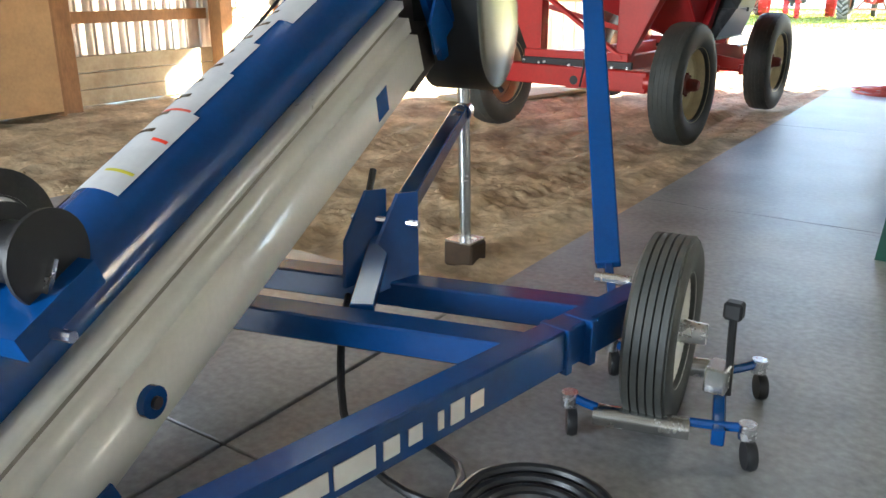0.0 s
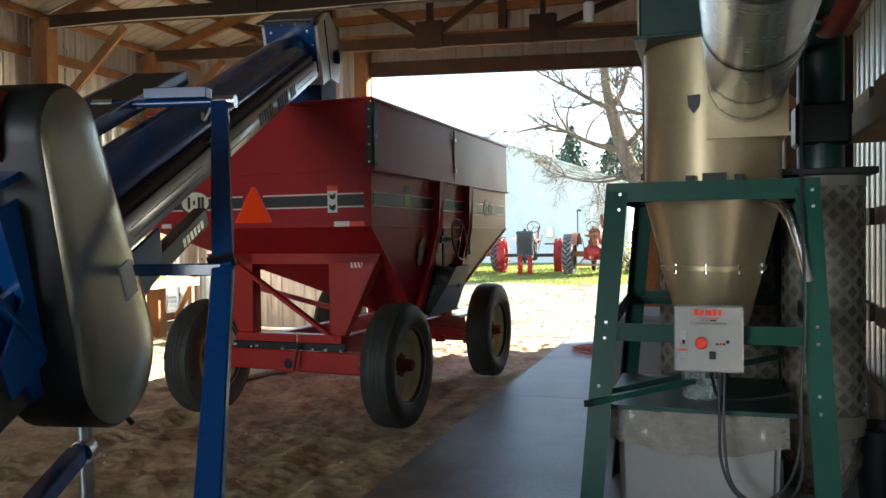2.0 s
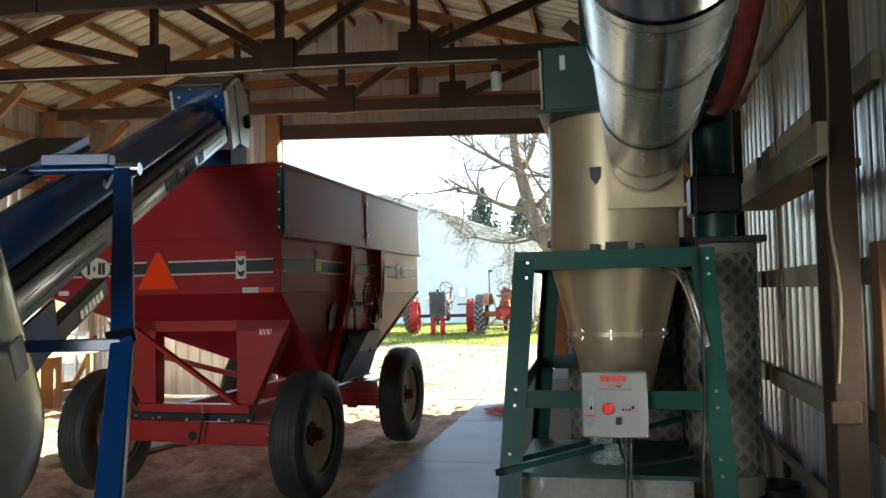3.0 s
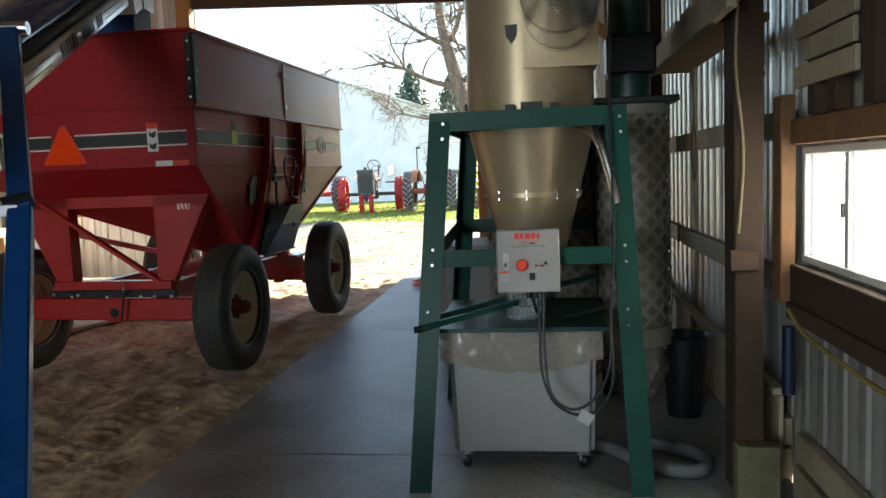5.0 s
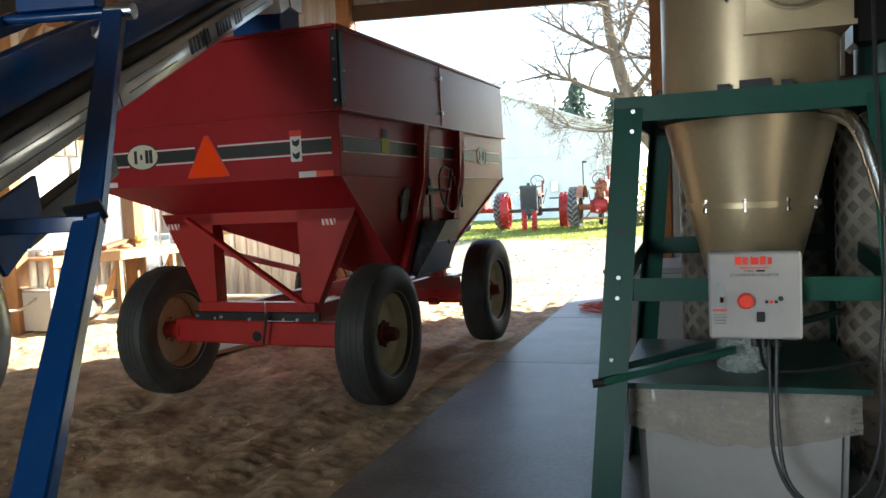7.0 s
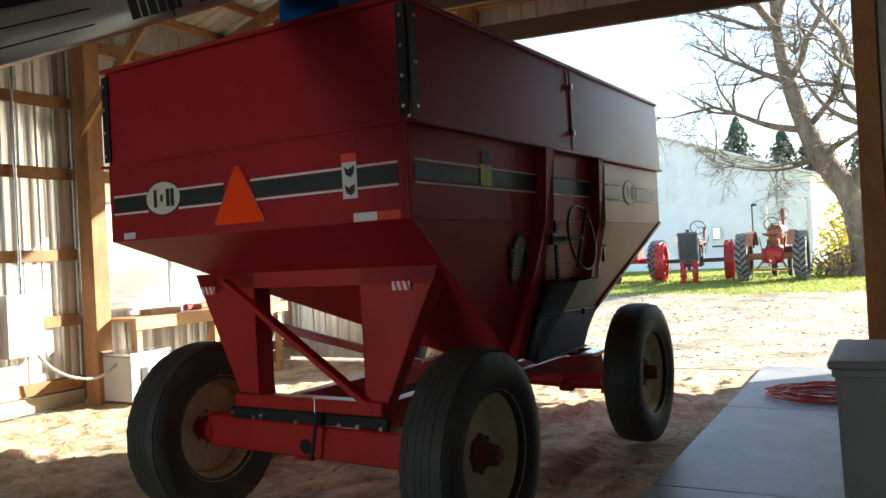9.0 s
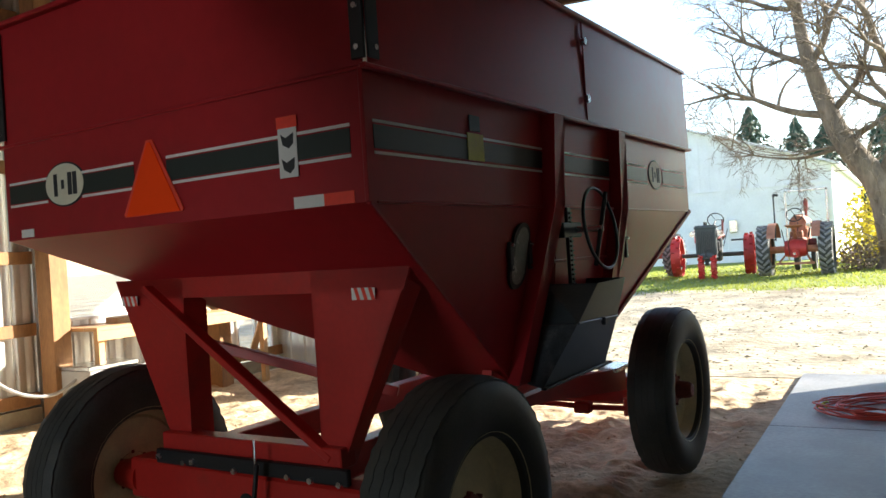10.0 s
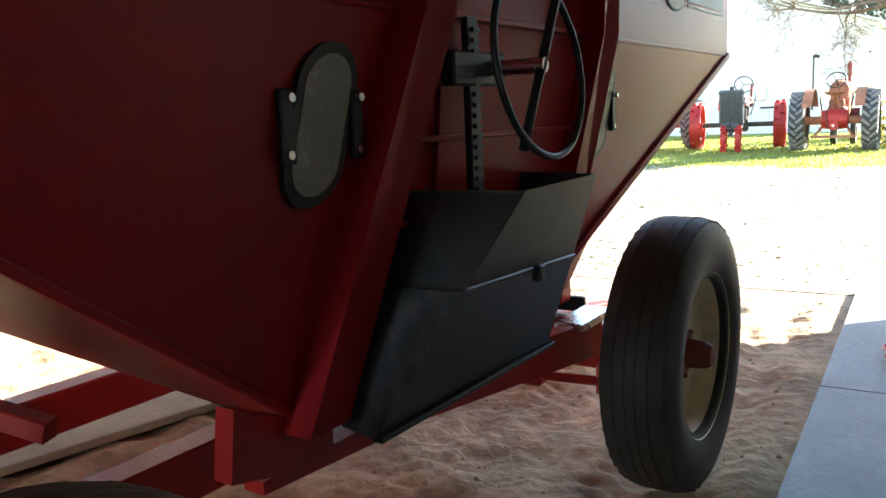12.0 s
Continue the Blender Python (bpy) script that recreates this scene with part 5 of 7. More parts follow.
part("lid_handle", cyl(B(), (0.085, 5.09, 0.835), (0.13, 5.1, 0.84), 0.018, seg=12), BLACK, dc)
part("bin_lid", poly(B(), [(0.17, 5.22, 0.79), (1.09, 5.22, 0.79), (1.09, 6.2, 0.79), (0.17, 6.2, 0.79)], (0, 0, 0.022)), DARKGREEN, dc, "dull green bin lid", 20)
# cyclone
cone = part("cone", lathe(B(), [(0.37, 1.87), (0.275, 1.505), (0.275, 1.49), (0.15, 1.0), (0.13, 0.98)], Matrix.Translation((CX, CY, 0)), 56), STEELTAN, dc, "warm grey sheet steel cone", 40)
part("cone_ring", lathe(B(), [(0.268, 1.485), (0.292, 1.485), (0.292, 1.51), (0.268, 1.51)], Matrix.Translation((CX, CY, 0)), 56, closed=True), STEELTAN, cone)
for k in range(10):
    a = 2 * math.pi * (k + 0.3) / 10
    p = Vector((CX + 0.285 * math.cos(a), CY + 0.285 * math.sin(a), 1.47))
    part("ring_bolt", cyl(B(), p, p + Vector((0, 0, 0.055)), 0.008, seg=8), CHROME, cone)
bar = part("barrel", lathe(B(), [(0.37, 1.87), (0.372, 2.0), (0.372, 2.4), (0.372, 2.74)], Matrix.Translation((CX, CY, 0)), 64), STEELTAN, dc, "tan sheet steel cyclone barrel", 40)
part("barrel_flange", lathe(B(), [(0.372, 1.87), (0.395, 1.87), (0.395, 1.885), (0.372, 1.885)], Matrix.Translation((CX, CY, 0)), 64, closed=True), DARKGREEN, bar)
part("maker_plate", poly(B(), [(0.585, CY - 0.357, 2.43), (0.65, CY - 0.374, 2.43), (0.645, CY - 0.374, 2.37), (0.618, CY - 0.366, 2.33), (0.59, CY - 0.358, 2.37)], (0, -0.006, 0)), BLACK, bar, "small black maker's plate")
bm = B()
for x, z, w in ((0.6, 1.975, 0.05), (0.72, 1.985, 0.12), (0.84, 1.975, 0.04)):
    box(bm, x - w / 2, x + w / 2, CY - 0.4, CY - 0.35, z - 0.02, z + 0.025)
part("bracket_clips", bm, BLACK, dc)
part("inlet_box", poly(B(), [(0.69, 5.5, 2.2), (1.085, 5.5, 2.2), (1.085, 5.5, 2.68), (0.69, 5.5, 2.68)], (0, 0.45, 0)), STEELTAN, dc, "tan inlet transition", 20)
part("inlet_seam", box(B(), 0.68, 1.095, 5.485, 5.5, 2.19, 2.21), STEELTAN, dc)
fan = part("fan_housing", box(B(), 0.34, 1.2, CY - 0.4, CY + 0.5, 2.75, 3.12, bevel=0.012), DARKGREEN, dc, "dark green fan housing")
part("fan_outlet", box(B(), 1.1, 1.4, 5.9, 6.4, 2.78, 3.1, bevel=0.01), DARKGREEN, fan)
part("housing_flange", box(B(), 0.31, 1.23, CY - 0.43, CY + 0.53, 2.735, 2.755, bevel=0.004), DARKGREEN, fan)
part("side_plate", poly(B(), [(0.335, CY - 0.4, 3.1), (0.335, CY - 0.12, 3.1), (0.335, CY - 0.28, 2.78)], (-0.012, 0, 0)), STEELTAN, fan, "pale steel side plate")
part("fan_sticker", box(B(), 0.44, 0.47, CY - 0.408, CY - 0.402, 2.98, 3.06), WHITE, fan)
part("fan_motor", cyl(B(), (CX, CY, 3.14), (CX, CY, 3.6), 0.17, seg=32), DARKGREEN, dc)
part("drop_duct", cyl(B(), (1.33, 6.28, 2.06), (1.33, 6.28, 2.9), 0.13, seg=28), DARKGREEN, dc)
part("drop_collar", box(B(), 1.18, 1.48, 6.14, 6.42, 2.2, 2.45, bevel=0.02), BLACK, dc)
mani = part("manifold", box(B(), 0.3, 1.6, 6.05, 7.1, 2.02, 2.06, bevel=0.006), BLACK, dc, "black filter manifold plate")
def cartridge(x, y):
    f = part("filter", cyl(B(), (x, y, 0.5), (x, y, 2.02), 0.215, seg=40), FILTERDARK, dc, "perforated grey filter cartridge")
    part("filter_cap", cyl(B(), (x, y, 1.96), (x, y, 2.02), 0.235, seg=40), FILTER, f)
    part("filter_cap", cyl(B(), (x, y, 0.5), (x, y, 0.62), 0.235, seg=40), FILTER, f)
    bm = B()
    R, nx, nz = 0.232, 13, 12
    def P(a, z):
        return bm.verts.new((x + R * math.cos(a), y + R * math.sin(a), z))
    da, dz = 2 * math.pi / nx, (1.96 - 0.62) / nz
    for i in range(nx):
        for j in range(nz * 2):
            a = (i + 0.5 * (j % 2)) * da
            z = 0.62 + (j * 0.5) * dz
            # lattice strips: each diamond opening is framed by four quads
            o = [(a, z), (a + da / 2, z + dz / 2), (a, z + dz), (a - da / 2, z + dz / 2)]
            c = [(a + (q - a) * 0.62, z + dz / 2 + (w - z - dz / 2) * 0.62) for q, w in o]
            ov = [P(*q) for q in o]
            iv = [P(*q) for q in c]
            for k in range(4):
                bm.faces.new((ov[k], ov[(k + 1) % 4], iv[(k + 1) % 4], iv[k]))
    part("filter_lattice", bm, FILTER, f, "", 60)
    bm = B()
    rng = random.Random(int(x * 100))
    prof = [(0.22, 0.52), (0.21, 0.46), (0.2, 0.34), (0.16, 0.22), (0.08, 0.12), (0.0, 0.1)]
    lathe(bm, prof, Matrix.Translation((x, y, 0)), 30)
    for v in bm.verts:
        v.co += Vector((rng.uniform(-1, 1), rng.uniform(-1, 1), rng.uniform(-1, 1))) * (0.02 if v.co.z < 0.5 else 0)
    part("dust_bag", bm, PLASTICBAG, dc, "crumpled clear plastic dust bag", 60)
for x, y in ((1.345, 6.32), (0.60, 6.78), (1.02, 6.86)):
    cartridge(x, y)
# control box
cb = part("control_box", box(B(), 0.525, 0.845, 5.09, 5.2, 1.02, 1.34, bevel=0.008), BINWHITE, dc, "white control box with a red button")
def face(name, x0, x1, z0, z1, m):
    return part(name, box(B(), x0, x1, 5.0865, 5.0895, z0, z1), m, cb)
for k, (x, w) in enumerate(((0.63, 0.022), (0.655, 0.018), (0.677, 0.008), (0.69, 0.02), (0.714, 0.02), (0.738, 0.014))):
    face("logo_mark", x - w / 2, x + w / 2, 1.295, 1.325 - 0.004 * (k % 2), REDDECAL)
for z, x0, x1, h in ((1.283, 0.635, 0.735, 0.004), (1.272, 0.692, 0.722, 0.007)):
    face("print_bar", x0, x1, z - h / 2, z + h / 2, DARK if h > 0.005 else REDDECAL)
def lettering(name, words, size, x, y, z, material, parent):
    """Upright raised words facing -y, centred at x."""
    cu = bpy.data.curves.new(name, "FONT")
    cu.body, cu.size, cu.extrude, cu.align_x = words, size, 0.0006, "CENTER"
    tmp = bpy.data.objects.new(name, cu)
    me = bpy.data.meshes.new_from_object(tmp)
    bpy.data.objects.remove(tmp)
    me.transform(pose(x, y, z, 90, 0, 0))
    me.materials.append(material)
    ob = new(name, me)
    ob.parent = parent
    return tagged(ob)
lettering("lettering", "CYCLONE DUST COLLECTOR", 0.0125, 0.685, 5.0875, 1.253, DARK, cb)
lettering("lettering", "MODEL", 0.011, 0.668, 5.0875, 1.268, DARK, cb)
face("switch_plate", 0.557, 0.585, 1.14, 1.225, GALV)
face("switch", 0.565, 0.577, 1.155, 1.175, REDDECAL)
face("warning_head", 0.538, 0.588, 1.122, 1.132, CORD)
for k in range(4):
    face("print_bar", 0.542, 0.585, 1.075 + k * 0.011, 1.08 + k * 0.011, GALV)
part("stop_button", lathe(B(), [(0.0, 0.03), (0.022, 0.03), (0.029, 0.024), (0.029, 0.01), (0.02, 0.0)], pose(0.653, 5.09, 1.163, 90, 0, 0), 24), REDDECAL, cb, "round red stop button")
for k, m in enumerate((DARK, ORANGE, DARK, DARK)):
    part("indicator", cyl(B(), (0.725 + 0.016 * k, 5.09, 1.158 + (0.012 if k == 3 else 0)), (0.725 + 0.016 * k, 5.084, 1.158 + (0.012 if k == 3 else 0)), 0.006 if k < 3 else 0.009, seg=12), m, cb)
part("rocker_switch", box(B(), 0.69, 0.718, 5.08, 5.09, 1.085, 1.122, bevel=0.003), BLACK, cb)
for x in (0.685, 0.715, 0.76):
    part("cable_gland", cyl(B(), (x, 5.14, 1.02), (x, 5.14, 0.985), 0.016, seg=12), BLACK, cb)
part("clear_hose", lathe(B(), [(0.1, 0.98)] + [(0.1 + 0.006 * (k % 2), 0.975 - 0.0115 * k) for k in range(15)] + [(0.1, 0.81)], Matrix.Translation((CX - 0.06, CY - 0.33, 0)), 32), JAR, dc, "clear ribbed hose between cone and lid", 60)
part("power_cable", pipe(B(), [(0.73, 5.14, 1.0), (0.735, 5.12, 0.8), (0.74, 5.1, 0.6), (0.8, 5.05, 0.46), (0.92, 5.0, 0.41), (1.03, 4.98, 0.46), (1.09, 5.0, 0.6), (1.09, 5.08, 0.9), (1.12, 5.15, 1.3), (1.12, 5.28, 1.9), (1.15, 5.5, 2.6), (1.2, 5.7, 3.0)], 0.0075, 8, 6), DARK, dc, "looping black power cable with a paper tag")
part("power_cable", pipe(B(), [(0.76, 5.14, 1.0), (0.755, 5.1, 0.75), (0.78, 5.05, 0.52), (0.88, 5.0, 0.44), (1.0, 4.99, 0.5), (1.08, 5.05, 0.66), (1.1, 5.12, 1.0)], 0.0075, 8, 6), DARK, dc)
part("power_cable", pipe(B(), [(0.70, 5.14, 1.0), (0.74, 5.3, 0.86), (0.9, 5.4, 0.84), (1.08, 5.2, 0.92)], 0.0075, 8, 6), DARK, dc)
part("cable_tag", box(B(), -0.035, 0.035, -0.002, 0.002, -0.03, 0.03, pose(0.95, 4.975, 0.405, 0, 30, 0)), PAPER, dc)
part("drain_hose", pipe(B(), [(0.98, 5.56, 1.86), (1.06, 5.35, 1.8), (1.12, 5.28, 1.6), (1.15, 5.25, 1.45)], 0.03, 12), GALV, dc)
# inlet duct
duct = thing("duct", pose(0, 0, 0), "large shiny galvanised spiral inlet duct overhead", "duct")
def duct_run(p0, p1, r):
    ob = part("duct_section", cyl(B(), p0, p1, r, seg=56, cap=False), GALV, duct)
    return ob
path = [Vector((0.885, 5.5, 2.47)), Vector((0.872, 4.95, 2.47)), Vector((0.855, 4.2, 2.475)), Vector((0.835, 3.3, 2.48)), Vector((0.82, 2.75, 2.49))]
for i, (a, b) in enumerate(zip(path, path[1:])):
    duct_run(a, b, 0.19 + (0.003 if i % 2 else 0))
    d = (b - a).normalized()
    part("duct_bead", cyl(B(), b - d * 0.02, b + d * 0.02, 0.2, seg=56, cap=False), GALV, duct)
    part("duct_bead", cyl(B(), b - d * 0.075, b - d * 0.06, 0.198, seg=56, cap=False), GALV, duct)
part("duct_bead", cyl(B(), path[0] - Vector((0, 0.03, 0)), path[0] + Vector((0, 0.0, 0)), 0.2, seg=56, cap=False), GALV, duct)
el = [path[-1], Vector((0.79, 2.5, 2.53)), Vector((0.68, 2.28, 2.63)), Vector((0.50, 2.12, 2.8)), Vector((0.3, 2.03, 3.05)), Vector((0.12, 2.0, 3.4))]
for a, b in zip(el, el[1:]):
    duct_run(a, b, 0.195)
    d = (b - a).normalized()
    part("duct_bead", cyl(B(), b - d * 0.012, b + d * 0.012, 0.203, seg=56, cap=False), GALV, duct)
duct_run(el[-1], Vector((-0.4, 1.95, 4.7)), 0.195)
tagged(solid("suction_hose", pipe(B(), [(1.25, 6.0, 2.9), (1.3, 5.6, 2.75), (1.34, 5.2, 2.85), (1.36, 4.6, 3.2), (1.34, 3.9, 3.7)], 0.055, 16, 8), HUBRED, "dull red suction hose hanging near the roof", "hose"))

# ---- bins on the floor ----
def bin_cart(name, x0, x1, y0, y1, z0, z1, label):
    t = thing(name, pose(0, 0, 0), label, "bin")
    bm = B()
    tp = 0.02
    pts = lambda z, i: [(x0 + i, y0 + i, z), (x1 - i, y0 + i, z), (x1 - i, y1 - i, z), (x0 + i, y1 - i, z)]
    rings = [[bm.verts.new(p) for p in pts(z, i)] for z, i in ((z0, tp), (z1, 0.0), (z1, 0.012), (z0 + 0.02, tp + 0.012))]
    for a, b in zip(rings, rings[1:]):
        for i in range(4):
            bm.faces.new((a[i], a[(i + 1) % 4], b[(i + 1) % 4], b[i]))
    bm.faces.new(rings[0])
    bm.faces.new(rings[-1])
    bmesh.ops.bevel(bm, geom=[e for e in bm.edges if abs(e.verts[0].co.z - e.verts[1].co.z) > 0.3], offset=0.03, segments=3, affect="EDGES")
    part("tub", bm, BINWHITE, t, "", 50)
    part("rim", box(B(), x0 - 0.012, x1 + 0.012, y0 - 0.012, y0 + 0.0, z1 - 0.04, z1, bevel=0.005), BINWHITE, t)
    for x in (x0 + 0.08, x1 - 0.08):
        for y in (y0 + 0.08, y1 - 0.08):
            c = part("caster", box(B(), x - 0.035, x + 0.035, y - 0.03, y + 0.03, z0 - 0.03, z0 + 0.005), CHROME, t)
            part("caster_fork", box(B(), x - 0.022, x + 0.022, y - 0.015, y + 0.015, z0 - 0.07, z0 - 0.03), CHROME, c)
            part("caster_wheel", lathe(B(), [(0.0, -0.015), (0.04, -0.016), (0.046, 0.0), (0.04, 0.016), (0.0, 0.015)], pose(x, y + 0.01, 0.046, 0, 90, 20), 22), BLACK, c)
    return t
b1 = bin_cart("dust_bin", 0.23, 1.03, 5.28, 6.12, 0.115, 0.775, "white plastic dust bin on black casters with a bag liner")
bm = B()
rng = random.Random(4)
nx, nz = 44, 6
pv = []
for j in range(nz):
    row = []
    for i in range(nx):
        u = i / (nx - 1)
        z = 0.785 - 0.2 * (j / (nz - 1)) * (0.75 + 0.35 * math.sin(u * math.pi)) + 0.012 * noise.noise(Vector((u * 9, j, 2)))
        y = 5.255 - 0.018 * noise.noise(Vector((u * 14, j * 0.9, 0))) - 0.012 * (j / nz)
        row.append(bm.verts.new((0.2 + 0.86 * u, y, z)))
    pv.append(row)
for a, b in zip(pv, pv[1:]):
    for i in range(nx - 1):
        bm.faces.new((a[i], a[i + 1], b[i + 1], b[i]))
part("bag_liner", bm, PLASTICBAG, b1, "crumpled clear plastic liner", 80)
b2 = bin_cart("storage_bin", -0.29, 0.34, 8.60, 9.5, 0.03, 0.9, "tall white plastic bin with a lid on the slab")
part("lid", box(B(), -0.32, 0.37, 8.57, 9.53, 0.9, 0.945, bevel=0.01), BINWHITE, b2)
solid("flexible_hose", pipe(B(), [(1.05, 5.62, 0.05), (1.15, 5.5, 0.045), (1.3, 5.3, 0.045), (1.5, 5.2, 0.045), (1.6, 5.32, 0.045), (1.55, 5.5, 0.045), (1.4, 5.6, 0.045), (1.25, 5.72, 0.045)], 0.038, 14, 8), HOSEGREY, "dull grey flexible hose lying on the concrete", "hose")
solid("waste_bucket", lathe(B(), [(0.0, 0.0), (0.11, 0.0), (0.15, 0.52), (0.165, 0.53), (0.155, 0.54), (0.14, 0.52), (0.1, 0.03), (0.0, 0.03)], Matrix.Translation((1.66, 6.35, 0)), 32), BLACK, "tall black plastic bucket by the wall", "bucket")
solid("cardboard_box", box(B(), 0.75, 1.15, 8.3, 8.7, 0.0, 1.1, bevel=0.004), CARDBOARD, "brown cardboard box behind the dust collector", "box")

# extension cord in a loose coil
cordth = thing("extension_cord", pose(-0.62, 12.75, 0.0), "orange-red extension cord coiled loosely on the slab", "cord")
rng = random.Random(7)
pts = []
for k in range(110):
    a = k * 0.62
    r = 0.32 + 0.1 * math.sin(k * 0.37) + rng.uniform(-0.04, 0.04)
    pts.append((r * 1.35 * math.cos(a) + 0.05 * math.sin(k * 0.11), r * 1.15 * math.sin(a), 0.012 + 0.075 * (k / 110) * (0.6 + 0.4 * math.sin(k * 1.3))))
pts += [(0.35, -0.3, 0.02), (0.42, -0.55, 0.012)]
part("cord", pipe(B(), pts, 0.008, 6, 3), CORD, cordth)
part("cord", pipe(B(), [(-0.5 + 0.04 * math.cos(k * 0.7), 0.02 * k - 0.1, 0.03 + 0.02 * math.sin(k)) for k in range(10)], 0.008, 6, 3), YELLOWDECAL, cordth)
part("plug", cyl(B(), (0.42, -0.55, 0.014), (0.44, -0.62, 0.014), 0.014, seg=10), BLACK, cordth)

# cracks in the slab
def crack(name, pts, w):
    bm = B()
    rng = random.Random(len(pts) * 7)
    line = []
    for a, b in zip(pts, pts[1:]):
        for k in range(8):
            t = k / 8
            line.append((a[0] + (b[0] - a[0]) * t + rng.uniform(-0.018, 0.018), a[1] + (b[1] - a[1]) * t + rng.uniform(-0.018, 0.018)))
    prev = None
    for x, y in line:
        q = w * rng.uniform(0.4, 1.2)
        v = (bm.verts.new((x - q, y - q * 0.5, 0.0015)), bm.verts.new((x + q, y + q * 0.5, 0.0015)))
        if prev:
            bm.faces.new((prev[0], prev[1], v[1], v[0]))
        prev = v
    part(name, bm, DARK, slab)
crack("crack", [(-1.46, 5.56), (-1.0, 5.5), (-0.6, 5.58), (0.3, 5.4), (0.7, 5.3), (0.95, 5.05), (1.4, 4.8)], 0.003)
crack("crack", [(0.95, 5.05), (0.75, 4.8), (0.6, 4.5), (0.5, 3.9), (0.7, 3.3), (0.62, 2.8), (0.8, 2.2)], 0.003)
crack("crack", [(-1.46, 8.2), (-0.9, 8.35), (-0.2, 8.3)], 0.002)

# ---- window wall ----
def window(name, x, y0, y1, z0, z1, s, parts_at, label):
    w = thing(name, pose(0, 0, 0), label, "window", kind="structure")
    d0, d1 = x - s * 0.02, x + s * 0.05
    for a, b, c, d in ((y0, y1, z0, z0 + 0.035), (y0, y1, z1 - 0.035, z1), (y0, y0 + 0.035, z0 + 0.035, z1 - 0.035), (y1 - 0.035, y1, z0 + 0.035, z1 - 0.035)):
        part("window_frame", box(B(), d0, d1, a, b, c, d, bevel=0.004), WHITE, w, "white vinyl window frame")
    edges = [y0 + 0.035] + parts_at + [y1 - 0.035]
    for a, b in zip(edges, edges[1:]):
        p = part("pane", box(B(), x + s * 0.012, x + s * 0.016, a, b, z0 + 0.035, z1 - 0.035), GLASS if s < 0 else MILKYGLASS, w)
        p.visible_shadow = s > 0
    for y in parts_at:
        part("meeting_rail", box(B(), d0 + s * 0.01, d1 - s * 0.01, y - 0.022, y + 0.022, z0 + 0.035, z1 - 0.035, bevel=0.003), WHITE, w)
    part("latch", box(B(), d0 - s * 0.01, d0, parts_at[0] - 0.01, parts_at[0] + 0.01, (z0 + z1) / 2 - 0.03, (z0 + z1) / 2 + 0.03), DARK, w)
    return w
window("window_1", XR, WIN_R[0], WIN_R[1], WIN_R[2], WIN_R[3], 1, [4.53], "white two-pane sliding window glaring with daylight")
window("window_2", XL, WIN_L[0], WIN_L[1], WIN_L[2], WIN_L[3], -1, [14.0], "white framed window looking onto the yard")
window("window_3", XL, WIN_B[0], WIN_B[1], WIN_B[2], WIN_B[3], -1, [12.0], "white framed window above the workbench")
w4 = thing("window_4", pose(0, 0, 0), "wide bare window opening flooding the workbench with sun", "window", kind="structure")
for a, b, c, d in ((WIN_N[0], WIN_N[1], WIN_N[2], WIN_N[2] + 0.05), (WIN_N[0], WIN_N[1], WIN_N[3] - 0.05, WIN_N[3]), (WIN_N[0], WIN_N[0] + 0.05, WIN_N[2] + 0.05, WIN_N[3] - 0.05), (WIN_N[1] - 0.05, WIN_N[1], WIN_N[2] + 0.05, WIN_N[3] - 0.05)):
    part("window_frame", box(B(), a, b, YN - 0.06, YN + 0.05, c, d, bevel=0.004), WOODNEW, w4)
tr = thing("window_trim", pose(0, 0, 0), "rough timber boards round the window", "trim", kind="structure")
part("trim_board", box(B(), XR - 0.12, XR - 0.05, 5.06, 5.19, 0.95, 1.95, bevel=0.005), WOOD, tr, "reddish brown upright board")
part("trim_board", box(B(), XR - 0.08, XR - 0.02, 2.7, 5.05, 1.71, 1.83, bevel=0.005), WOOD, tr)
part("trim_board", box(B(), XR - 0.08, XR - 0.02, 2.7, 5.05, 0.96, 1.14, bevel=0.005), WOODDARK, tr)
part("trim_board", box(B(), XR - 0.1, XR - 0.02, 2.68, 5.05, 0.88, 0.96, bevel=0.005), WOODDARK, tr)
pal = thing("wooden_rack", pose(0, 0, 0), "rough pale boards nailed up as a wall rack", "rack")
for z, y0, y1 in ((2.0, 4.12, 4.83), (2.105, 4.14, 4.69), (2.21, 4.13, 4.82)):
    part("slat", box(B(), XR - 0.13, XR - 0.11, y0, y1, z - 0.047, z + 0.047, bevel=0.004), PALE, pal)
for y in (4.05, 4.42, 4.66):
    part("upright", box(B(), XR - 0.11, XR - 0.05, y - 0.05, y + 0.05, 1.83, 2.75 if y < 4.2 else 2.45, bevel=0.004), WOODDARK, pal)
solid("yellow_cable", pipe(B(), [(XR - 0.1, 5.0, 0.93), (XR - 0.12, 4.7, 0.87), (XR - 0.12, 4.3, 0.85), (XR - 0.12, 3.9, 0.84), (XR - 0.12, 3.2, 0.86)], 0.011, 8), OLDYELLOW, "yellow cable sagging below the window", "cable")
solid("post_cable", pipe(B(), [(1.7, 5.0, 3.4), (1.7, 5.0, 2.6), (1.68, 5.0, 2.1), (1.715, 5.0, 1.7), (1.69, 5.0, 1.3)], 0.007, 8), ROPE, "pale cable stapled down the post", "cable")
DARKBLUE = mat("dark_blue_tube", (0.004, 0.012, 0.045), 0.5, var=0.1, bump=0)
OLDBLOCK = mat("treated_timber", (0.16, 0.15, 0.08), 0.8, var=0.3, bump=0.2, stain=(0.08, 0.075, 0.045), amount=0.6)
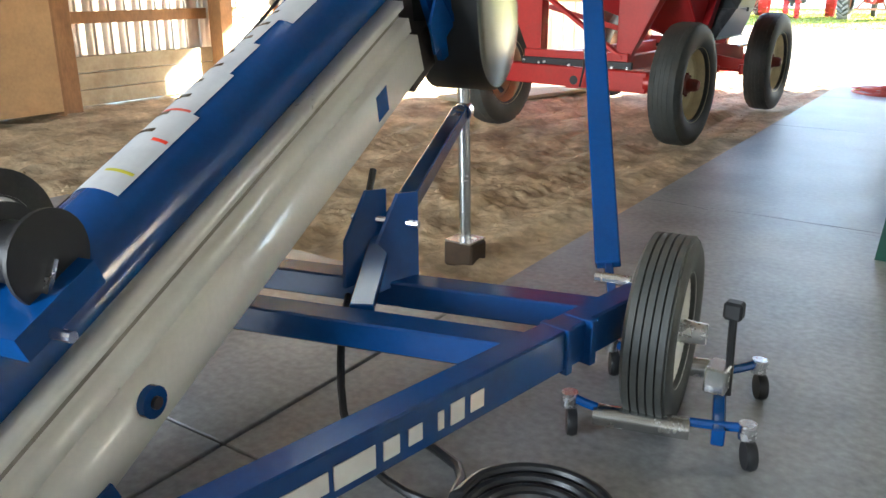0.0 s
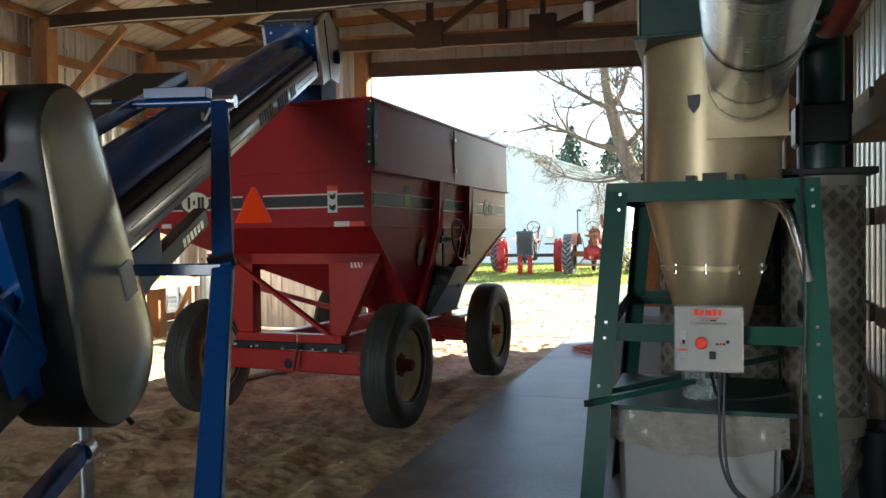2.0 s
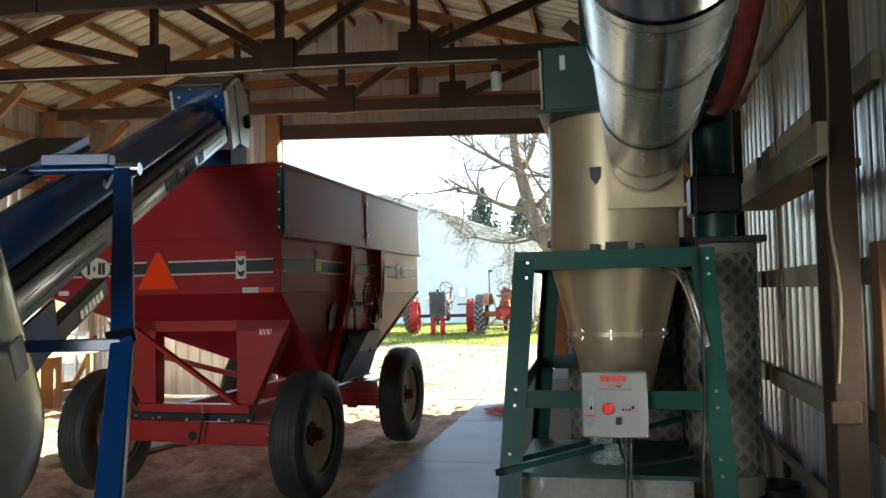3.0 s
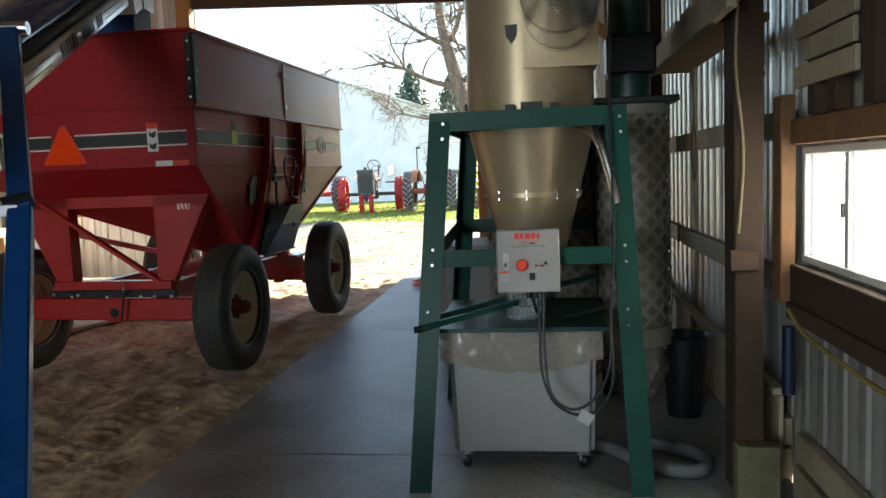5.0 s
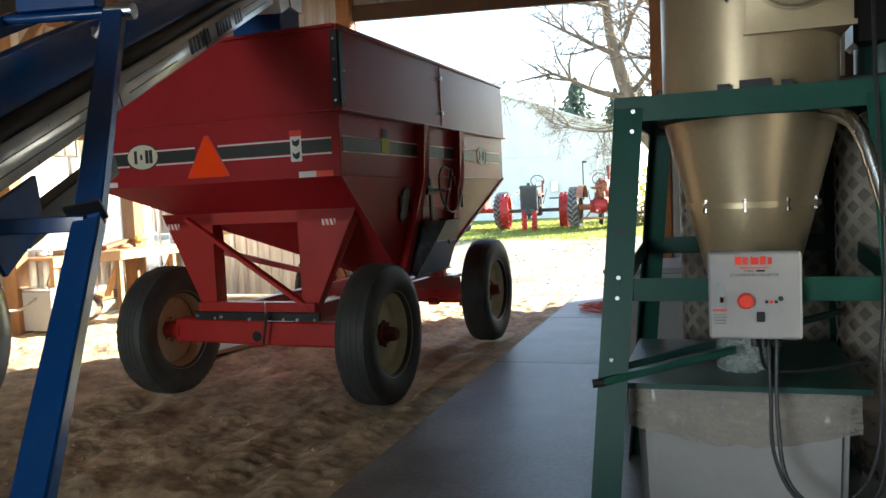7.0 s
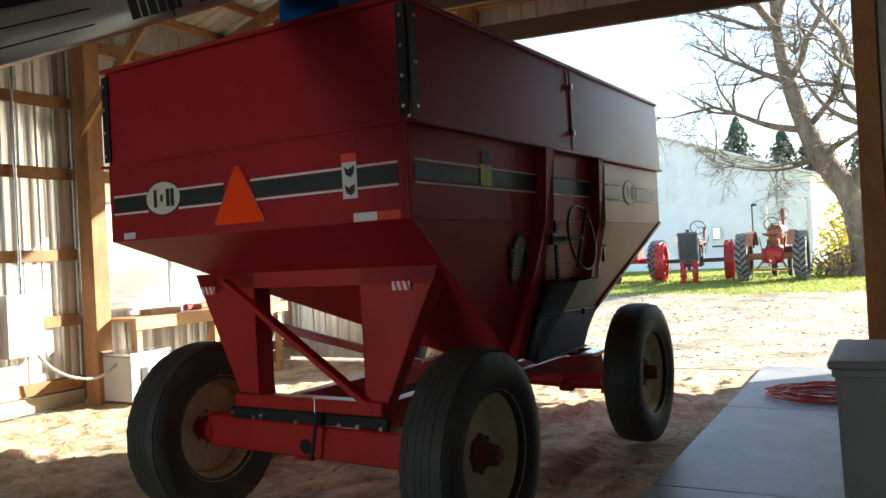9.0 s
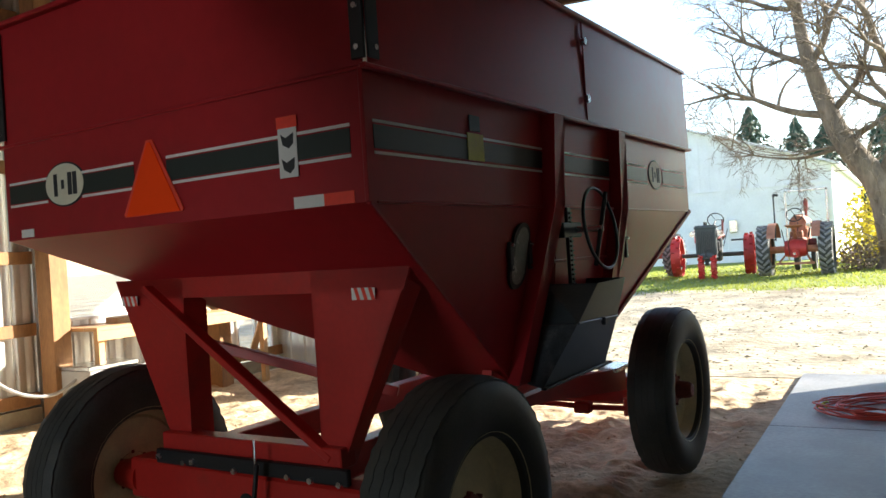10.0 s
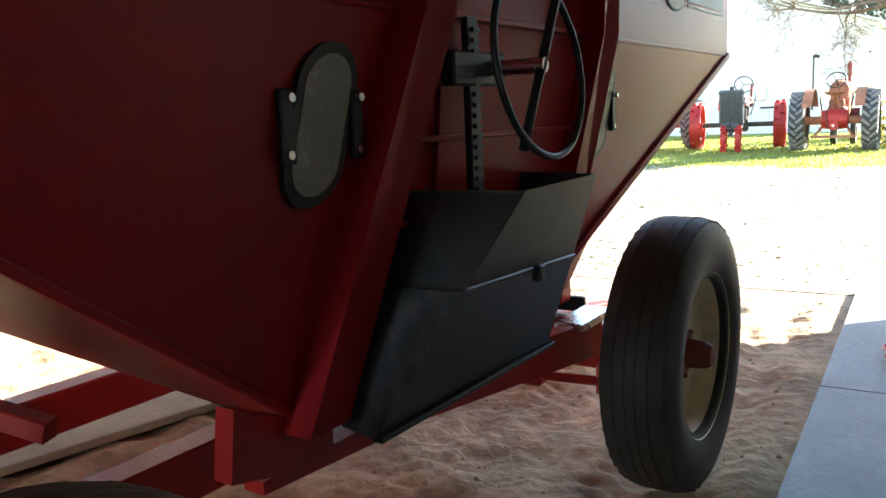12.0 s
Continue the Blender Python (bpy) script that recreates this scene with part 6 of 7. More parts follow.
solid("switch_box", box(B(), 1.645, 1.775, 4.965, 5.005, 1.12, 1.22, bevel=0.006), WOODDARK, "small brown box on the post", "box")
solid("grease_tube", cyl(B(), (1.915, 4.98, 0.52), (1.915, 4.98, 0.85), 0.03, seg=18), DARKBLUE, "dark blue tube hanging beside the post", "tube")
solid("rope", pipe(B(), [(1.88, 7.15, 3.3), (1.88, 7.15, 2.6), (1.88, 7.15, 2.0), (1.88, 7.05, 1.7), (1.88, 7.15, 1.52), (1.88, 7.25, 1.7), (1.88, 7.16, 2.0), (1.87, 7.17, 2.4)], 0.007, 8, 6), ROPE, "hanging rope ending in a loop", "rope")
solid("rope", pipe(B(), [(1.8, 6.3, 4.2), (1.8, 6.34, 3.7), (1.8, 6.4, 3.5), (1.82, 6.32, 3.42), (1.8, 6.3, 3.55), (1.8, 6.36, 3.8)], 0.011, 8, 6), OLDYELLOW, "yellow rope knotted on a nail", "rope")
solid("base_block", box(B(), 1.66, 1.86, 4.9, 5.005, 0.0, 0.28, bevel=0.006), OLDBLOCK, "greenish pale treated block at the post foot", "block")
pn = thing("wall_panel", pose(0, 0, 0), "stained white boards along the wall foot", "panel", kind="structure")
for a, b in ((5.15, 6.0), (6.03, 7.3), (7.6, 9.7)):
    part("panel_board", box(B(), XR - 0.1, XR - 0.078, a, b, 0.06, 0.46, bevel=0.004), PALE, pn)
part("panel_cap", box(B(), XR - 0.13, XR - 0.07, 5.15, 9.7, 0.465, 0.5, bevel=0.004), PALE, pn)
lamp = thing("hanging_lamp", pose(-0.62, 10.6, 0.06), "unlit jar-shaped barn lamp hung from the truss", "lamp")
part("lamp_cap", cyl(B(), (0, 0, 4.38), (0, 0, 4.46), 0.06, seg=20), BLACK, lamp)
part("lamp_jar", lathe(B(), [(0.0, 4.15), (0.055, 4.16), (0.065, 4.2), (0.065, 4.36), (0.05, 4.38)], None, 24), WHITE, lamp)
part("lamp_cord", cyl(B(), (0, 0, 4.46), (0, 0, 4.53), 0.008, seg=8), BLACK, lamp)
solid("ceiling_wire", pipe(B(), [(x, 10.53, 4.66 + sag(x) + dz) for x, dz in ((-8.6, -0.03), (-7, 0.0), (-5, -0.025), (-3, 0.0), (-0.6, -0.01))], 0.008, 6), CREAM, "pale wire along the truss chord", "wire")

# ---- workbench side ----
wb = thing("workbench", pose(0, 0, 0), "rough timber workbench along the sunlit wall", "workbench")
for k in range(3):
    part("top_board", box(B(), XL + 0.08 + k * 0.235, XL + 0.31 + k * 0.235, 10.72, 13.55, 0.96, 1.0, bevel=0.004), WOODNEW, wb)
part("apron", box(B(), XL + 0.74, XL + 0.78, 10.72, 13.55, 0.85, 0.96, bevel=0.004), WOODNEW, wb)
for y in (10.8, 12.1, 13.4):
    part("leg", box(B(), XL + 0.66, XL + 0.74, y - 0.04, y + 0.04, -0.05, 0.96, bevel=0.004), WOODNEW, wb)
    part("brace", beam(B(), (XL + 0.7, y + 0.05, 0.9), (XL + 0.12, y + 0.35, 0.25), 0.09, 0.04), WOODNEW, wb)
def clutter(name, bm, m, label, cat):
    return solid(name, bm, m, label, cat)
clutter("lumber_scrap", box(B(), XL + 0.3, XL + 0.5, 11.2, 11.7, 1.0, 1.07, pose(0, 0, 0), bevel=0.004), WOODNEW, "offcut of new lumber on the bench", "wood offcut")
clutter("lumber_scrap", beam(B(), (XL + 0.5, 12.0, 1.05), (XL + 0.2, 12.9, 1.12), 0.12, 0.05), WOOD, "weathered board lying on the bench", "board")
clutter("power_drill", pipe(B(), [(XL + 0.4, 12.9, 1.14), (XL + 0.42, 13.0, 1.15), (XL + 0.42, 13.12, 1.14)], 0.05, 10), YELLOWDECAL, "yellow power drill on the bench", "drill")
clutter("plane_tool", box(B(), XL + 0.35, XL + 0.45, 11.85, 12.15, 1.0, 1.09, bevel=0.02), HUBRED, "dark red hand tool on the bench", "tool")
clutter("work_glove", lathe(B(), [(0.0, 0.0), (0.1, 0.0), (0.12, 0.03), (0.07, 0.07), (0.0, 0.08)], Matrix.Translation((XL + 0.5, 12.5, 1.0)), 14), CARDBOARD, "crumpled tan work glove", "glove")
hb = thing("heater_box", pose(0, 0, 0), "pale grey steel box standing by the bench", "steel box")
part("body", box(B(), -8.55, -8.05, 10.55, 11.15, 0.0, 0.55, bevel=0.012), BINWHITE, hb)
part("top", box(B(), -8.57, -8.03, 10.53, 11.17, 0.55, 0.6, bevel=0.008), GALV, hb)
part("sticker", box(B(), -8.04, -8.035, 10.7, 10.8, 0.2, 0.4), DARK, hb)
solid("blower", lathe(B(), [(0.0, -0.1), (0.15, -0.1), (0.2, -0.06), (0.2, 0.06), (0.15, 0.1), (0.0, 0.1)], pose(-8.3, 11.5, 0.2, 90, 0, 30), 28), GALV, "small grey round blower on the dirt", "blower")
solid("water_hose", pipe(B(), [(-8.75, 9.8, 0.72), (-8.6, 9.9, 0.5), (-8.45, 10.1, 0.36), (-8.35, 10.35, 0.34), (-8.3, 10.56, 0.46)], 0.02, 10), BINWHITE, "white hose drooping from the wall", "hose")
ep = thing("electric_panel", pose(0, 0, 0), "grey electric panel with conduit on the wall", "electric panel")
part("cabinet", box(B(), XL + 0.05, XL + 0.2, 9.45, 9.9, 0.66, 1.38, bevel=0.01), BINWHITE, ep)
part("conduit", cyl(B(), (XL + 0.12, 9.68, 1.38), (XL + 0.12, 9.68, 4.6), 0.025, seg=12), GALV, ep)
ply = thing("plywood_cabinet", pose(0, 0, 0), "tall brown plywood cabinet against the wall", "cabinet")
part("side", box(B(), XL + 0.1, XL + 0.75, 4.35, 4.38, 0.0, 2.0), WOOD, ply)
part("front", box(B(), XL + 0.73, XL + 0.75, 4.38, 5.35, 0.05, 2.0, bevel=0.003), WOODNEW, ply)
part("side", box(B(), XL + 0.1, XL + 0.75, 5.35, 5.38, 0.0, 2.0), WOOD, ply)
part("top", box(B(), XL + 0.1, XL + 0.76, 4.34, 5.39, 2.0, 2.02), WOOD, ply)
kb = thing("kick_boards", pose(0, 0, 0), "stacked pale boards along the foot of the wall", "boards", kind="structure")
for k in range(3):
    part("board", box(B(), XL + 0.08, XL + 0.12, 5.6, 9.6, -0.02 + k * 0.2, 0.17 + k * 0.2, bevel=0.005), PALE, kb)
# black hose coil near the conveyor's wheel
solid("hose_coil", pipe(B(), [(-0.42 + (0.15 + 0.003 * k) * math.cos(k * 0.55), 1.93 + (0.15 + 0.003 * k) * math.sin(k * 0.55), 0.018 + 0.0012 * k) for k in range(30)] + [(-0.75, 2.05, 0.018), (-1.1, 2.15, 0.018)], 0.016, 8, 3), BLACK, "black hose coiled on the concrete", "hose")

# ---- outside ----
def GZ(x, y):
    return ground_z(x, y)

def lug_tyre(parent, x, y, z, R, w, m_t, m_r, name="rear_wheel"):
    m = Matrix.Translation((x, y, z)) @ pose(0, 0, 0, 0, 90, 0)
    bm, lugs = B(), B()
    lathe(bm, [(R * 0.6, -w), (R * 0.8, -w * 1.05), (R * 0.93, -w * 0.9), (R * 0.95, 0), (R * 0.93, w * 0.9), (R * 0.8, w * 1.05), (R * 0.6, w)], m, 36, closed=True)
    for k in range(22):
        for sg in (-1, 1):
            mm = m @ Matrix.Rotation(2 * math.pi * (k + 0.25 * sg) / 22, 4, "Z") @ Matrix.Translation((R * 0.965, 0, sg * w * 0.48)) @ Matrix.Rotation(0.75 * sg, 4, "X")
            box(lugs, -0.03, 0.03, -0.025, 0.025, -w * 0.62, w * 0.62, mm)
    ty = part(name, bm, m_t, parent, "lugged black tractor tyre", 30)
    part("lug_tread", lugs, LUGDUST, ty, "dusty grey tread lugs", 30)
    part("rim", lathe(B(), [(R * 0.61, w * 0.7), (R * 0.55, w * 0.3), (R * 0.2, w * 0.1), (0.0, w * 0.3)], m, 28), m_r, ty)
    part("rim", lathe(B(), [(R * 0.61, -w * 0.7), (R * 0.55, -w * 0.3), (R * 0.2, -w * 0.1), (0.0, -w * 0.3)], m, 28), m_r, ty)
    return ty

def steel_wheel(parent, x, y, z, R, w, spokes=10, name="steel_wheel"):
    m = Matrix.Translation((x, y, z)) @ pose(0, 0, 0, 0, 90, 0)
    bm = B()
    lathe(bm, [(R, -w), (R, w), (R - 0.02, w), (R - 0.02, -w)], m, 40, closed=True)
    wl = part(name, bm, TRRED, parent, "red spoked steel wheel", 40)
    part("hub", cyl(B(), m @ Vector((0, 0, -w)), m @ Vector((0, 0, w)), R * 0.16, seg=16), TRRED, wl)
    for k in range(spokes):
        a = 2 * math.pi * k / spokes
        part("spoke", cyl(B(), m @ Vector((R * 0.14 * math.cos(a), R * 0.14 * math.sin(a), w * 0.5 * (-1) ** k)), m @ Vector(((R - 0.02) * math.cos(a), (R - 0.02) * math.sin(a), 0)), 0.016, seg=6), TRRED, wl)
    for k in range(24):
        a = 2 * math.pi * k / 24
        mm = m @ Matrix.Rotation(a, 4, "Z") @ Matrix.Translation((R + 0.03, 0, (-1) ** k * w * 0.5))
        part("lug", box(B(), -0.04, 0.03, -0.012, 0.012, -0.04, 0.04, mm), TRRED, wl)
    return wl

def steering(parent, x, y, z, r, tilt):
    st = part("steering_wheel", lathe(B(), [(r + 0.016 * math.cos(a), 0.016 * math.sin(a)) for a in [k * math.pi / 4 for k in range(8)]], pose(x, y, z, tilt, 0, 0), 28, closed=True), BLACK, parent)
    for k in range(3):
        a = 2 * math.pi * k / 3
        part("spoke", cyl(B(), (x, y, z), pose(x, y, z, tilt, 0, 0) @ Vector((r * math.cos(a), r * math.sin(a), 0)), 0.009, seg=6), BLACK, st)

# rust-orange tractor with rubber tyres, seen from behind
ty0 = 27.4
g = GZ(-2.4, ty0)
t1 = thing("tractor", pose(-2.84, ty0, g), "faded orange-red old tractor with big lugged tyres on the lawn", "tractor")
for x in (-0.74, 0.72):
    lug_tyre(t1, x, 0, 0.655, 0.655, 0.16, RUBBER, TRRUST)
part("rear_axle", cyl(B(), (-0.62, 0, 0.66), (0.62, 0, 0.66), 0.09, seg=18), TRRUST, t1)
part("axle_housing", lathe(B(), [(0.0, -0.28), (0.2, -0.26), (0.24, 0.0), (0.2, 0.26), (0.0, 0.28)], pose(0, 0, 0.68, 0, 90, 0), 24), TRRED, t1)
part("transmission", box(B(), -0.17, 0.17, 0.1, 1.1, 0.55, 0.95, bevel=0.04), TRRUST, t1)
part("engine", box(B(), -0.2, 0.2, 1.0, 2.0, 0.6, 1.2, bevel=0.04), TRRUST, t1)
part("hood", box(B(), -0.2, 0.2, 1.0, 2.3, 1.15, 1.5, bevel=0.1), TRRUST, t1)
part("fuel_tank", lathe(B(), [(0.0, 0.75), (0.2, 0.76), (0.24, 0.9), (0.24, 1.4), (0.2, 1.5), (0.0, 1.52)], pose(0, 0, 1.32, -90, 0, 0), 24), TRRUST, t1)
part("seat_post", beam(B(), (0, 0.1, 0.9), (0, -0.25, 1.2), 0.06, 0.03), TRRUST, t1)
part("seat", lathe(B(), [(0.0, 0.0), (0.16, 0.02), (0.22, 0.07), (0.22, 0.09), (0.15, 0.04), (0.0, 0.02)], Matrix.Translation((0, -0.25, 1.2)), 20), TRRUST, t1)
part("exhaust", cyl(B(), (0.14, 1.5, 1.4), (0.14, 1.5, 2.0), 0.035, seg=12), HUBRED, t1)
part("muffler", cyl(B(), (0.14, 1.5, 1.65), (0.14, 1.5, 1.95), 0.06, seg=14), HUBRED, t1)
part("air_stack", cyl(B(), (-0.5, 0.2, 0.9), (-0.5, 0.2, 2.05), 0.02, seg=10), BLACK, t1)
part("stack_bend", pipe(B(), [(-0.5, 0.2, 2.05), (-0.48, 0.2, 2.1), (-0.38, 0.2, 2.08)], 0.035, 10), BLACK, t1)
part("pto_housing", cyl(B(), (0, -0.34, 0.55), (0, -0.1, 0.55), 0.1, seg=18), TRRED, t1)
part("pto_shaft", cyl(B(), (0, -0.46, 0.55), (0, -0.3, 0.55), 0.03, seg=12), GALV, t1)
part("belt_pulley", cyl(B(), (0.28, 0.3, 0.78), (0.46, 0.3, 0.78), 0.13, seg=22), HUBRED, t1)
for x in (-0.26, 0.28):
    part("pedal", box(B(), x - 0.05, x + 0.05, 0.35, 0.45, 0.72, 0.74, bevel=0.006), BLACK, t1)
    part("platform", box(B(), x * 1.25 - 0.09, x * 1.25 + 0.09, -0.05, 0.5, 0.62, 0.645, bevel=0.006), TRRUST, t1)
    part("brake_lever", cyl(B(), (x, 0.1, 0.7), (x * 1.25, 0.0, 1.18), 0.012, seg=8), BLACK, t1)
part("gear_lever", cyl(B(), (0.02, 0.35, 0.95), (0.06, 0.15, 1.35), 0.012, seg=8), BLACK, t1)
part("battery_box", box(B(), -0.15, 0.15, 0.12, 0.42, 0.96, 1.12, bevel=0.02), TRRUST, t1)
part("dash_panel", box(B(), -0.18, 0.18, 0.7, 0.74, 1.1, 1.42, bevel=0.03), TRRUST, t1)
part("rear_lamp", lathe(B(), [(0.0, 0.0), (0.05, 0.01), (0.07, 0.06), (0.07, 0.07), (0.0, 0.08)], pose(0.34, -0.05, 1.28, 90, 0, 0), 18), GALV, t1)
part("lamp_arm", cyl(B(), (0.3, 0.0, 0.95), (0.34, 0.0, 1.25), 0.012, seg=8), BLACK, t1)
part("top_link", pipe(B(), [(-0.12, -0.3, 0.5), (-0.16, -0.2, 0.8), (-0.1, 0.0, 1.0)], 0.018, 8), HUBRED, t1)
steering(t1, -0.05, 0.5, 1.55, 0.2, 60)
part("steering_column", cyl(B(), (-0.05, 0.5, 1.55), (-0.02, 0.9, 1.35), 0.018, seg=8), BLACK, t1)
part("drawbar", box(B(), -0.45, 0.45, -0.42, -0.36, 0.28, 0.34), TRRUST, t1)
for x in (-0.4, 0.4):
    part("drawbar_link", beam(B(), (x, -0.38, 0.3), (x * 0.5, 0.0, 0.6), 0.05, 0.02), TRRUST, t1)
    part("fender", lathe(B(), [(0.7, -0.1), (0.7, 0.1)], pose(x * 1.3, 0.0, 0.66, 0, 90, 0), 28), TRRUST, t1)
for x in (-0.22, 0.22):
    part("front_wheel", lathe(B(), [(0.15, -0.06), (0.3, -0.06), (0.32, 0.0), (0.3, 0.06), (0.15, 0.06)], pose(x, 2.2, 0.32, 0, 90, 0), 28, closed=True), RUBBER, t1)
# the fenders are only arcs over the tyres
for ob in list(t1.children):
    if ob.name.startswith("fender"):
        bmf = B()
        bmf.from_mesh(ob.data)
        bmesh.ops.delete(bmf, geom=[v for v in bmf.verts if v.co.z < 0.95], context="VERTS")
        bmf.to_mesh(ob.data)
        bmf.free()

# grey tractor on red steel wheels, facing the barn
g = GZ(-4.6, 28.2)
t2 = thing("tractor", pose(-5.14, 28.4, g, 0, 0, 6), "grey-green old tractor on red spoked steel wheels on the lawn", "tractor")
steel_wheel(t2, -0.98, 0.3, 0.56, 0.55, 0.13)
steel_wheel(t2, 0.98, 0.3, 0.56, 0.55, 0.13)
part("rear_axle", cyl(B(), (-0.98, 0.3, 0.58), (0.98, 0.3, 0.58), 0.06, seg=14), TRGREY, t2)
part("axle_housing", box(B(), -0.25, 0.25, 0.05, 0.55, 0.4, 0.9, bevel=0.05), TRGREY, t2)
part("frame", box(B(), -0.16, 0.16, -1.5, 0.2, 0.5, 0.66, bevel=0.02), TRGREY, t2)
part("engine", box(B(), -0.2, 0.2, -1.0, -0.2, 0.62, 1.1, bevel=0.03), TRGREY, t2)
part("hood", box(B(), -0.22, 0.22, -1.25, 0.1, 1.05, 1.34, bevel=0.08), TRGREY, t2)
rad = part("radiator", box(B(), -0.27, 0.27, -1.45, -1.25, 0.62, 1.36, bevel=0.03), TRGREY, t2)
for k in range(9):
    part("radiator_bar", box(B(), -0.2 + k * 0.048, -0.185 + k * 0.048, -1.462, -1.45, 0.7, 1.25), BLACK, rad)
part("radiator_tank", box(B(), -0.29, 0.29, -1.47, -1.22, 1.3, 1.42, bevel=0.04), TRGREY, rad)
part("radiator_cap", cyl(B(), (0, -1.35, 1.42), (0, -1.35, 1.5), 0.05, seg=14), BLACK, rad)
part("hand_crank", pipe(B(), [(0, -1.46, 0.6), (0, -1.62, 0.6), (0.0, -1.63, 0.75), (0.12, -1.64, 0.78)], 0.016, 8), BLACK, t2)
for x in (-0.24, 0.24):
    part("cylinder_cover", box(B(), x - 0.05, x + 0.05, -0.95, -0.35, 0.7, 0.98, bevel=0.03), BLACK, t2)
part("manifold", pipe(B(), [(0.26, -0.9, 1.05), (0.36, -0.7, 1.12), (0.38, -0.4, 1.1), (0.3, -0.2, 1.0)], 0.035, 10), HUBRED, t2)
part("exhaust_stub", cyl(B(), (0.36, -0.6, 1.1), (0.38, -0.6, 1.55), 0.03, seg=12), HUBRED, t2)
part("air_cleaner", cyl(B(), (-0.34, -0.3, 0.95), (-0.34, -0.3, 1.3), 0.08, seg=18), GALV, t2)
part("gear_lever", cyl(B(), (0.0, 0.3, 0.9), (0.1, 0.55, 1.4), 0.012, seg=8), BLACK, t2)
part("brake_lever", cyl(B(), (0.3, 0.2, 0.8), (0.42, 0.4, 1.3), 0.012, seg=8), BLACK, t2)
for x in (-0.35, 0.35):
    part("head_lamp", lathe(B(), [(0.0, 0.0), (0.06, 0.02), (0.085, 0.09), (0.085, 0.1), (0.0, 0.105)], pose(x, -1.2, 1.2, 90, 0, 0), 20), GALV, t2, "round bare metal head lamp")
    part("lamp_arm", cyl(B(), (x * 0.7, -1.2, 1.1), (x, -1.2, 1.15), 0.012, seg=8), BLACK, t2)
part("front_bolster", box(B(), -0.2, 0.2, -1.55, -1.3, 0.5, 0.64, bevel=0.03), TRGREY, t2)
part("front_post", cyl(B(), (0, -1.4, 0.35), (0, -1.4, 0.6), 0.06, seg=14), TRGREY, t2)
for x in (-0.16, 0.16):
    steel_wheel(t2, x, -1.4, 0.3, 0.29, 0.05, 6, "front_wheel")
part("steering_column", cyl(B(), (0.05, -0.2, 1.3), (0.12, 0.35, 1.55), 0.018, seg=8), BLACK, t2)
steering(t2, 0.12, 0.35, 1.57, 0.22, -60)
part("seat", lathe(B(), [(0.0, 0.0), (0.16, 0.02), (0.22, 0.07), (0.22, 0.09), (0.0, 0.03)], Matrix.Translation((0.05, 0.85, 1.1)), 20), TRGREY, t2)
part("seat_spring", beam(B(), (0.02, 0.5, 0.85), (0.05, 0.85, 1.1), 0.06, 0.02), TRGREY, t2)
part("fender", box(B(), 0.5, 0.9, 0.2, 0.5, 0.95, 1.0, bevel=0.02), TRGREY, t2)
part("magneto", box(B(), 0.2, 0.34, -0.7, -0.45, 0.8, 1.05, bevel=0.03), TRGREY, t2)
# third tractor, mostly behind the wagon
t3 = thing("tractor", pose(-7.1, 29.0, GZ(-7.1, 29.0), 0, 0, -8), "old red tractor with lugged rear tyres further back", "tractor")
for x in (-0.8, 0.8):
    lug_tyre(t3, x, 0, 0.62, 0.62, 0.15, RUBBER, TRRUST)
part("rear_axle", cyl(B(), (-0.7, 0, 0.62), (0.7, 0, 0.62), 0.08, seg=14), TRRED, t3)
part("body", box(B(), -0.2, 0.2, -1.9, 0.3, 0.55, 1.1, bevel=0.05), TRRED, t3)
part("hood", box(B(), -0.21, 0.21, -2.0, -0.3, 1.1, 1.45, bevel=0.08), TRRED, t3)
for x in (-0.2, 0.2):
    part("front_wheel", lathe(B(), [(0.15, -0.06), (0.3, -0.06), (0.32, 0.0), (0.3, 0.06), (0.15, 0.06)], pose(x, -1.8, 0.32, 0, 90, 0), 28, closed=True), RUBBER, t3)
steering(t3, 0.0, 0.1, 1.5, 0.2, -50)

# white shed
SY, SX1, SX0, SE, SA = 38.0, -2.62, -17.2, 3.95, 6.55
shed = thing("white_shed", pose(0, 0, 0), "long white metal shed with a low gable behind the tractors", "shed")
XC = (SX0 + SX1) / 2
def shed_z(x):
    return SE + (SA - SE) * (1 - abs(x - XC) / (SX1 - XC))
part("gable_wall", poly(B(), [(SX0, SY, 0.2), (SX1, SY, 0.2), (SX1, SY, SE), (XC, SY, SA), (SX0, SY, SE)], (0, 0.12, 0)), SHEDWHITE, shed, "", 20)
part("side_wall", box(B(), SX1 - 0.12, SX1, SY + 0.12, 61, 0.2, SE), SHEDWHITE, shed)
part("side_wall", box(B(), SX0, SX0 + 0.12, SY + 0.12, 61, 0.2, SE), SHEDWHITE, shed)
for s, xe in ((1, SX1 + 0.3), (-1, SX0 - 0.3)):
    part("roof", poly(B(), [(xe, SY - 0.3, shed_z(xe) + 0.02), (XC, SY - 0.3, SA + 0.02), (XC, 61.5, SA + 0.02), (xe, 61.5, shed_z(xe) + 0.02)], (0, 0, 0.09)), SHEDWHITE, shed)
for k in range(38):
    x = SX1 - 0.2 - k * 0.38
    part("batten", box(B(), x - 0.02, x + 0.02, SY - 0.025, SY - 0.002, 3.3, shed_z(x) - 0.08), SHEDWHITE, shed)
for k in range(8):
    x = SX1 - 0.05 - k * 1.9
    part("panel_joint", box(B(), x - 0.03, x + 0.03, SY - 0.02, SY - 0.002, 0.3, 3.26), SHEDWHITE, shed)
part("ledge", box(B(), SX0, SX1, SY - 0.05, SY - 0.002, 3.26, 3.3), SHEDWHITE, shed)
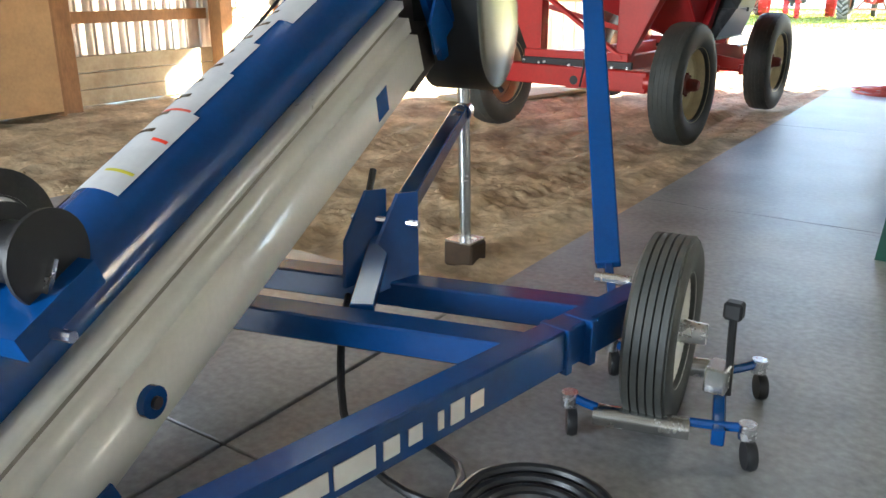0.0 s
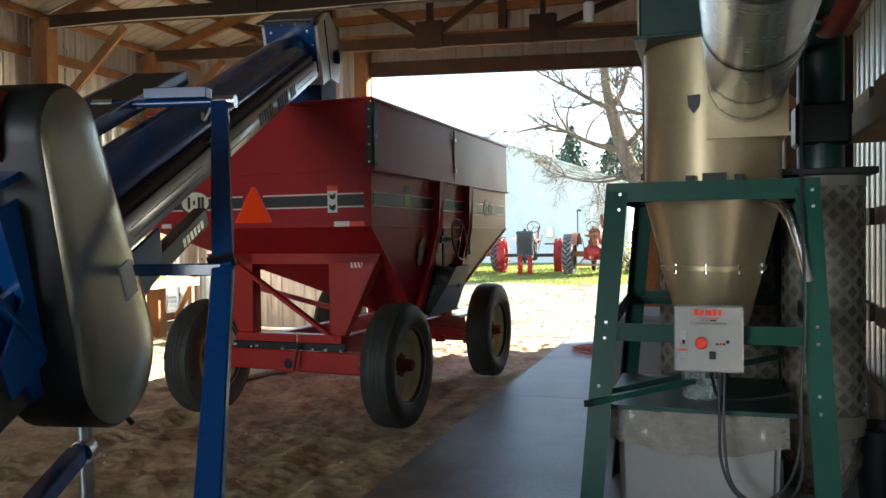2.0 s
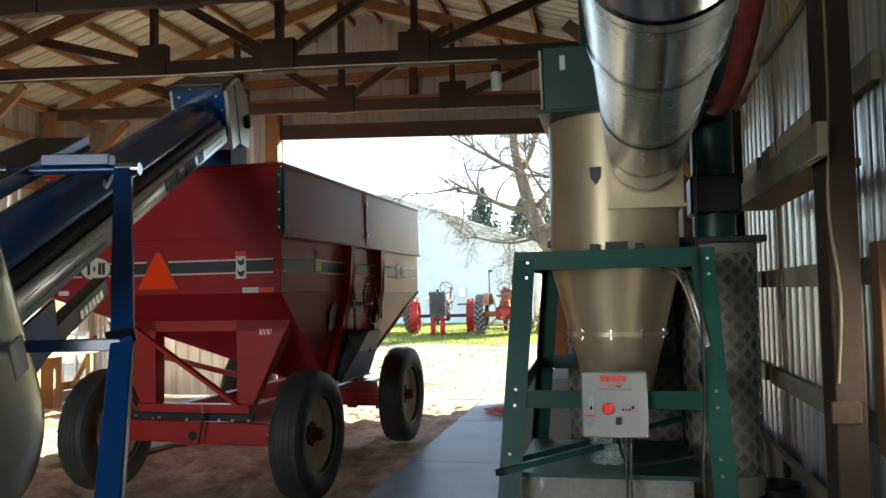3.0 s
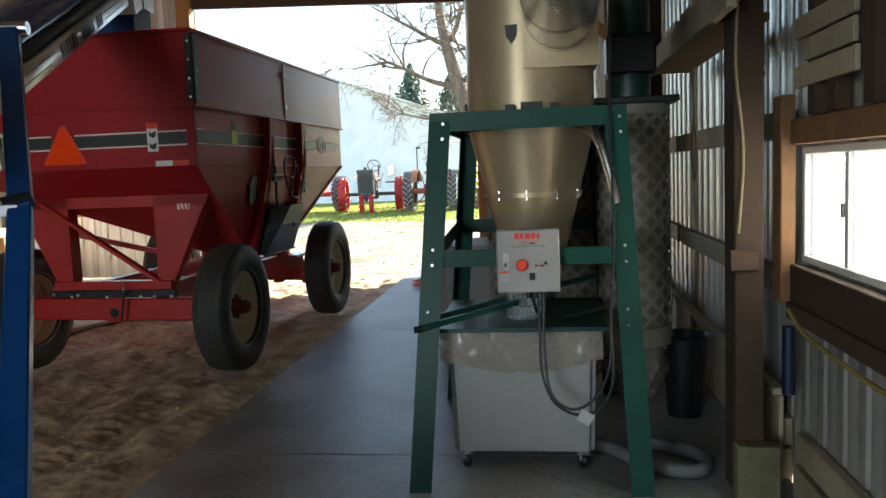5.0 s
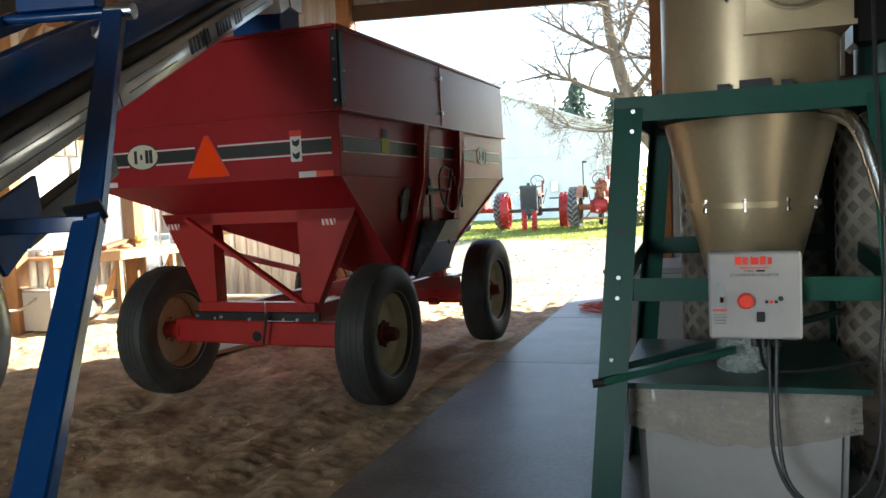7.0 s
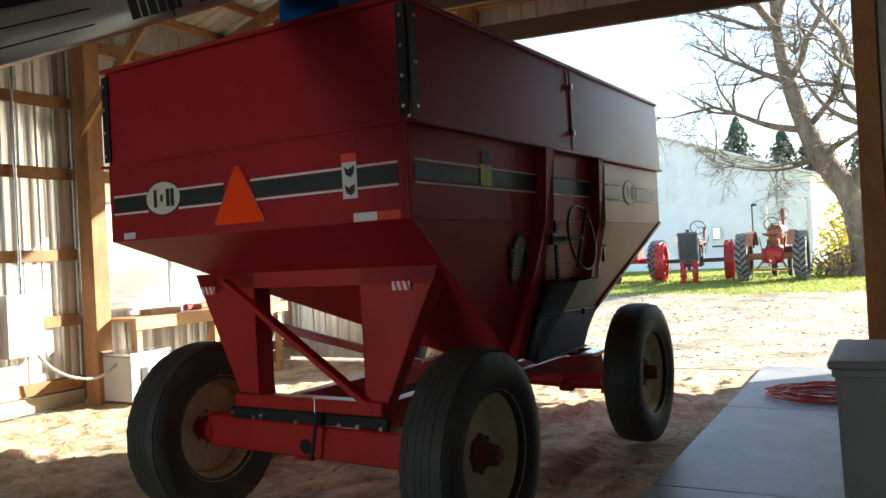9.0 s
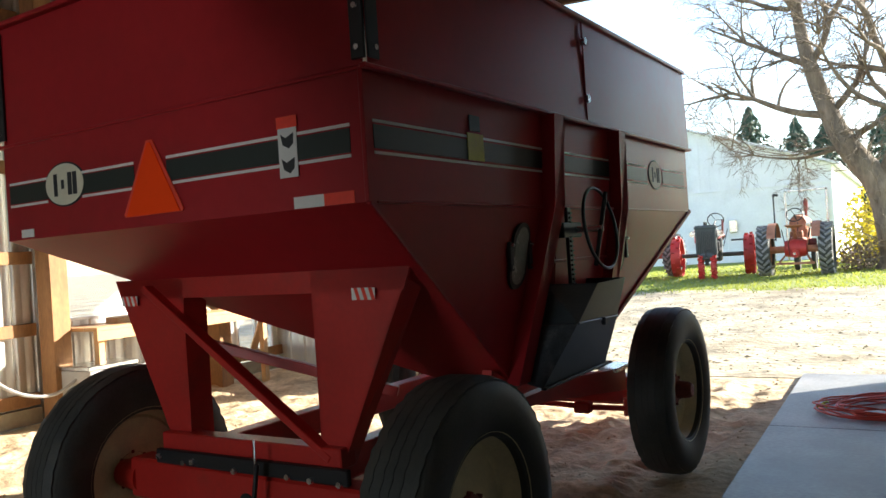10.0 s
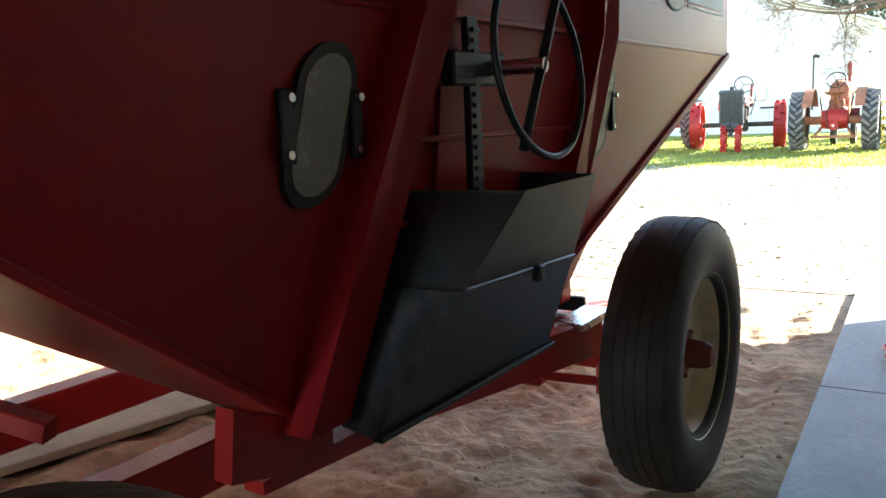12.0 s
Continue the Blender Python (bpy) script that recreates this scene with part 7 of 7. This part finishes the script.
dr = part("door", box(B(), -4.25, -2.85, SY - 0.05, SY - 0.003, 0.4, 3.0, bevel=0.01), SHEDWHITE, shed)
for a, b, c, d in ((-4.3, -4.22, 0.4, 3.05), (-2.88, -2.8, 0.4, 3.05), (-4.3, -2.8, 3.0, 3.07)):
    part("door_frame", box(B(), a, b, SY - 0.07, SY - 0.003, c, d), GALV, dr)
part("meter_box", box(B(), -6.35, -6.05, SY - 0.15, SY - 0.003, 1.6, 2.1, bevel=0.02), GALV, shed)
part("roof_vent", cyl(B(), (-6.6, 41, 5.4), (-6.6, 41, 6.35), 0.08, seg=12), GALV, shed)
part("vent_cap", cyl(B(), (-6.6, 41, 6.35), (-6.6, 41, 6.5), 0.16, seg=14), GALV, shed)

# bare tree
rng = random.Random(21)
tree = thing("bare_tree", pose(-0.55, 28.6, GZ(-0.5, 28.6) - 0.05), "old leaning bare tree with a thick trunk and spreading branches", "tree")
trunk_pts = [(0, 0, 0), (-0.08, 0, 0.8), (-0.36, 0.1, 2.2), (-1.05, 0.1, 3.35), (-1.4, 0.2, 4.2), (-1.8, 0.2, 5.6), (-2.05, 0.3, 7.2), (-2.1, 0.3, 10.0)]
part("trunk", pipe(B(), trunk_pts, lambda t: 0.37 * (1 - t) ** 0.8 + 0.06 + 0.25 * max(0, 0.08 - t) / 0.08, 16, 5), BARK, tree, "", 60)
limbs, twigs = B(), B()
def grow(p, d, length, r, level):
    pts = [p]
    q, dd = Vector(p), Vector(d).normalized()
    n = 5
    for k in range(n):
        dd = (dd + Vector((rng.uniform(-1, 1), rng.uniform(-1, 1), rng.uniform(-0.7, 0.9) - (0.35 if level > 1 else 0.0))) * 0.34).normalized()
        q = q + dd * (length / n)
        pts.append(q.copy())
    pipe(limbs if level < 2 else twigs, pts, lambda t: r * (1 - 0.8 * t), 8 if level < 2 else 4, 2 if level < 2 else 1)
    if level >= 4:
        return
    for k in range((6, 7, 5, 4)[level]):
        i = rng.randint(1, n)
        a = (Vector(pts[i]) - Vector(pts[i - 1])).normalized()
        side = Vector((rng.uniform(-1, 1), rng.uniform(-1, 1), rng.uniform(-0.6, 0.9)))
        nd = (a * 0.8 + side * 0.85).normalized()
        grow(Vector(pts[i]), nd, length * rng.uniform(0.4, 0.62), max(r * 0.42, 0.006), level + 1)
for z_i, d, L, r in ((4, (-1.0, -0.1, 0.12), 3.3, 0.12), (3, (-1.0, 0.1, -0.12), 3.0, 0.06), (3, (-0.8, -0.3, -0.35), 2.4, 0.04), (2, (0.35, 0.3, 1.2), 5.0, 0.22), (4, (0.9, -0.3, 0.5), 3.0, 0.1), (5, (-1.0, 0.3, 0.35), 3.2, 0.1), (5, (0.7, -0.4, 0.8), 3.2, 0.11), (6, (-0.8, -0.3, 0.7), 3.6, 0.13), (6, (0.6, 0.5, 1.0), 3.4, 0.12), (6, (-0.9, 0.4, 0.3), 3.0, 0.08), (3, (1.0, 0.1, 0.7), 2.6, 0.09)):
    grow(Vector(trunk_pts[z_i]), Vector(d), L, r, 0)
for k in range(150):
    f = rng.uniform(0.3, 5.2)
    i = min(int(f), 5)
    p = Vector(trunk_pts[i]).lerp(Vector(trunk_pts[i + 1]), f - i)
    a = rng.uniform(0, 2 * math.pi)
    d = Vector((math.cos(a), math.sin(a), rng.uniform(0.2, 1.3))).normalized()
    grow(p + Vector((math.cos(a), math.sin(a), 0)) * 0.22, d, rng.uniform(0.5, 1.5), 0.014, 3)
part("limb", limbs, BARK, tree, "", 60)
part("crown", twigs, BARK, tree, "fine bare twigs", 60)

def spruce(x, y, h, r, seed):
    rng2 = random.Random(seed)
    t = thing("spruce_tree", pose(x, y, 0.3), "dark green spruce, behind the shed or added out of view", "tree", "spruces behind the shed")
    part("trunk", cyl(B(), (0, 0, 0), (0, 0, h * 0.95), 0.25, 0.03, seg=10), BARK, t)
    bm = B()
    for k in range(1400):
        f = rng2.random() ** 0.8
        a = rng2.uniform(0, 2 * math.pi)
        rr = r * (1 - f) * rng2.uniform(0.3, 1.1) ** 0.8 * (1 + 0.22 * math.sin(f * 37 + 3 * a) + 0.15 * math.sin(5 * a + seed))
        c = Vector((rr * math.cos(a), rr * math.sin(a), h * (0.1 + 0.9 * f)))
        out = Vector((math.cos(a), math.sin(a), -0.35)) * rng2.uniform(0.3, 0.6) * (0.4 + 0.6 * (1 - f))
        sd = Vector((-math.sin(a), math.cos(a), 0)) * rng2.uniform(0.1, 0.28)
        v = [bm.verts.new(c - sd), bm.verts.new(c + out + Vector((0, 0, rng2.uniform(-0.1, 0.15)))), bm.verts.new(c + sd), bm.verts.new(c + Vector((0, 0, 0.22)))]
        bm.faces.new((v[0], v[1], v[3]))
        bm.faces.new((v[1], v[2], v[3]))
    part("needles", bm, NEEDLE, t, "", None)
# the last four are added out of view to dim the wagon side's sky reflection
for q in ((-9.9, 68, 10.4, 4.2, 1), (-5.0, 72, 9.6, 4.0, 2), (-1.2, 70, 9.4, 3.8, 3), (-7.8, 78, 10.5, 4.2, 4), (2.6, 74, 10.5, 3.0, 5), (8.0, 80, 9.5, 3.0, 6), (13.5, 78, 11.5, 3.4, 7), (19.0, 80, 12.5, 3.6, 8), (25.0, 76, 12.0, 3.6, 9), (31.5, 74, 12.5, 3.8, 10)):
    spruce(*q)

def leaf_cloud(name, label, cat, c, size, n, m, seed, leaf=0.09):
    rng2 = random.Random(seed)
    bm = B()
    for k in range(n):
        d = Vector((rng2.gauss(0, 1), rng2.gauss(0, 1), abs(rng2.gauss(0, 1)))).normalized() * rng2.random() ** 0.5
        p = Vector(c) + Vector((d.x * size[0], d.y * size[1], d.z * size[2]))
        u, w = Vector((rng2.uniform(-1, 1), rng2.uniform(-1, 1), rng2.uniform(-1, 1))).normalized() * leaf, Vector((rng2.uniform(-1, 1), rng2.uniform(-1, 1), rng2.uniform(-1, 1))).normalized() * leaf * 0.6
        bm.faces.new([bm.verts.new(p + q) for q in (-u, w, u, -w)])
    t = thing(name, pose(0, 0, 0), label, cat)
    part("leaves", bm, m, t, "", None)
    st = B()
    for k in range(14):
        a = rng2.uniform(0, 6.28)
        pipe(st, [(c[0], c[1], c[2] - 0.1), (c[0] + 0.5 * size[0] * math.cos(a), c[1] + 0.5 * size[1] * math.sin(a), c[2] + size[2] * 0.5), (c[0] + 0.8 * size[0] * math.cos(a), c[1] + 0.8 * size[1] * math.sin(a), c[2] + size[2] * rng2.uniform(0.6, 0.95))], 0.012, 4, 2)
    part("stems", st, BARK, t)
leaf_cloud("yellow_bush", "yellow-leaved autumn bush beside the tree", "bush", (-1.05, 33.5, 0.4), (1.3, 1.3, 2.6), 2600, LEAFY, 5)
leaf_cloud("brush_pile", "tangled brown brush round the tree foot", "brush", (-1.35, 28.9, 0.42), (0.8, 0.7, 0.8), 700, BARK, 6, 0.06)

# clods and tufts in the yard, blades on the lawn
bm = B()
rng = random.Random(3)
for k in range(2000):
    y = 14.9 + 9.3 * rng.random() ** 1.2
    x = rng.uniform(-9, 3)
    s = rng.uniform(0.01, 0.03) * (1.6 if rng.random() < 0.06 else 1)
    z = ground_z(x, y)
    top = bm.verts.new((x + rng.uniform(-0.3, 0.3) * s, y, z + s * rng.uniform(0.25, 0.8)))
    ring = [bm.verts.new((x + s * math.cos(a) * rng.uniform(0.9, 3.2), y + s * math.sin(a) * rng.uniform(0.7, 1.3), z - 0.01)) for a in (0, 1.25, 2.5, 3.77, 5.0)]
    for i in range(5):
        bm.faces.new((ring[i], ring[(i + 1) % 5], top))
solid("yard_clods", bm, GRAVEL, "loose clods and straw scattered over the yard", "clods", "", "stuff", None)
bm = B()
for k in range(26000):
    x = rng.uniform(-11, 4)
    y = 23.75 + 0.9 * noise.noise(Vector((x * 0.35, 0, 2))) - 0.05 * (x + 4) + 12.5 * rng.random() ** 1.2 - 0.8 * rng.random() ** 4
    if k % 60 == 0:
        y, x = rng.uniform(15.2, 17.5), rng.uniform(-0.5, 1.8)
    z = ground_z(x, y)
    h = rng.uniform(0.025, 0.065)
    a = rng.uniform(0, 6.28)
    w = Vector((math.cos(a), math.sin(a), 0)) * 0.02
    p = Vector((x, y, z - 0.005))
    bm.faces.new((bm.verts.new(p - w), bm.verts.new(p + w), bm.verts.new(p + Vector((rng.uniform(-0.05, 0.05), rng.uniform(-0.05, 0.05), h)))))
solid("grass_blades", bm, BLADE, "short green grass of the lawn", "grass", "", "stuff", None)
# clods in the barn's dirt
bm = B()
for k in range(1500):
    x, y = rng.uniform(-8.2, -1.5), rng.uniform(2.8, 14.4)
    s = rng.uniform(0.006, 0.024)
    z = barn_dirt_z(x, y)
    top = bm.verts.new((x, y, z + s * rng.uniform(0.5, 0.9)))
    ring = [bm.verts.new((x + s * math.cos(a) * rng.uniform(0.7, 1.4), y + s * math.sin(a) * rng.uniform(0.7, 1.4), z - 0.004)) for a in (0, 1.25, 2.5, 3.77, 5.0)]
    for i in range(5):
        bm.faces.new((ring[i], ring[(i + 1) % 5], top))
solid("dirt_crumbs", bm, DIRT, "loose crumbs of dirt on the barn floor", "dirt", "", "stuff", None)
